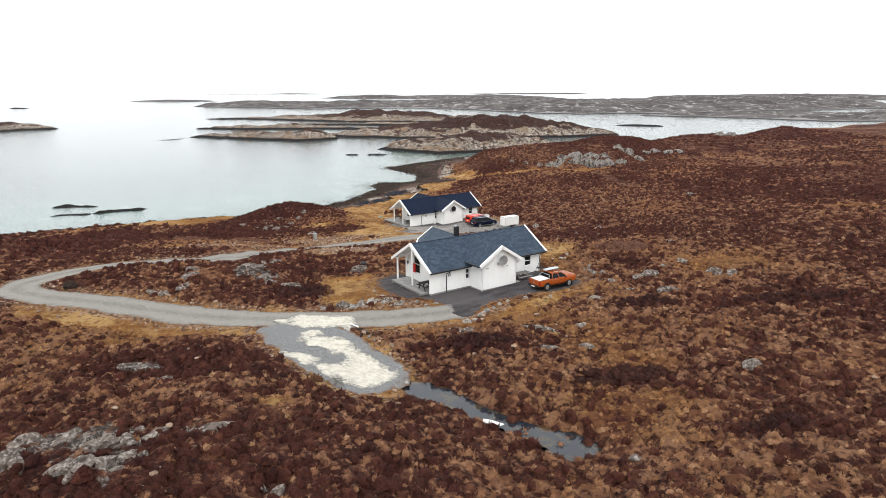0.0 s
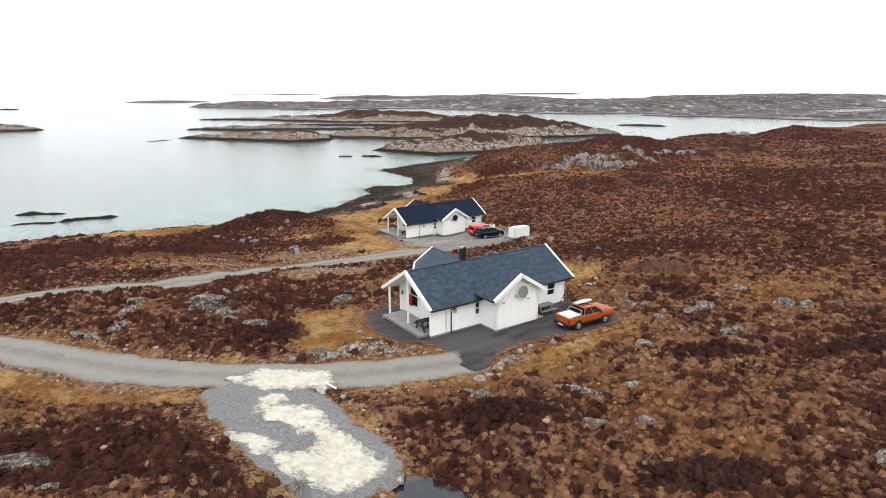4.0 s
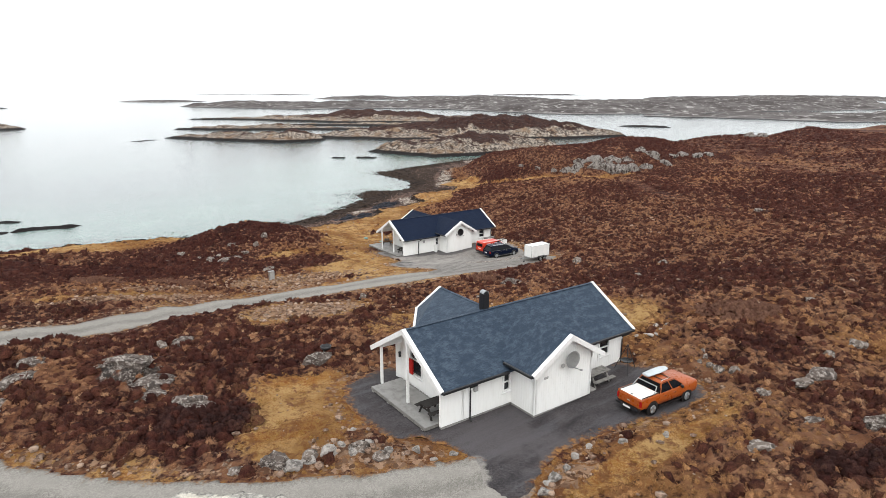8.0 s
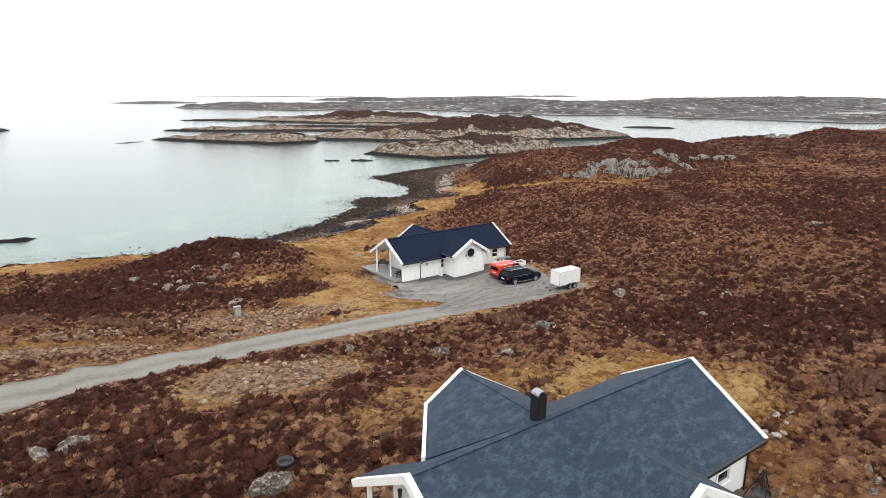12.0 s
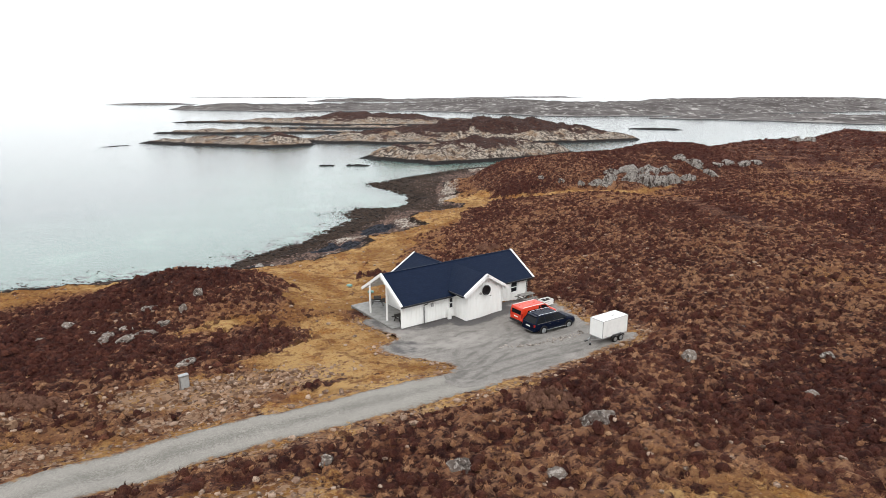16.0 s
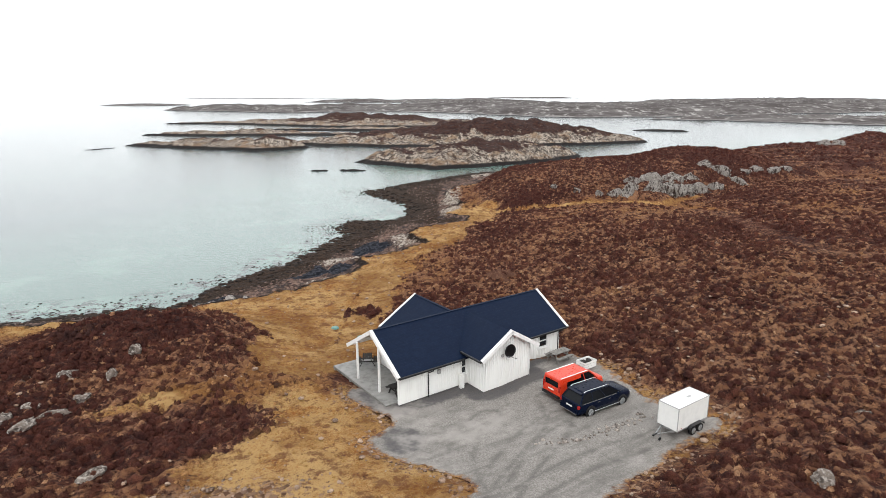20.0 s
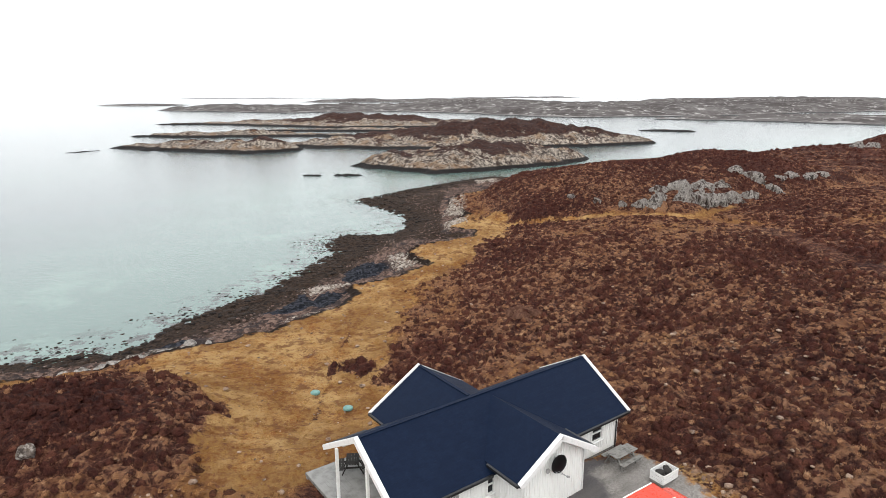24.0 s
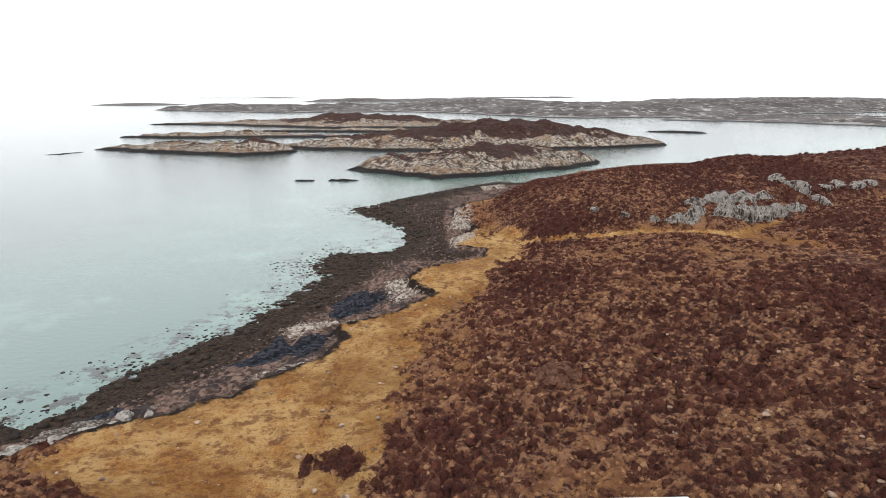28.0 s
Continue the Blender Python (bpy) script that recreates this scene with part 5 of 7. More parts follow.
def picnic_table(m, mat, label, size=1.7):
    t = tagged(new("picnic_table"), label, "picnic table")
    t.matrix_world = m
    for k in range(5):
        part("tabletop_board", box(-size / 2, size / 2, -0.36 + k * 0.145, -0.23 + k * 0.145, 0.70, 0.74), mat, t)
    for s in (-1, 1):
        for k in range(2):
            part("seat_board", box(-size / 2, size / 2, s * 0.62 + k * 0.145 - 0.14, s * 0.62 + k * 0.145 - 0.01, 0.42, 0.455), mat, t)
    for x in (-size / 2 + 0.25, size / 2 - 0.25):
        for s in (-1, 1):
            part("leg", beam((x, s * 0.58, 0.0), (x, s * 0.22, 0.70), 0.045, 0.10, None, (1, 0, 0)), mat, t)
        part("crossbar", box(x - 0.02, x + 0.02, -0.74, 0.74, 0.34, 0.43), mat, t)
        part("brace", box(x + 0.025, x + 0.06, -0.33, 0.33, 0.60, 0.69), mat, t)
    return t


picnic_table(on_house(HOUSE_NEAR, 11.75, -4.15, -0.02), GREY_WOOD, "weathered grey picnic table beside the near cottage")
picnic_table(level_on(11.4, 112.75, 32.5), GREY_WOOD, "weathered grey picnic table beside the far cottage")
picnic_table(on_house(HOUSE_NEAR, 1.55, -2.0, 0.235, 0), DARK_WOOD, "dark wooden picnic table on the porch", 1.5)
picnic_table(on_house(HOUSE_FAR, 0.9, -2.05, 0.235, 0), DARK_WOOD, "dark wooden picnic table on the porch", 1.5)
picnic_table(on_house(HOUSE_FAR, 1.4, 3.4, 0.235, 60), DARK_WOOD, "dark garden table out on the deck", 1.1)

# red letterbox and dark lamp on the recessed porch wall of the near cottage
lb = tagged(new("wall_box"), "bright red box hung on the porch wall", "box")
lb.matrix_world = on_house(HOUSE_NEAR, 2.30, 1.35, 1.55)
part("body", box(-0.10, 0.0, -0.22, 0.22, -0.55, 0.30, None, 0.03), RED_PLASTIC, lb)
part("lid", box(-0.12, 0.0, -0.24, 0.24, 0.30, 0.36, None, 0.01), RED_PLASTIC, lb)
lamp = tagged(new("porch_lamp"), "small black porch lamp on the corner", "lamp")
lamp.matrix_world = on_house(HOUSE_NEAR, 2.29, 2.55, 1.75)
part("housing", box(-0.12, 0.0, -0.06, 0.06, -0.14, 0.14, None, 0.02), BLACK_METAL, lamp)
part("cap", disc(0.09, 0.03, 12, Matrix.Translation((-0.06, 0, 0.16))), BLACK_METAL, lamp)
# white heat pump by the far cottage wall
hp = tagged(new("heat_pump"), "tall white cabinet against the cottage wall", "heat pump")
hp.matrix_world = on_house(HOUSE_FAR, 5.1, -3.52, 0.0)
part("casing", box(-0.17, 0.17, -0.14, 0.14, -0.2, 1.05, None, 0.03), WHITE_PANEL, hp)
part("grille", box(-0.11, 0.11, -0.155, -0.14, 0.15, 0.9), WHITE_PANEL, hp)
part("foot", box(-0.15, 0.15, -0.12, 0.12, -0.3, -0.2), CONCRETE, hp)


# fire pan under a tripod behind the near cottage
def fire_tripod(x, y):
    z = ground_at(x, y)
    t = tagged(new("fire_tripod"), "rusty black tripod with a hanging fire pan", "fire pit")
    t.matrix_world = pose(x, y, z)
    for a in (20, 140, 260):
        c, s = math.cos(radians(a)), math.sin(radians(a))
        part("leg", tube([(0.75 * c, 0.75 * s, -0.02), (0.02 * c, 0.02 * s, 1.75)], 0.022), BLACK_METAL, t)
    part("hanger", tube([(0, 0, 1.72), (0, 0, 0.75)], 0.010), BLACK_METAL, t)
    bm = bmesh.new()
    prof = [(0.05, 0.62), (0.25, 0.64), (0.36, 0.74), (0.38, 0.75), (0.26, 0.67), (0.04, 0.65)]
    loft([[(r * math.cos(a), r * math.sin(a), h) for a in (2 * math.pi * j / 20 for j in range(20))] for r, h in prof], bm)
    part("pan", bm, BLACK_METAL, t)
    for a in (20, 140, 260):
        c, s = math.cos(radians(a)), math.sin(radians(a))
        part("chain", tube([(0.36 * c, 0.36 * s, 0.74), (0, 0, 1.3)], 0.007, None, 5), BLACK_METAL, t)
    return t


fire_tripod(13.35, 61.7)


# ---- vehicles ----
def wheel(parent, x, y, r, wide, side):
    w = part("wheel", disc(r * 0.62, wide * 0.8, 20, Matrix.Translation((x, y, r)) @ Matrix.Rotation(radians(90), 4, "X")), BLACK_METAL, parent)
    bm = bmesh.new()
    prof = [(r * 0.62, -0.5), (r * 0.93, -0.5), (r, -0.36), (r, 0.36), (r * 0.93, 0.5), (r * 0.62, 0.5)]
    rings = [[(x + q * math.cos(a), y + d * wide, r + q * math.sin(a)) for a in (2 * math.pi * j / 24 for j in range(24))] for q, d in prof]
    loft(rings, bm)
    part("tyre", bm, RUBBER, w)
    yy = y + side * wide * 0.46
    bm = None
    for k in range(5):
        a = 2 * math.pi * k / 5 + 0.3
        bm = beam((x, yy, r), (x + r * 0.58 * math.cos(a), yy, r + r * 0.58 * math.sin(a)), 0.03, r * 0.16, bm, (0, 1, 0))
    bm = disc(r * 0.14, 0.05, 12, Matrix.Translation((x, yy, r)) @ Matrix.Rotation(radians(90), 4, "X"), bm)
    n = 24
    ring = bmesh.new()
    loft([[(x + q * math.cos(a), yy + d, r + q * math.sin(a)) for a in (2 * math.pi * j / n for j in range(n))] for q, d in ((r * 0.55, 0.02), (r * 0.63, 0.02), (r * 0.63, -0.02), (r * 0.55, -0.02))], ring)
    part("rim", merge(bm, ring), ZINC, w)
    return w


def shell(stations, parent, mat, name="body"):
    """A car body lofted through stations of (x, half-width, sill, shoulder, top, half-width at the top)."""
    rings = []
    for x, hw, z0, zs, z1, ht in stations:
        half = [(hw * 0.86, z0), (hw * 0.97, z0 + 0.06), (hw, (z0 + zs) / 2), (hw * 0.99, zs), (ht + (hw - ht) * 0.4, zs + (z1 - zs) * 0.75), (ht, z1)]
        rings.append([(x, -y, z) for y, z in half] + [(x, y, z) for y, z in half[::-1]])
    return part(name, loft(rings), mat, parent)


def glasshouse(parent, base, roof, hw, ht, z0, z1, paint, pillars, rear_glass=True):
    """Windows and roof: base and roof give (rear x, front x) at the belt and at the top."""
    (r0, f0), (r1, f1) = base, roof
    glass = loft([[(r0, -hw, z0), (r0, hw, z0), (f0, hw, z0), (f0, -hw, z0)], [(r1, -ht, z1), (r1, ht, z1), (f1, ht, z1), (f1, -ht, z1)]], None, False)
    cab = part("glasshouse", glass, CAR_GLASS, parent, "dark tinted glass")
    bm = loft([[(r1 - 0.06 + e, -ht - 0.02 + q, z), (r1 - 0.06 + e, ht + 0.02 - q, z), (f1 + 0.04 - e, ht + 0.02 - q, z), (f1 + 0.04 - e, -ht - 0.02 + q, z)] for z, q, e in ((z1 - 0.05, 0.0, 0), (z1 + 0.02, 0.03, 0.03), (z1 + 0.06, 0.16, 0.2))], None, True)
    part("roof", bm, paint, parent)
    for s in (-1, 1):
        for share in pillars:
            xb, xt = r0 + (f0 - r0) * share, r1 + (f1 - r1) * share
            thick = 0.035 if 0 < share < 1 else 0.055
            part("pillar", slab([(xb - thick, s * (hw + 0.008), z0), (xb + thick, s * (hw + 0.008), z0), (xt + thick, s * (ht + 0.008), z1), (xt - thick, s * (ht + 0.008), z1)], (0, -s * 0.06, 0)), paint, parent)
    return cab


def lamps(parent, x_rear, x_front, hw, z_rear, z_front, tall=0.25):
    for s in (-1, 1):
        part("tail_light", box(x_rear - 0.015, x_rear + 0.10, s * (hw - 0.02), s * (hw - 0.17), z_rear - tall / 2, z_rear + tall / 2, None, 0.01), LAMP_RED, parent, "red tail light")
        part("headlight", box(x_front - 0.22, x_front - 0.02, s * (hw - 0.06), s * (hw - 0.36), z_front - 0.07, z_front + 0.07, None, 0.02), LAMP_CLEAR, parent, "clear headlight")


def plate(parent, x, z):
    part("number_plate", box(x - 0.012, x, -0.26, 0.26, z - 0.055, z + 0.055), WHITE_PANEL, parent, "plain pale plate")


def mirrors(parent, x, hw, z, mat):
    for s in (-1, 1):
        part("mirror", box(x - 0.08, x + 0.06, s * (hw - 0.02), s * (hw + 0.20), z - 0.08, z + 0.09, None, 0.03), mat, parent)


def pickup(m):
    c = tagged(new("pickup_truck"), "orange double-cab pickup with white bed cover parked on gravel", "pickup truck")
    c.matrix_world = m
    shell([(-2.62, 0.86, 0.58, 0.98, 1.08, 0.84), (-2.55, 0.92, 0.50, 1.02, 1.12, 0.90), (-1.0, 0.93, 0.47, 1.04, 1.15, 0.90), (0.7, 0.93, 0.46, 1.06, 1.16, 0.88), (1.15, 0.94, 0.46, 1.08, 1.22, 0.86), (1.3, 0.95, 0.46, 1.08, 1.26, 0.82),
           (2.1, 0.95, 0.46, 1.06, 1.23, 0.80), (2.50, 0.93, 0.48, 1.03, 1.19, 0.80), (2.64, 0.89, 0.52, 0.98, 1.12, 0.78), (2.68, 0.82, 0.55, 0.92, 1.04, 0.70)], c, ORANGE)
    glasshouse(c, (-1.0, 1.36), (-0.70, 0.50), 0.89, 0.70, 1.13, 1.66, ORANGE, (0.02, 0.50, 1))
    cover = part("bed_cover", box(-2.52, -1.0, -0.80, 0.80, 1.11, 1.15, None, 0.015), WHITE_PANEL, c, "flat white bed cover")
    part("cover_latch", box(-2.44, -2.38, -0.08, 0.08, 1.15, 1.17), BLACK_METAL, cover)
    for s in (-1, 1):
        part("bed_rail", box(-2.55, -0.95, s * 0.83, s * 0.90, 1.10, 1.15), ORANGE, c)
        part("cover_rail", box(-2.50, -1.0, s * 0.77, s * 0.81, 1.15, 1.19), BLACK_METAL, c)
        part("side_step", box(-0.95, 1.15, s * 0.90, s * 1.0, 0.38, 0.43, None, 0.015), BLACK_METAL, c)
        part("roof_rail", tube([(-0.6, s * 0.6, 1.69), (-0.5, s * 0.6, 1.745), (0.2, s * 0.6, 1.745), (0.3, s * 0.6, 1.69)], 0.02), CHROME, c)
        for x in (-1.62, 1.60):
            part("wheel_arch", disc(0.47, 0.05, 24, Matrix.Translation((x, s * 0.915, 0.42)) @ Matrix.Rotation(radians(90), 4, "X")), BLACK_METAL, c)
            wheel(c, x, s * 0.83, 0.39, 0.26, s)
        for x in (-0.55, 0.35):
            part("door_handle", box(x - 0.10, x + 0.08, s * 0.93, s * 0.955, 0.93, 0.97), CHROME, c)
    for x in (-0.45, 0.15):
        part("roof_bar", beam((x, -0.62, 1.765), (x, 0.62, 1.765), 0.05, 0.03), BLACK_METAL, c)
    part("sports_bar", tube([(-1.40, -0.78, 1.15), (-1.06, -0.68, 1.52), (-1.06, 0.68, 1.52), (-1.40, 0.78, 1.15)], 0.035), ZINC, c)
    part("tailgate", box(-2.66, -2.60, -0.72, 0.72, 0.62, 1.06, None, 0.015), ORANGE, c)
    part("tailgate_badge", box(-2.675, -2.66, -0.10, 0.10, 0.80, 0.86), PALE_GREY, c)
    part("rear_bumper", box(-2.82, -2.58, -0.85, 0.85, 0.42, 0.58, None, 0.03), BLACK_METAL, c)
    part("front_bumper", box(2.5, 2.78, -0.78, 0.78, 0.40, 0.62, None, 0.05), BLACK_METAL, c)
    plate(c, -2.825, 0.50)
    lamps(c, -2.63, 2.62, 0.91, 0.86, 0.86, 0.34)
    mirrors(c, 0.95, 0.92, 1.18, BLACK_METAL)
    return c


TRUCK = level_on(13.8, 57.95, 29.5) @ Matrix.Diagonal((0.88, 0.92, 0.95, 1))
pickup(TRUCK)
rb = tagged(new("roof_box"), "long pale grey roof box strapped on the pickup", "roof box")
rb.matrix_world = TRUCK @ pose(-0.05, 0.24, 1.775, 0, 0, 2) @ Matrix.Diagonal((0.86, 0.85, 0.8, 1))
part("shell", loft([[(x, w * math.cos(a), 0.12 + 0.8 * h * math.sin(a)) for a in (2 * math.pi * j / 16 for j in range(16))] for x, w, h in ((-1.15, 0.24, 0.08), (-1.1, 0.32, 0.13), (0, 0.38, 0.15), (0.8, 0.36, 0.14), (1.15, 0.22, 0.09), (1.22, 0.08, 0.05))]), PALE_BOX, rb)
part("seam", loft([[(x, w * s, 0.115 + d) for s, d in ((-1, 0), (1, 0), (1, 0.012), (-1, 0.012))] for x, w in ((-1.14, 0.26), (-1.1, 0.335), (0, 0.39), (0.8, 0.37), (1.15, 0.24))], None, False), BLACK_METAL, rb)


def estate(m):
    c = tagged(new("suv"), "dark navy estate off-roader with chrome rails parked on gravel", "car")
    c.matrix_world = m
    shell([(-2.54, 0.80, 0.45, 0.85, 1.06, 0.78), (-2.46, 0.93, 0.36, 0.92, 1.08, 0.86), (-1.0, 0.96, 0.34, 0.96, 1.10, 0.90), (0.9, 0.96, 0.34, 0.98, 1.10, 0.88), (1.3, 0.95, 0.34, 0.98, 1.12, 0.80),
           (2.1, 0.93, 0.34, 0.92, 1.05, 0.72), (2.42, 0.86, 0.36, 0.84, 0.96, 0.62), (2.56, 0.70, 0.40, 0.76, 0.86, 0.50)], c, NAVY)
    glasshouse(c, (-2.40, 1.45), (-1.95, 0.45), 0.88, 0.66, 1.08, 1.68, NAVY, (0.0, 0.30, 0.62, 1))
    for s in (-1, 1):
        part("roof_rail", tube([(-1.9, s * 0.60, 1.72), (-1.75, s * 0.62, 1.79), (0.25, s * 0.62, 1.79), (0.4, s * 0.60, 1.72)], 0.025), CHROME, c, "chrome roof rail")
        part("sill_trim", box(-1.2, 1.3, s * 0.95, s * 1.01, 0.36, 0.42, None, 0.015), CHROME, c)
        part("belt_trim", box(-2.2, 1.2, s * 0.885, s * 0.925, 1.075, 1.10), CHROME, c)
        for x in (-1.50, 1.55):
            part("wheel_arch", disc(0.46, 0.05, 24, Matrix.Translation((x, s * 0.945, 0.40)) @ Matrix.Rotation(radians(90), 4, "X")), BLACK_METAL, c)
            wheel(c, x, s * 0.86, 0.385, 0.26, s)
        for x in (-0.75, 0.25):
            part("door_handle", box(x - 0.10, x + 0.08, s * 0.955, s * 0.985, 0.93, 0.965), CHROME, c)
    part("rear_bumper", box(-2.62, -2.46, -0.88, 0.88, 0.40, 0.62, None, 0.04), NAVY, c)
    part("bumper_trim", box(-2.635, -2.60, -0.70, 0.70, 0.40, 0.44), CHROME, c)
    part("spoiler", box(-2.22, -1.95, -0.64, 0.64, 1.66, 1.71, None, 0.015), NAVY, c)
    plate(c, -2.575, 0.80)
    lamps(c, -2.55, 2.50, 0.92, 0.92, 0.80, 0.22)
    mirrors(c, 1.05, 0.94, 1.14, NAVY)
    return c


def van(m):
    c = tagged(new("van"), "bright red compact van with roof strips parked on gravel", "van")
    c.matrix_world = m
    shell([(-2.20, 0.82, 0.40, 0.9, 1.02, 0.82), (-2.14, 0.88, 0.32, 0.94, 1.05, 0.85), (0.3, 0.89, 0.30, 0.96, 1.06, 0.85), (1.15, 0.88, 0.30, 0.96, 1.08, 0.80), (1.75, 0.85, 0.32, 0.88, 0.98, 0.70),
           (2.05, 0.78, 0.34, 0.78, 0.88, 0.58), (2.18, 0.62, 0.38, 0.68, 0.76, 0.46)], c, RED)
    # closed load space with raised roof
    part("load_body", loft([[(x, -w, 1.0), (x, w, 1.0), (x, w - 0.04, 1.45), (x, w - 0.12, z), (x, -w + 0.12, z), (x, -w + 0.04, 1.45)] for x, w, z in ((-2.17, 0.84, 1.74), (-2.1, 0.87, 1.82), (-0.2, 0.87, 1.84))], None, False), RED, c)
    glasshouse(c, (-0.25, 1.40), (-0.25, 0.62), 0.85, 0.72, 1.02, 1.78, RED, (0.0, 0.30, 1))
    part("rear_window", box(-2.20, -2.165, -0.62, 0.62, 1.14, 1.58, None, 0.01), CAR_GLASS, c, "dark rear window")
    for s in (-1, 1):
        part("side_window", box(-1.55, -0.20, s * 0.872, s * 0.85, 1.10, 1.52, None, 0.005), CAR_GLASS, c)
        part("roof_strip", box(-2.0, 0.5, s * 0.66, s * 0.72, 1.83, 1.875), WHITE_PANEL, c, "pale roof strip")
        for x in (-1.35, 1.32):
            part("wheel_arch", disc(0.38, 0.04, 24, Matrix.Translation((x, s * 0.875, 0.34)) @ Matrix.Rotation(radians(90), 4, "X")), BLACK_METAL, c)
            wheel(c, x, s * 0.80, 0.32, 0.21, s)
        part("door_handle", box(0.15, 0.32, s * 0.885, s * 0.91, 0.92, 0.955), BLACK_METAL, c)
    part("rear_bumper", box(-2.30, -2.14, -0.84, 0.84, 0.30, 0.52, None, 0.03), BLACK_METAL, c)
    plate(c, -2.225, 0.85)
    lamps(c, -2.19, 2.10, 0.86, 1.05, 0.74, 0.5)
    mirrors(c, 1.0, 0.87, 1.12, RED)
    return c


estate(level_on(12.1, 105.75, 28.5) @ Matrix.Diagonal((0.93, 0.95, 0.95, 1)))
van(level_on(11.25, 107.95, 30.5) @ Matrix.Diagonal((0.99, 0.95, 0.87, 1)))


def box_trailer(m):
    t = tagged(new("box_trailer"), "white closed box trailer on twin axles", "trailer")
    t.matrix_world = m
    b = part("box_body", box(-1.55, 1.55, -0.72, 0.72, 0.58, 2.2, None, 0.02), WHITE_PANEL, t)
    for x in (-1.555, 1.555):
        for s in (-1, 1):
            part("corner_trim", box(x - 0.02, x + 0.02, s * 0.70, s * 0.735, 0.56, 2.2), PALE_GREY, b)
        part("edge_trim", box(x - 0.02, x + 0.02, -0.72, 0.72, 2.18, 2.215), PALE_GREY, b)
    for s in (-1, 1):
        part("edge_trim", box(-1.55, 1.55, s * 0.70, s * 0.74, 2.18, 2.215), PALE_GREY, b)
        part("sill_rail", box(-1.56, 1.56, s * 0.70, s * 0.745, 0.54, 0.62), ZINC, b)
        part("marker_light", box(-1.2, -1.12, s * 0.735, s * 0.75, 0.70, 0.74), LAMP_RED, b)
        part("mudguard", loft([[(x, s * 0.74, z), (x, s * 0.98, z), (x, s * 0.98, z + 0.02), (x, s * 0.74, z + 0.02)] for x, z in ((-0.55, 0.45), (-0.5, 0.6), (-0.3, 0.68), (0.7, 0.68), (0.9, 0.6), (0.95, 0.45))], None, False), BLACK_METAL, t)
        for x in (-0.17, 0.53):
            wheel(t, x, s * 0.86, 0.31, 0.19, s)
    part("chassis", box(-1.5, 1.5, -0.5, 0.5, 0.44, 0.56), ZINC, t)
    for s in (-1, 1):
        part("drawbar", beam((-1.5, s * 0.45, 0.52), (-2.55, s * 0.05, 0.52), 0.06, 0.09), ZINC, t)
    part("coupling", tube([(-2.5, 0, 0.5), (-2.85, 0, 0.5)], 0.05, disc(0.07, 0.1, 12, Matrix.Translation((-2.85, 0, 0.5)))), BLACK_METAL, t)
    jw = part("jockey_wheel", tube([(-2.35, -0.12, 0.15), (-2.35, -0.12, 0.95)], 0.03), ZINC, t)
    part("tyre", disc(0.11, 0.06, 16, Matrix.Translation((-2.35, -0.12, 0.11)) @ Matrix.Rotation(radians(90), 4, "X")), RUBBER, jw)
    part("roof_stain", box(0.2, 0.6, -0.15, 0.05, 2.2, 2.206), PALE_GREY, b)
    return t


box_trailer(level_on(16.05, 101.85, 31.6) @ Matrix.Diagonal((0.95, 0.93, 0.89, 1)))

# pallet box of firewood and a wooden planter by the far cottage
pl = tagged(new("pallet_box"), "pale wooden pallet box holding dark bags", "pallet box")
pl.matrix_world = level_on(12.95, 110.9, 32)
for z in (0.12, 0.30, 0.48):
    for s in (-1, 1):
        part("side_board", box(-0.62, 0.62, s * 0.40 - 0.012, s * 0.40 + 0.012, z, z + 0.15), WHITE_PANEL, pl)
        part("end_board", box(s * 0.61 - 0.012, s * 0.61 + 0.012, -0.39, 0.39, z, z + 0.15), WHITE_PANEL, pl)
part("base", box(-0.62, 0.62, -0.40, 0.40, 0, 0.10), GREY_WOOD, pl)
for x, y, r in ((-0.3, 0.05, 0.26), (0.15, -0.08, 0.24), (0.36, 0.15, 0.18)):
    bm = bmesh.new()
    bmesh.ops.create_icosphere(bm, subdivisions=2, radius=r, matrix=Matrix.Translation((x, y, 0.48)) @ Matrix.Diagonal((1, 0.9, 0.8, 1)))
    for v in bm.verts:
        v.co += 0.05 * noise.noise_vector(v.co * 6)
    part("bag", bm, DARK_WOOD, pl)

# cable cabinet by the track
cab = tagged(new("cable_cabinet"), "small grey metal cable cabinet beside the track", "cabinet")
cab.matrix_world = level_on(-15.6, 95.5, 35)
part("body", box(-0.3, 0.3, -0.18, 0.18, -0.1, 1.0, None, 0.02), ZINC, cab)
part("lid", box(-0.33, 0.33, -0.21, 0.21, 1.0, 1.06, None, 0.015), ZINC, cab)
part("door", box(-0.26, 0.26, -0.195, -0.18, 0.1, 0.92), PALE_GREY, cab)

# two teal septic-tank lids in the meadow
for x, y in ((-7.2, 127.4), (-4.5, 124.8)):
    lid = tagged(new("tank_lid"), "round teal plastic tank lid in the grass", "tank lid", "tank lids in the meadow")
    lid.matrix_world = level_on(x, y, 0)
    part("cover", loft([[(r * math.cos(a), r * math.sin(a), h) for a in (2 * math.pi * j / 24 for j in range(24))] for r, h in ((0.32, 0.0), (0.34, 0.12), (0.30, 0.16), (0.12, 0.19))]), TEAL, lid)
    part("rim", disc(0.37, 0.10, 24, Matrix.Translation((0, 0, 0.05))), TEAL, lid)


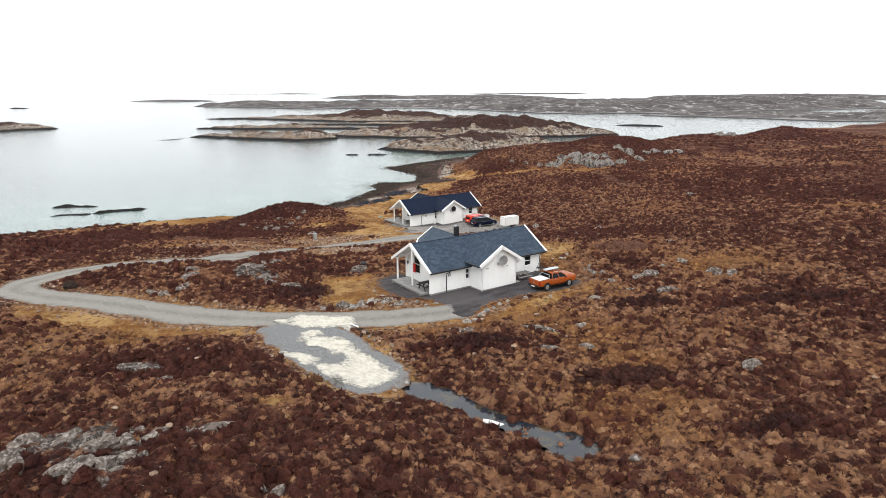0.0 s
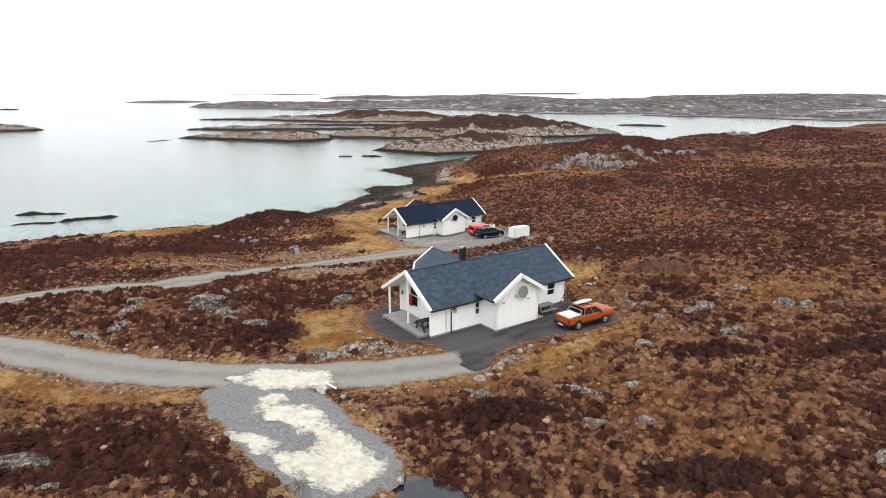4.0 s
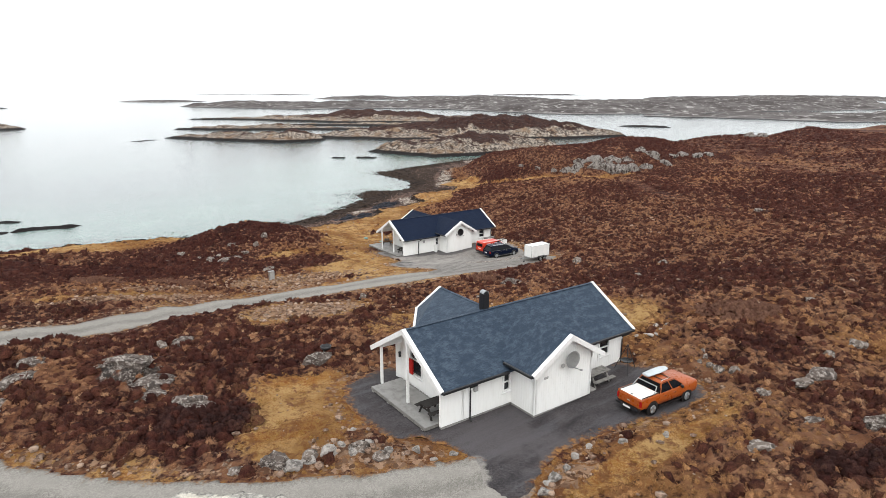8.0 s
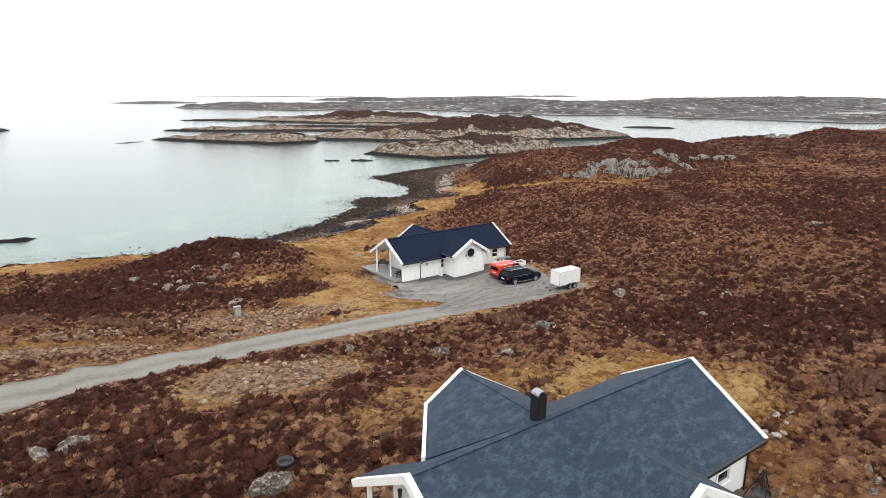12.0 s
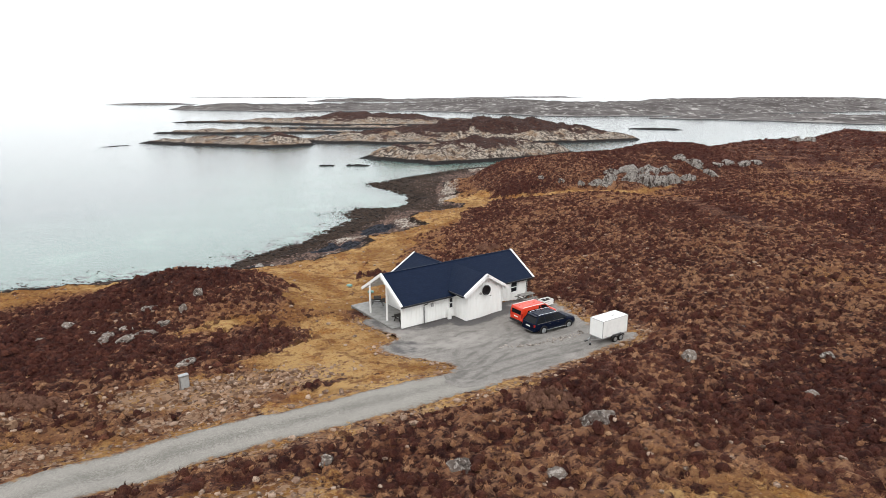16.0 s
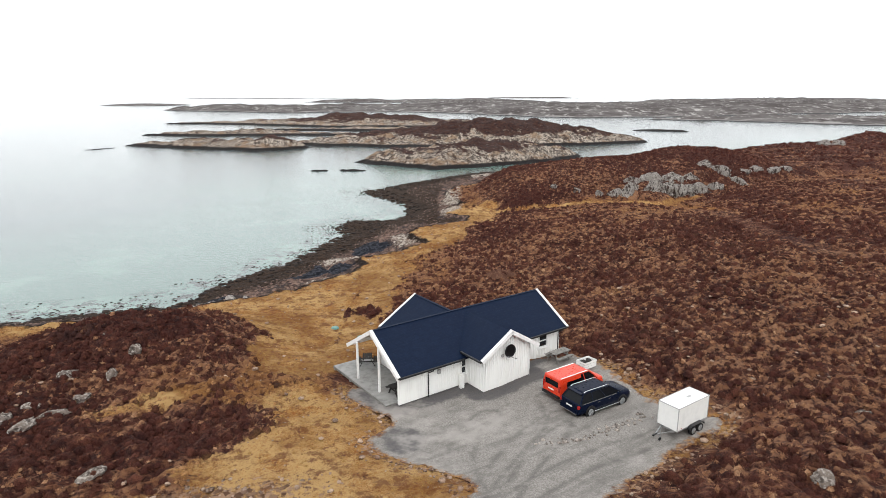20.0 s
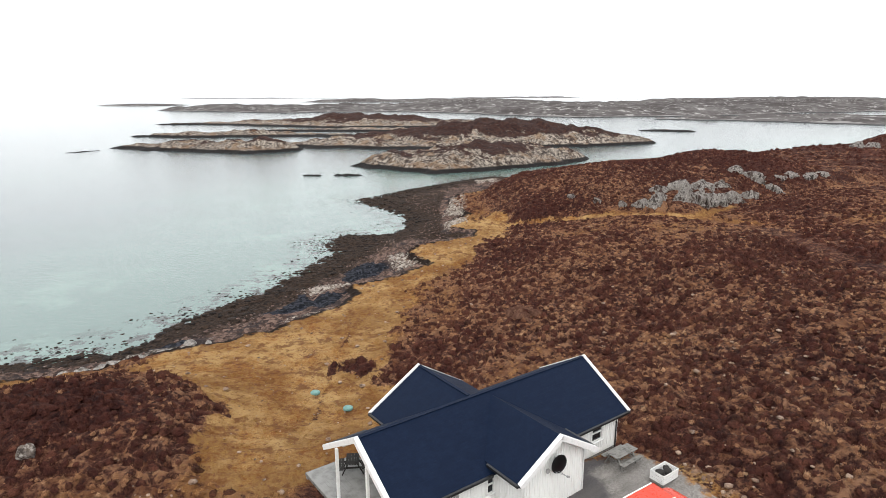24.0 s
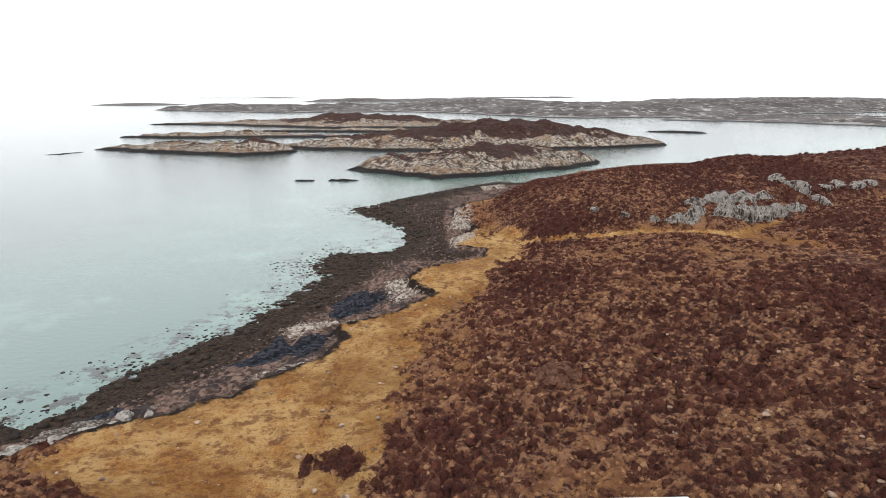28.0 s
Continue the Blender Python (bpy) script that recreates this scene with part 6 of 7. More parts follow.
# ---- heather, tussocks, grass: joined stuff ----
def stuff_mesh(name, templates, spots, mat, label, category):
    """One mesh of many copies. templates: list of (vertices, triangles); spots: rows of x, y, z, size, height, turn, lean x, lean y."""
    rng = np.random.default_rng(len(spots) + len(name))
    pick = rng.integers(0, len(templates), len(spots))
    cos, tris, base = [], [], 0
    for k, (v, f) in enumerate(templates):
        p = spots[pick == k]
        if not len(p):
            continue
        c, s = np.cos(p[:, 5])[:, None], np.sin(p[:, 5])[:, None]
        x, y, z = v[None, :, 0] * p[:, 3:4], v[None, :, 1] * p[:, 3:4], v[None, :, 2] * p[:, 4:5]
        out = np.stack([x * c - y * s + p[:, 0:1] + z * p[:, 6:7], x * s + y * c + p[:, 1:2] + z * p[:, 7:8], z + p[:, 2:3]], -1)
        cos.append(out.reshape(-1, 3))
        tris.append((f[None] + base + (np.arange(len(p)) * len(v))[:, None, None]).reshape(-1, 3))
        base += len(p) * len(v)
    co, tri = np.concatenate(cos), np.concatenate(tris)
    me = bpy.data.meshes.new(name)
    me.vertices.add(len(co))
    me.vertices.foreach_set("co", co.astype(np.float32).ravel())
    me.loops.add(tri.size)
    me.loops.foreach_set("vertex_index", tri.ravel().astype(np.int32))
    me.polygons.add(len(tri))
    me.polygons.foreach_set("loop_start", np.arange(0, tri.size, 3, dtype=np.int32))
    me.polygons.foreach_set("use_smooth", np.ones(len(tri), bool))
    for key, field in (("grass", g_grass), ("tan", g_tan), ("hummock", g_hum)):
        a = me.attributes.new(key, "FLOAT", "POINT")
        a.data.foreach_set("value", sample(field, co[:, 0], co[:, 1]).astype(np.float32))
    me.update(calc_edges=True)
    me.materials.append(mat)
    return tagged(new(name, me), label, category, kind="stuff")


def dome(r, high, sides=7):
    """A lumpy low dome: vertices and triangles."""
    v, f = [(0, 0, high * (0.9 + 0.2 * r.random()))], []
    turn = r.random() * 6.283
    for q, h in ((0.55, 0.78), (0.98, -0.05)):
        for k in range(sides):
            a = turn + 2 * np.pi * (k + 0.5 * (q > 0.6)) / sides
            w = q * (0.78 + 0.44 * r.random())
            v.append((w * np.cos(a), w * np.sin(a), high * h * (0.72 + 0.5 * r.random())))
    for k in range(sides):
        a, b = 1 + k, 1 + (k + 1) % sides
        c, d = a + sides, b + sides
        f += [(0, a, b), (a, c, b), (b, c, d)]
    return v, f


def bush_template(seed, twigs=10):
    """A rounded low heather dome with short twigs standing out all over it."""
    r = np.random.default_rng(seed)
    v, f = dome(r, 0.74, 6)
    v = [(0.82 * x, 0.82 * y, z) for x, y, z in v]
    for k in range(twigs):
        b = r.random() * 2 * np.pi
        e = 0.15 + 0.85 * np.sqrt(r.random())
        w = 0.09 + 0.07 * r.random()
        tip = (1.08 * e * np.cos(b), 1.08 * e * np.sin(b), (1.0 - 0.62 * e * e) * (0.80 + 0.45 * r.random()))
        t = r.random() * 3
        side = (-np.sin(b + t) * w, np.cos(b + t) * w)
        i = len(v)
        v += [(0.72 * tip[0] + side[0], 0.72 * tip[1] + side[1], 0.55 * tip[2]), (0.72 * tip[0] - side[0], 0.72 * tip[1] - side[1], 0.55 * tip[2]), tip]
        f += [(i, i + 2, i + 1)]
    return np.array(v, float), np.array(f, int)


def tussock_template(seed, blades=26):
    """A tuft of fine dead blades, steep in the middle and drooping all round, over a small core."""
    r = np.random.default_rng(seed)
    v, f = dome(r, 0.46, 5)
    v = [(0.55 * x, 0.55 * y, z) for x, y, z in v]
    for k in range(blades):
        b = 2 * np.pi * r.random()
        o = 0.05 + 0.62 * np.sqrt(r.random())
        h = (0.62 - 0.45 * o) * (0.7 + 0.5 * r.random())
        e = o + 0.12 + 0.34 * r.random()
        w = 0.030 + 0.030 * r.random()
        c, s = np.cos(b), np.sin(b)
        t = b + 1.1 * (r.random() - 0.5)
        i = len(v)
        v += [(o * c - w * s, o * s + w * c, h * 0.55), (o * c + w * s, o * s - w * c, h * 0.55), (o * c + (e - o) * np.cos(t), o * s + (e - o) * np.sin(t), h * (0.6 + 0.8 * r.random()))]
        f += [(i, i + 2, i + 1)]
    return np.array(v, float), np.array(f, int)


def plant_material(name, tones, share, yellow=None):
    """Each plant has its own tone between the three given, over the colour of the moor where it grows; yellow where the field "tan" is high."""
    k = Mat(name, 0.95, 0, 0.1)
    col = moor_colour(k)[0]
    tone = k.math("ADD", k.math("MULTIPLY", k.ramp(k.noise(1.1, 4, 0.65), 0.30, 0.70), 0.66), k.math("MULTIPLY", k.rnd, 0.34))
    own = k.mix(k.ramp(tone, 0.0, 0.55), tones[0], tones[1])
    own = k.mix(k.ramp(tone, 0.55, 1.0), own, tones[2])
    if yellow:
        own = k.mix(k.ramp(k.math("ADD", k.attr("tan"), k.math("MULTIPLY", k.noise(0.2, 3), 0.5)), 0.22, 0.50, 0, 0.75), own, k.mix(k.rnd, tuple(0.55 * c for c in yellow), yellow))
    k.bump(k.noise(16, 4, 0.8), 0.9, 0.12)
    streak = k.ramp(k.noise(22, 3, 0.8), 0.35, 0.65, 0.50, 1.35)
    return k.done(k.mix(1.0, k.mix(share, col, own), streak, "MULTIPLY"))


HEATHER = plant_material("heather_brown", [(0.018, 0.0075, 0.0075), (0.060, 0.0200, 0.0150), (0.125, 0.046, 0.030)], 0.84)
TUSSOCK = plant_material("dead_moor_grass", [(0.13, 0.053, 0.029), (0.35, 0.175, 0.094), (0.55, 0.345, 0.20)], 0.70, (0.44, 0.225, 0.085))
MEADOW = plant_material("dead_meadow_grass", [(0.13, 0.055, 0.020), (0.29, 0.150, 0.040), (0.46, 0.285, 0.100)], 0.62)
bushes = [bush_template(s) for s in range(6)]
tussocks = [tussock_template(s) for s in range(6)]


def spread(box_xy, per_m2, seed):
    """Jittered grid points in a rectangle."""
    r = np.random.default_rng(seed)
    st = 1 / math.sqrt(per_m2)
    x, y = np.meshgrid(np.arange(box_xy[0], box_xy[2], st), np.arange(box_xy[1], box_xy[3], st))
    return x.ravel() + (r.random(x.size) - 0.5) * st * 1.3, y.ravel() + (r.random(x.size) - 0.5) * st * 1.3, r


def sample(grid_values, x, y):
    """Values of a ground field at points."""
    i = np.clip(np.searchsorted(gx[0], x) - 1, 0, gx.shape[1] - 2)
    j = np.clip(np.searchsorted(gy[:, 0], y) - 1, 0, gx.shape[0] - 2)
    u = (x - gx[0][i]) / (gx[0][i + 1] - gx[0][i])
    v = (y - gy[j, 0]) / (gy[j + 1, 0] - gy[j, 0])
    g = grid_values
    return (g[j, i] * (1 - u) + g[j, i + 1] * u) * (1 - v) + (g[j + 1, i] * (1 - u) + g[j + 1, i + 1] * u) * v


def under_house(x, y):
    hit = np.zeros(len(x), bool)
    for m in (HOUSE_NEAR, HOUSE_FAR):
        inv = m.inverted()
        u = inv[0][0] * x + inv[0][1] * y + inv[0][3]
        w = inv[1][0] * x + inv[1][1] * y + inv[1][3]
        hit |= (u > -1.3) & (u < 15.8) & (w > -5.5) & (w < 5.3)
    return hit


heath_rows, tuss_rows, mead_rows = [], [], []
for region, density, big in (((-46, 7, 50, 72), 3.9, 0.90), ((-46, 72, 50, 132), 3.8, 0.80), ((-32, 132, 46, 182), 3.0, 0.88), ((50, 30, 92, 182), 1.5, 1.15), ((92, 60, 200, 320), 0.4, 1.3), ((-80, 30, -46, 132), 0.7, 1.5), ((8, 182, 92, 240), 2.6, 0.8)):
    x, y, r = spread(region, density, int(region[0] + 100))
    made, shore, grass, rock, pond = (sample(g, x, y) for g in (g_made, gd, g_grass, g_rock, g_pond))
    patch = 0.4 * fbm(x * 0.6, y * 0.6, 2, 8) + sample(g_tan, x, y) + 0.5 * sample(g_hum, x, y)
    ok = (made > np.where(y > 70, 0.7, 0.25)) & (shore > 13.8) & ((pond > 0.1) | ((pond > -1.2) & (x > 6.5) & (r.random(len(x)) < 0.25))) & ~under_house(x, y) & (rock + 0.6 * fbm(x * 0.7, y * 0.7, 3, 6) < 0.60) & (sample(g_rubble, x, y) + 0.8 * fbm(x * 0.8, y * 0.8, 3, 16) < 0.42) & (np.abs(x) < 8 + 0.74 * y)
    tuft = (made > -0.7) & (made <= 0.7) & (shore > 13.8) & ~under_house(x, y) & (r.random(len(x)) < 0.25 + 0.3 * made)
    lawn = ok & (grass + 0.45 * fbm(x * 0.35, y * 0.35, 3, 2) > 0.48)
    moor = ok & ~lawn
    tan = moor & (patch + 0.9 * (r.random(len(x)) - 0.5) > np.where(y > 70, -0.10, -0.13))
    dark = moor & ~tan
    z = np.where(pond < 0.1, np.maximum(sample(gz, x, y), 7.9), sample(gz, x, y))
    turn, lean = r.random(len(x)) * 6.283, (r.random((len(x), 2)) - 0.5) * 0.5
    size = (0.32 + 0.40 * r.random(len(x)) ** 1.5) * big

    def rows(mask, wide, tall, sink=0.03):
        return np.stack([x, y, z - sink, size * wide, size * tall * (0.6 + 0.8 * r.random(len(x))), turn, lean[:, 0], lean[:, 1]], -1)[mask]

    heath_rows.append(rows(dark, 0.92, 0.86))
    tuss_rows.append(rows(tan, 0.76 if y[0] < 70 else 0.72, 0.72))
    mead_rows.append(rows((lawn & (r.random(len(x)) < 0.9)) | tuft, 0.52, 0.34, 0.05))
stuff_mesh("heather", bushes, np.concatenate(heath_rows), HEATHER, "dense low heather bushes in dark red-brown", "heather")
stuff_mesh("moor_grass", tussocks, np.concatenate(tuss_rows), TUSSOCK, "tan and rust tussocks of dead moor grass", "grass")
stuff_mesh("meadow_grass", tussocks, np.concatenate(mead_rows), MEADOW, "short straw-coloured meadow grass", "grass")


# ---- stones ----
def stone_template(seed, flat=0.7):
    r = np.random.default_rng(seed)
    bm = bmesh.new()
    bmesh.ops.create_icosphere(bm, subdivisions=1, radius=1.0)
    v = np.array([p.co[:] for p in bm.verts])
    f = np.array([[p.index for p in q.verts] for q in bm.faces])
    bm.free()
    v *= 0.75 + 0.5 * r.random((len(v), 1))
    return v * [1, 0.6 + 0.4 * r.random(), flat], f


def stone_material(name, tones, lichen=0.4):
    k = Mat(name, 0.9, 0, 0.2)
    f, g = k.noise(4.2, 6, 0.75), k.noise(14, 4, 0.75)
    col = k.mix(k.rnd, tones[0], tones[1])
    col = k.mix(k.ramp(k.noise(1.6, 4, 0.7, (1, 1, 3)), 0.48, 0.60, 0, 0.75), col, tuple(0.35 * c for c in tones[0]))
    col = k.mix(k.ramp(f, 0.49, 0.60, 0, lichen), col, tones[2])
    k.bump(k.math("ADD", g, f), 0.9, 0.08)
    return k.done(k.mix(k.ramp(g, 0.5, 0.75, 0, 0.5), col, tuple(0.5 * c for c in tones[0])))


def cracked_rock(name):
    """Pale rock split by steep dark cracks, with lichen and moss."""
    k = Mat(name, 0.9, 0, 0.2)
    cracks, blot, g = k.noise(1.4, 6, 0.75, (1.6, 1.6, 0.36)), k.noise(0.5, 5, 0.7), k.noise(6, 4, 0.75)
    col = k.mix(k.ramp(g, 0.4, 0.65), (0.20, 0.180, 0.165), (0.45, 0.415, 0.38))
    col = k.mix(k.ramp(cracks, 0.51, 0.57), col, (0.045, 0.036, 0.032))
    col = k.mix(k.ramp(blot, 0.56, 0.63, 0, 0.85), col, (0.050, 0.025, 0.019))
    k.bump(k.math("ADD", cracks, g), 1.0, 0.3)
    return k.done(col)


GREY_STONE = stone_material("grey_stone", [(0.15, 0.125, 0.11), (0.44, 0.385, 0.34), (0.55, 0.51, 0.47)])
WEED_STONE = stone_material("weed_covered_stone", [(0.010, 0.007, 0.006), (0.055, 0.036, 0.026), (0.075, 0.055, 0.045)], 0.25)
BEACH_STONE = stone_material("beach_stone", [(0.055, 0.033, 0.027), (0.22, 0.14, 0.115), (0.40, 0.34, 0.31)], 0.3)
LICHEN_ROCK = stone_material("lichen_rock", [(0.085, 0.066, 0.058), (0.22, 0.180, 0.152), (0.48, 0.435, 0.395)], 0.7)
HILL_ROCK = cracked_rock("hill_rock")
WARM_STONE = stone_material("warm_rubble", [(0.16, 0.090, 0.06), (0.50, 0.355, 0.26), (0.60, 0.50, 0.42)], 0.3)
SHORE_ROCK = stone_material("shore_rock", [(0.20, 0.18, 0.165), (0.42, 0.385, 0.35), (0.50, 0.47, 0.44)], 0.5)
stones = [stone_template(s) for s in range(6)]

# rubble along the tracks, and single pale stones in heather and meadow
x, y, r = spread((-46, 34, 30, 118), 8.0, 77)
made, shore, rub = sample(g_made, x, y), sample(gd, x, y), sample(g_rubble, x, y)
ok = (shore > 12) & ~under_house(x, y) & (((made > 0.1) & (r.random(len(x)) < 0.75 * np.clip(rub - 0.25, 0, 1))) | ((made > 0.0) & (made < 0.5) & (r.random(len(x)) < 0.05)))
size = 0.05 + 0.20 * r.random(len(x)) ** 4 + 0.06 * r.random(len(x))
stuff_mesh("rubble", stones, np.stack([x, y, sample(gz, x, y) + size * 0.25, size, size, r.random(len(x)) * 6.28, 0 * x, 0 * x], -1)[ok], WARM_STONE, "loose pale stones beside the gravel tracks", "stones")
x, y, r = spread((-46, 10, 50, 180), 0.22, 78)
made, shore = sample(g_made, x, y), sample(gd, x, y)
ok = (shore > 14) & (made > 0.3) & ~under_house(x, y) & ((fbm(x * 0.08, y * 0.08, 3, 14) > 0.05) | (sample(g_grass, x, y) > 0.5))
size = 0.05 + 0.17 * r.random(len(x)) ** 3
stuff_mesh("field_stone", stones, np.stack([x, y, sample(gz, x, y) + size * 0.25 + 0.08, size * 1.3, size * 0.8, r.random(len(x)) * 6.28, 0 * x, 0 * x], -1)[ok], WARM_STONE, "small pale stones scattered over the moor", "stones")

t = np.random.default_rng(3).random(90)
x, y = 7.2 + 7.5 * t + 0.2 * np.random.default_rng(4).standard_normal(90), 100.9 + 3.0 * t * t + 0.25 * np.random.default_rng(5).standard_normal(90)
size = 0.06 + 0.10 * np.random.default_rng(6).random(90)
stuff_mesh("yard_stone", stones, np.stack([x, y, land(x, y)[0] + 0.05, size, size, t * 40, 0 * x, 0 * x], -1), GREY_STONE, "low row of small stones across the yard", "stones")

# beach: pebbles above, weed-covered stones below and off the water's edge
x, y, r = spread((-60, 118, 40, 275), 2.6, 79)
shore = sample(gd, x, y)
dry = (shore > 5.5) & (shore < 12.9) & (r.random(len(x)) < 0.7) & (sample(g_pool, x, y) < 0.45)
size = 0.07 + 0.18 * r.random(len(x)) ** 2
stuff_mesh("pebble", stones, np.stack([x, y, sample(gz, x, y) + size * 0.2, size, size * 0.8, r.random(len(x)) * 6.28, 0 * x, 0 * x], -1)[dry], BEACH_STONE, "grey and reddish beach stones", "stones")
wet = ((shore > -0.5) & (shore < 4.8 + 5 * fbm(x * 0.3, y * 0.3, 3, 12)) & (r.random(len(x)) < 0.5)) | ((shore > -9) & (shore <= -0.5) & (r.random(len(x)) < (0.55 * np.exp(shore / 1.8) + 0.012) * np.clip(1 + 3 * fbm(x * 0.3, y * 0.3, 3, 9), 0, 2)))
size = (0.13 + 0.36 * r.random(len(x)) ** 2) * np.where(shore < -0.5, 0.5, 1)
stuff_mesh("weed_stone", stones, np.stack([x, y, np.maximum(sample(gz, x, y), -0.05) + size * 0.05, size * 1.3, size * 0.55, r.random(len(x)) * 6.28, 0 * x, 0 * x], -1)[wet], WEED_STONE, "black weed-covered stones along the tide line", "stones")

x, y, r = spread((-60, 118, 40, 275), 5.0, 80)
shore = sample(gd, x, y)
ok = (shore > -11) & (shore < 0.3) & (r.random(len(x)) < (0.5 * np.exp(shore / 1.8) + 0.03 * step(shore, -9, -4)) * np.clip(0.8 + 3 * fbm(x * 0.25, y * 0.25, 3, 19), 0, 2))
size = 0.07 + 0.11 * r.random(len(x)) ** 2
stuff_mesh("tide_stone", stones, np.stack([x, y, 0 * x + size * 0.05, size * 1.5, size * 0.45, r.random(len(x)) * 6.28, 0 * x, 0 * x], -1)[ok], WEED_STONE, "small weed-dark stones breaking the shallow water", "stones")

# single boulders and outcrops
def boulder(x, y, wide, deep, high, turn, seed, mat, label, sink=-0.02, fine=3, rugged=0.0):
    """A block cut by random planes, with its faces worn uneven."""
    rr = np.random.default_rng(seed)
    planes = rr.standard_normal((13, 3)) * [1, 1, 0.8]
    planes = [Vector(p / np.linalg.norm(p)) for p in planes]
    reach = 0.62 + 0.38 * rr.random(13)
    bm = bmesh.new()
    bmesh.ops.create_icosphere(bm, subdivisions=fine, radius=1.0)
    shift = Vector((seed * 3.7, seed * 1.9, 0))
    for v in bm.verts:
        p = v.co.normalized()
        far = min([1.15] + [float(q) / n.dot(p) for n, q in zip(planes, reach) if n.dot(p) > 0.05])
        far *= 1 + 0.10 * noise.noise(p * 2.5 + shift) + 0.07 * noise.noise(p * 6 + shift)
        far -= rugged * abs(noise.noise(Vector((p.x * 7 + shift.x, p.y * 7, p.z * 1.2 + shift.y))))
        v.co = Vector((p.x * far * wide, p.y * far * deep, p.z * far * high))
    ob = part("boulder", bm, mat, None, "", pose(x, y, float(sample(gz, np.array([x]), np.array([y]))[0]) + high * sink, 0, 0, turn))
    return tagged(ob, label, "boulder", "boulders on the moor")


for n, (bx, by, wide, deep, high, turn) in enumerate([
        (-14.6, 61.0, 1.5, 1.0, 0.5, 30), (-16.6, 62.4, 1.5, 0.9, 0.45, 10), (-18.2, 63.3, 1.0, 0.7, 0.45, 60), (-15.5, 68.2, 1.0, 0.6, 0.6, 70), (-11.7, 58.7, 1.2, 0.7, 0.4, 25), (-14.4, 59.7, 0.9, 0.6, 0.35, 40),
        (-5.9, 64.4, 1.0, 0.7, 0.5, 40), (-22.6, 61.5, 1.3, 0.8, 0.5, 60), (-23.2, 63.8, 1.0, 0.6, 0.45, 40), (-22.2, 58.5, 1.0, 0.6, 0.35, 70), (-12.1, 59.5, 1.2, 0.6, 0.3, 10), (-25.0, 57.8, 0.7, 0.5, 0.4, 0), (-23.6, 57.3, 0.6, 0.4, 0.35, 30), (-16.7, 67.0, 0.7, 0.5, 0.4, 80), (23.6, 53.9, 1.2, 0.7, 0.7, 10), (20.4, 54.3, 0.9, 0.6, 0.4, 30), (4.4, 46.8, 0.9, 0.5, 0.3, 20), (3.6, 47.3, 0.7, 0.4, 0.25, 0), (10.6, 43.6, 1.2, 0.35, 0.3, 145), (13.2, 43.2, 0.6, 0.4, 0.3, 0), (22.4, 58.6, 0.8, 0.6, 0.4, 0), (24.0, 59.3, 1.3, 0.8, 0.6, 20), (26.4, 61.9, 0.7, 0.5, 0.4, 60), (16.4, 52.2, 0.8, 0.5, 0.35, 15), (30.6, 59.1, 0.9, 0.6, 0.5, 0), (19.6, 57.6, 0.7, 0.5, 0.3, 30),
        (-6.1, 53.3, 0.9, 0.6, 0.5, 0), (-4.6, 53.7, 0.7, 0.5, 0.4, 50), (-2.4, 54.2, 0.6, 0.5, 0.45, 0), (-1.3, 53.6, 0.5, 0.4, 0.35, 70), (-7.6, 52.8, 0.6, 0.4, 0.35, 20), (10.4, 47.0, 1.5, 0.35, 0.35, 152),
        (14.0, 47.4, 0.8, 0.4, 0.35, 10), (-20.6, 114.6, 0.5, 0.4, 0.75, 30), (-24.4, 112.2, 1.3, 0.7, 0.35, 10), (-26.8, 112.0, 1.0, 0.6, 0.3, 40), (19.0, 93.8, 0.6, 0.45, 0.45, 10), (26.6, 100.8, 0.6, 0.45, 0.4, 0),
        (55.2, 120.6, 1.1, 0.8, 0.7, 0), (9.8, 85.5, 0.9, 0.7, 0.6, 20), (10.8, 86.3, 0.6, 0.5, 0.5, 80), (2.2, 82.4, 0.9, 0.6, 0.5, 15), (-4.5, 83.2, 0.6, 0.5, 0.4, 0), (6.5, 80.4, 0.5, 0.4, 0.4, 0),
        (23.2, 38.0, 0.8, 0.5, 0.4, 0), (12.0, 28.6, 0.4, 0.3, 0.25, 0), (-21.8, 48.2, 1.5, 0.45, 0.3, 18), (-20.0, 41.0, 1.6, 0.5, 0.3, 22), (-18.2, 40.4, 1.0, 0.5, 0.3, 10), (-16.0, 38.0, 0.8, 0.4, 0.3, 30), (28.6, 62.6, 0.7, 0.5, 0.4, 0), (32.0, 58.5, 0.8, 0.6, 0.5, 40),
        (31.0, 71.0, 0.6, 0.5, 0.4, 0), (24.0, 88.0, 0.6, 0.5, 0.4, 30), (29.0, 94.0, 0.6, 0.4, 0.4, 0)]):
    boulder(bx, by, wide, deep, high, turn, n, LICHEN_ROCK, "lichen-spotted grey boulder among the heather", -0.1, 4 if wide > 0.85 else 3, 0.22)
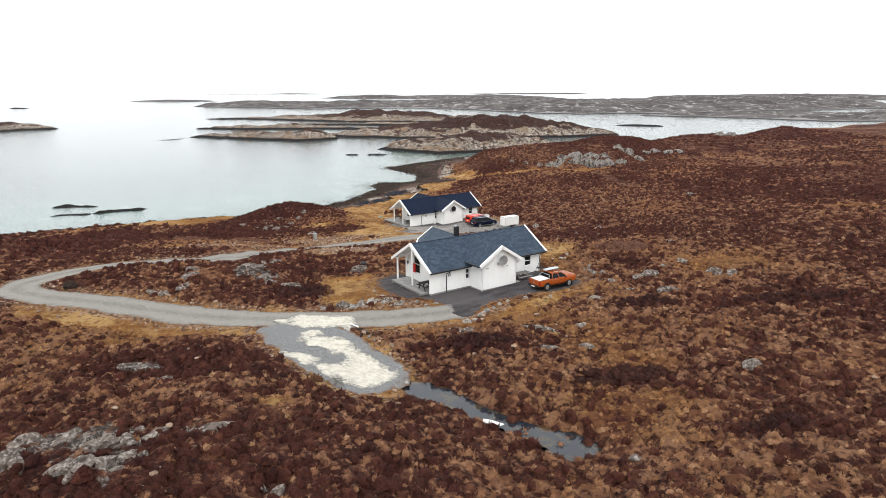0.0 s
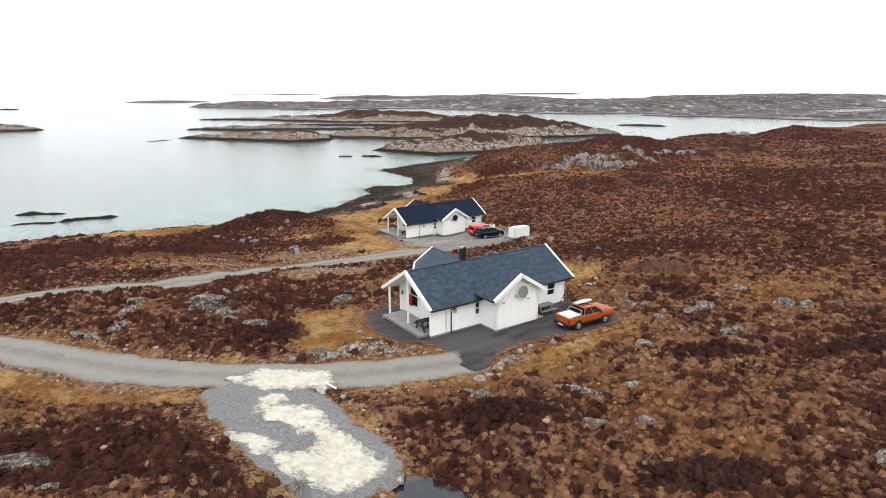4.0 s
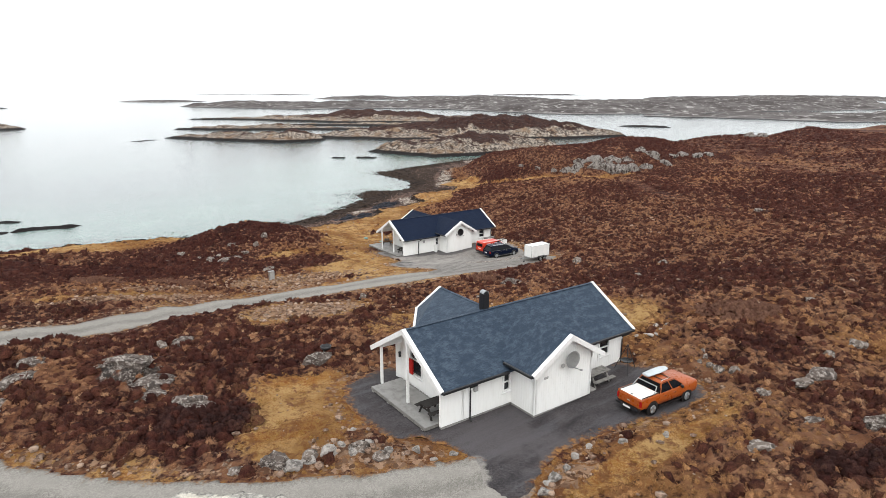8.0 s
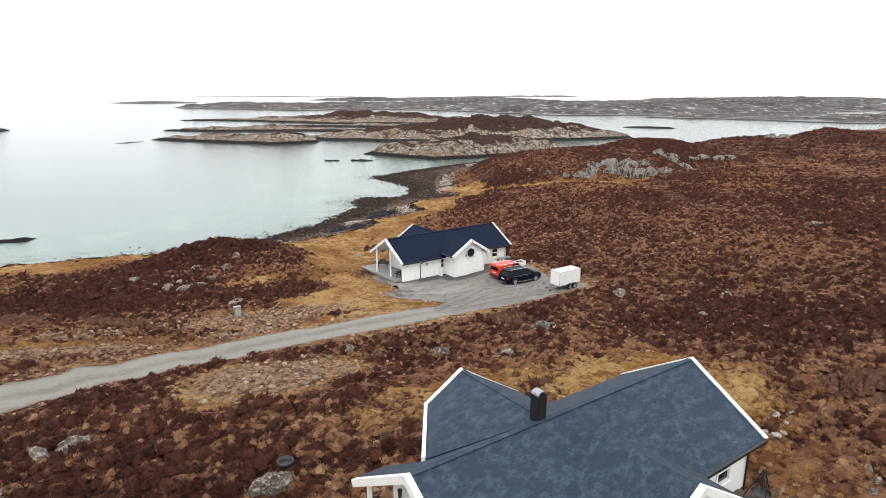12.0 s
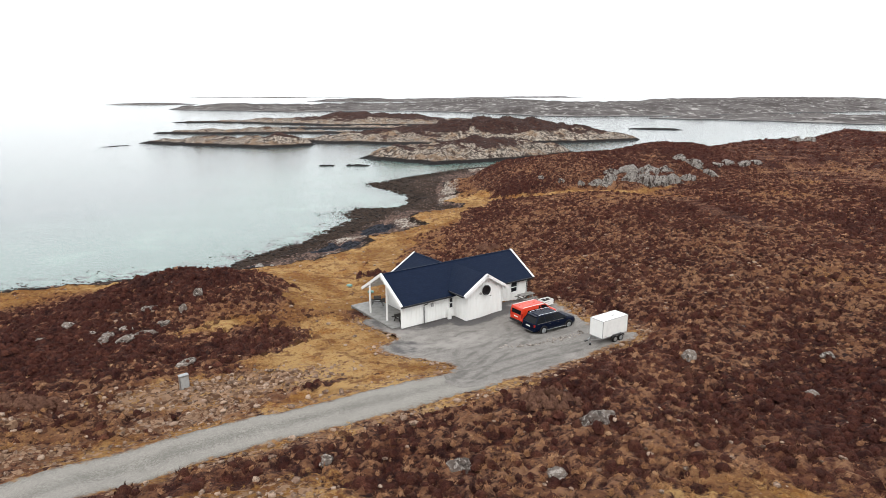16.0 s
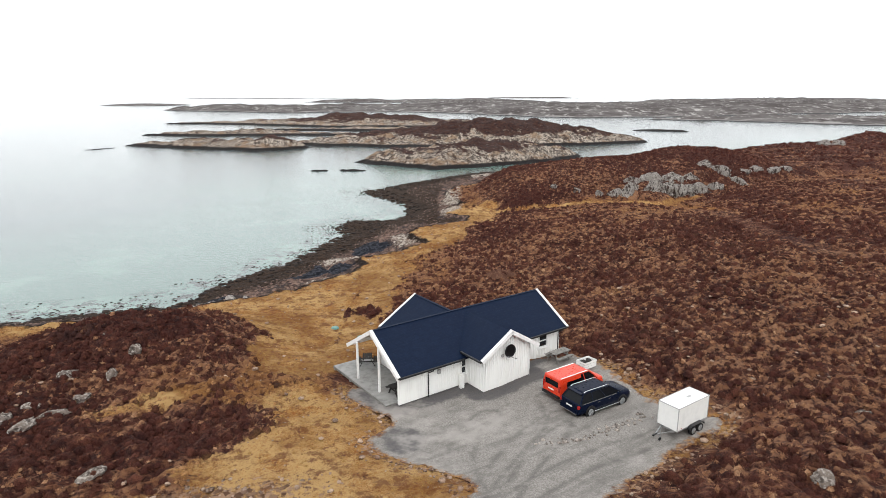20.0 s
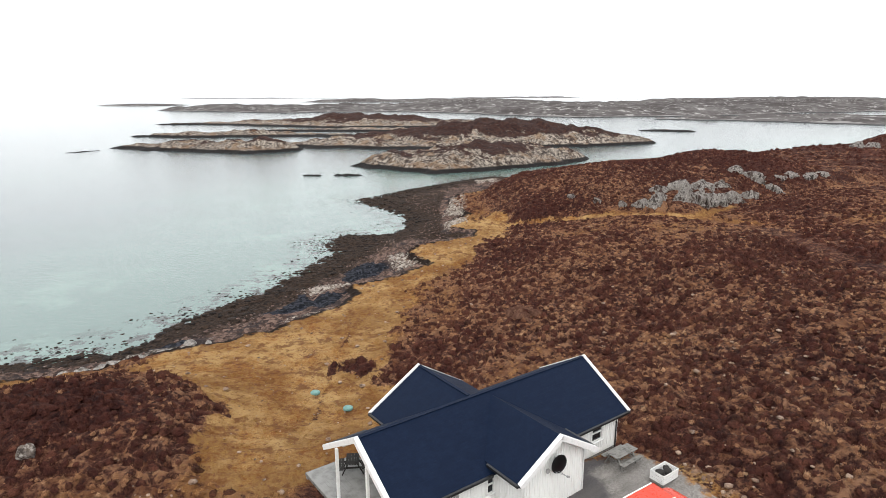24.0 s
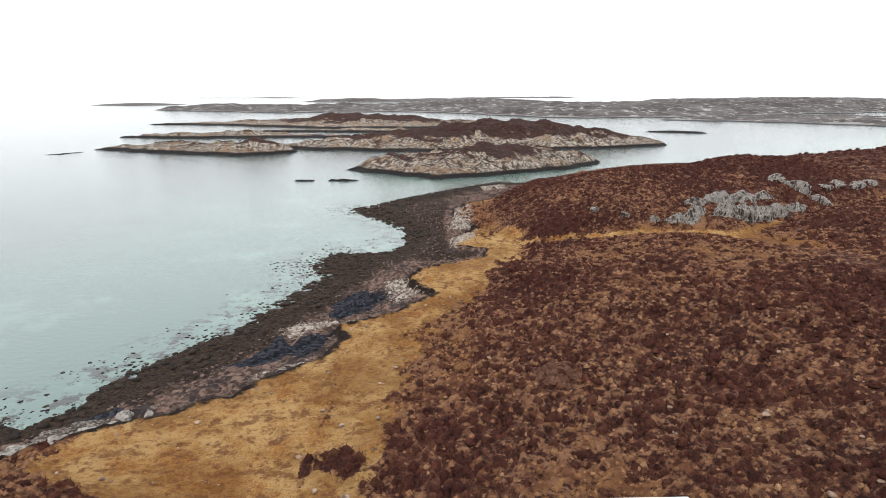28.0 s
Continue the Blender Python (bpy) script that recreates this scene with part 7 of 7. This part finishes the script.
for n, (bx, by, wide) in enumerate([(5.9, 50.6, 0.35), (6.6, 51.5, 0.4), (7.3, 52.2, 0.3), (7.9, 53.0, 0.3), (4.7, 48.9, 0.45), (5.4, 49.6, 0.3), (8.8, 53.7, 0.25), (6.2, 51.2, 0.25), (0.4, 53.9, 0.3), (-4.6, 53.4, 0.5), (-5.3, 53.0, 0.6), (-1.9, 54.6, 0.35), (-3.2, 54.6, 0.3), (1.2, 53.2, 0.22), (-2.8, 56.0, 0.2), (-3.8, 53.9, 0.55), (-2.6, 53.9, 0.4), (-0.9, 54.0, 0.3), (10.4, 53.6, 0.25), (2.2, 53.6, 0.25), (12.8, 54.2, 0.25)]):
    boulder(bx, by, wide, 0.75 * wide, 0.7 * wide, 40 * n, 170 + n, SHORE_ROCK, "pale broken stone at the edge of the yard", 0.0, 3, 0.15)
r = random.Random(31)
for n in range(36):
    u = n / 35
    boulder(-28.6 + 8.4 * u + r.uniform(-0.9, 0.9), 134.6 + 5.6 * u + r.uniform(-0.8, 0.8), r.uniform(0.3, 0.85), r.uniform(0.3, 0.6), r.uniform(0.25, 0.5), r.uniform(0, 180), 130 + n, SHORE_ROCK, "angular pale grey rock above the beach", -0.02, 3, 0.15)

# crag at the start: broken lichen-grey ledges standing out of the heather
r = random.Random(77)
for n in range(46):
    u = r.random()
    if n < 28:
        bx, by = -19.6 + 5.6 * r.random() + 1.6 * u, 24.0 + 6.6 * u
    elif n < 36:
        bx, by = -10.6 + r.uniform(-1.0, 1.0), 28.9 + r.uniform(-0.6, 0.6)
    elif n < 42:
        bx, by = -12.8 + r.uniform(-1.0, 1.0), 24.8 + r.uniform(-1.6, 1.6)
    else:
        bx, by = -6.2 + r.uniform(-0.8, 0.8), 24.6 + r.uniform(-1.0, 1.0)
    boulder(bx, by, r.uniform(0.45, 1.15), r.uniform(0.25, 0.5), r.uniform(0.3, 0.6), r.uniform(35, 75), 400 + n, LICHEN_ROCK, "lichen-grey ledge breaking out of the heather", -0.25, 3, 0.30)

# ledges on the low hill beside the far cottage
for n, (bx, by, wide, deep, high) in enumerate([(-22.8, 107.6, 1.2, 0.6, 0.4), (-21.2, 111.6, 0.5, 0.4, 0.7), (-23.9, 105.8, 1.0, 0.5, 0.3), (-26.0, 106.4, 1.3, 0.5, 0.35), (-22.0, 109.0, 0.9, 0.5, 0.35), (-30.7, 109.9, 1.0, 0.5, 0.3), (-31.6, 107.2, 1.1, 0.5, 0.3), (-25.2, 108.6, 0.8, 0.4, 0.3), (-28.2, 108.0, 0.8, 0.4, 0.3), (-16.8, 99.4, 0.8, 0.4, 0.25)]):
    boulder(bx, by, wide, deep, high, 20 + 23 * n, 500 + n, LICHEN_ROCK, "lichen-grey ledge on the low heather hill", -0.1, 3, 0.30)
for n, (bx, by, wide) in enumerate([(16.4, 66.6, 0.2), (17.5, 67.6, 0.25), (17.5, 66.7, 0.2), (16.4, 65.8, 0.28), (18.3, 67.7, 0.2), (17.0, 66.7, 0.3), (16.9, 66.1, 0.2), (15.6, 66.0, 0.22)]):
    boulder(bx, by, wide, 0.7 * wide, 0.5 * wide, 50 * n, 520 + n, SHORE_ROCK, "small pale stone in the grass behind the cottage", 0.3, 2, 0.1)
for n, (bx, by, wide) in enumerate([(18.9, 63.3, 0.3), (18.0, 61.9, 0.25), (18.4, 61.2, 0.35), (18.7, 60.7, 0.4), (19.4, 60.4, 0.4), (18.6, 62.4, 0.25)]):
    boulder(bx, by, wide, 0.6 * wide, 0.8 * wide, 70 + 30 * n, 530 + n, LICHEN_ROCK, "grey stone heaped at the end of the yard", 0.1, 3, 0.2)
boulder(-34.2, 60.6, 0.6, 0.5, 0.8, 0, 540, WEED_STONE, "dark upright rock in the bend of the track", 0.1, 3, 0.2)

# outcrop on the rocky hill: broken slabs half sunk in the heather
for n, (bx, by, wide, deep, high, turn) in enumerate([
        (44.0, 187.4, 3.0, 1.7, 2.6, 20), (48.4, 187.4, 3.6, 1.9, 3.4, 16), (52.8, 189.8, 3.8, 2.1, 3.6, 26), (57.4, 192.4, 3.6, 1.9, 3.2, 24), (61.6, 194.4, 3.4, 1.8, 2.9, 26), (65.6, 196.8, 2.6, 1.5, 2.1, 20),
        (41.2, 187.2, 1.7, 1.1, 1.6, 0), (50.0, 192.0, 3.4, 1.8, 2.4, 14), (55.6, 195.2, 3.2, 1.7, 2.2, 28), (46.0, 191.0, 2.4, 1.4, 1.8, 10), (60.4, 198.0, 2.8, 1.5, 1.8, 20), (38.0, 187.6, 1.3, 0.9, 1.0, 30),
        (66.8, 205.0, 2.6, 1.1, 1.5, 135), (69.4, 202.6, 2.8, 1.1, 1.6, 140), (72.6, 200.6, 2.4, 1.1, 1.5, 150), (77.0, 206.0, 2.6, 1.2, 1.4, 20), (81.0, 208.0, 2.4, 1.2, 1.3, 20), (86.0, 209.6, 2.4, 1.2, 1.2, 20), (91.0, 213.0, 2.0, 1.2, 1.1, 0),
        (118.0, 238.0, 3.4, 1.8, 2.2, 30), (122.5, 239.0, 2.8, 1.8, 2.0, 10), (34.0, 189.4, 1.2, 0.9, 0.8, 40), (30.0, 192.4, 1.0, 0.8, 0.7, 0)]):
    boulder(bx, by, wide, deep, high, turn, 60 + n, HILL_ROCK, "weathered grey rock slab on the heather hillside", -0.34, 4, 0.28)


# dark low thickets
def shrub(x, y, wide, deep, high, seed, mat, label):
    rr = np.random.default_rng(seed)
    n = int(38 * wide * deep)
    a, q = rr.random(n) * 6.283, np.sqrt(rr.random(n))
    sx, sy = x + wide * q * np.cos(a), y + deep * q * np.sin(a)
    dome = np.sqrt(np.clip(1 - q * q, 0.02, 1))
    sz = sample(gz, sx, sy) + high * dome * 0.35 * rr.random(n)
    size = 0.22 + 0.2 * rr.random(n)
    rows = np.stack([sx, sy, sz, size, size * 0.9 + high * 0.25 * dome, rr.random(n) * 6.28, (rr.random(n) - 0.5) * 0.4, (rr.random(n) - 0.5) * 0.4], -1)
    ob = stuff_mesh("shrub", bushes, rows, mat, label, "shrub")
    ob["kind"] = "thing"
    del ob["kind"]
    return ob


THICKET = plant_material("dark_twigs", [(0.018, 0.010, 0.010), (0.040, 0.018, 0.016), (0.080, 0.034, 0.026)], 0.8)
BROWN_TWIGS = plant_material("brown_twigs", [(0.105, 0.050, 0.034), (0.150, 0.076, 0.052), (0.20, 0.105, 0.070)], 0.95)
for n, (sx, sy, wide, deep, high, mat) in enumerate([(-10.6, 57.2, 2.6, 1.6, 0.7, THICKET), (5.6, 44.8, 3.2, 1.1, 0.6, THICKET), (24.6, 69.6, 3.2, 1.8, 0.6, BROWN_TWIGS), (8.2, 88.6, 1.8, 1.3, 0.9, BROWN_TWIGS),
                                                     (14.6, 38.0, 3.4, 1.0, 0.6, THICKET), (20.6, 30.6, 2.2, 0.6, 0.5, THICKET), (20.4, 50.4, 2.6, 0.8, 0.6, THICKET), (33, 50.4, 6.0, 1.0, 0.6, THICKET), (11.3, 140.4, 1.8, 1.6, 0.5, BROWN_TWIGS), (-33.8, 93.4, 2.8, 1.5, 0.4, BROWN_TWIGS), (-25.0, 93.1, 2.6, 1.1, 0.4, BROWN_TWIGS),
                                                     (-26.5, 117.5, 1.6, 1.2, 0.3, THICKET)]):
    shrub(sx, sy, wide, deep, high, 300 + n, mat, "dark bare low thicket in the heather" if mat is THICKET else "pale brown leafless low thicket on the moor")

# white foam board afloat in the pool
fb = tagged(new("foam_board"), "white foam board lying in the bog pool", "board")
fb.matrix_world = pose(5.2, 34.95, 8.0, 4, 3, -20)
part("sheet", slab([(-0.72, -0.15, 0), (0.2, -0.24, 0.02), (0.78, -0.14, 0), (0.74, 0.08, 0), (-0.2, 0.2, 0.03), (-0.70, 0.18, 0)], (0, 0, -0.05)), WHITE_PANEL, fb)

# scrap timber at the end of the stone filling
r = random.Random(9)
for n in range(7):
    a = r.uniform(0, 180)
    bx, by = -4.9 + r.uniform(-0.6, 0.6), 38.4 + r.uniform(-0.4, 0.4)
    st = part("branch", tube([(-0.6, 0, 0), (0, 0.04, 0.03), (0.6, 0, 0.0)], 0.035, None, 6), GREY_WOOD, None, "", pose(bx, by, ground_at(bx, by) + 0.14 + 0.03 * n, 0, r.uniform(-8, 8), a))
    tagged(st, "dry grey branch dumped on crushed stone", "branch", "branches on the stone filling")

# drain under the filling: white pipe end and a dark stone heap
dp = tagged(new("drain_pipe"), "white plastic pipe end sticking out of crushed stone", "pipe")
dp.matrix_world = pose(-4.8, 48.4, ground_at(-4.8, 48.4) + 0.16, 0, 0, -50)
part("tube", tube([(-0.5, 0, 0.0), (0.6, 0, 0.06)], 0.06), WHITE_PANEL, dp)
part("socket", tube([(0.5, 0, 0.055), (0.64, 0, 0.062)], 0.075), WHITE_PANEL, dp)
for n, (bx, by, wide) in enumerate([(-4.2, 47.9, 0.4), (-3.8, 47.5, 0.45), (-4.0, 46.8, 0.4), (-3.4, 46.5, 0.4), (-3.5, 47.1, 0.35), (-3.0, 46.0, 0.35), (-3.1, 46.9, 0.3)]):
    boulder(bx, by, 0.6 * wide, 0.42 * wide, 0.4 * wide, 47 * n, 560 + n, LICHEN_ROCK if n % 2 else WEED_STONE, "dark wet stone heaped at the drain", 0.0, 3, 0.15)

# fire bowl on the boulder behind the near cottage
fp = tagged(new("fire_bowl"), "small black fire bowl on a boulder", "fire bowl")
fp.matrix_world = pose(-5.35, 65.1, ground_at(-5.35, 65.1) + 0.62)
part("bowl", loft([[(q * math.cos(a), q * math.sin(a), h) for a in (2 * math.pi * j / 18 for j in range(18))] for q, h in ((0.16, -0.3), (0.2, 0.0), (0.34, 0.12), (0.36, 0.26), (0.32, 0.26), (0.28, 0.14))]), BLACK_METAL, fp)
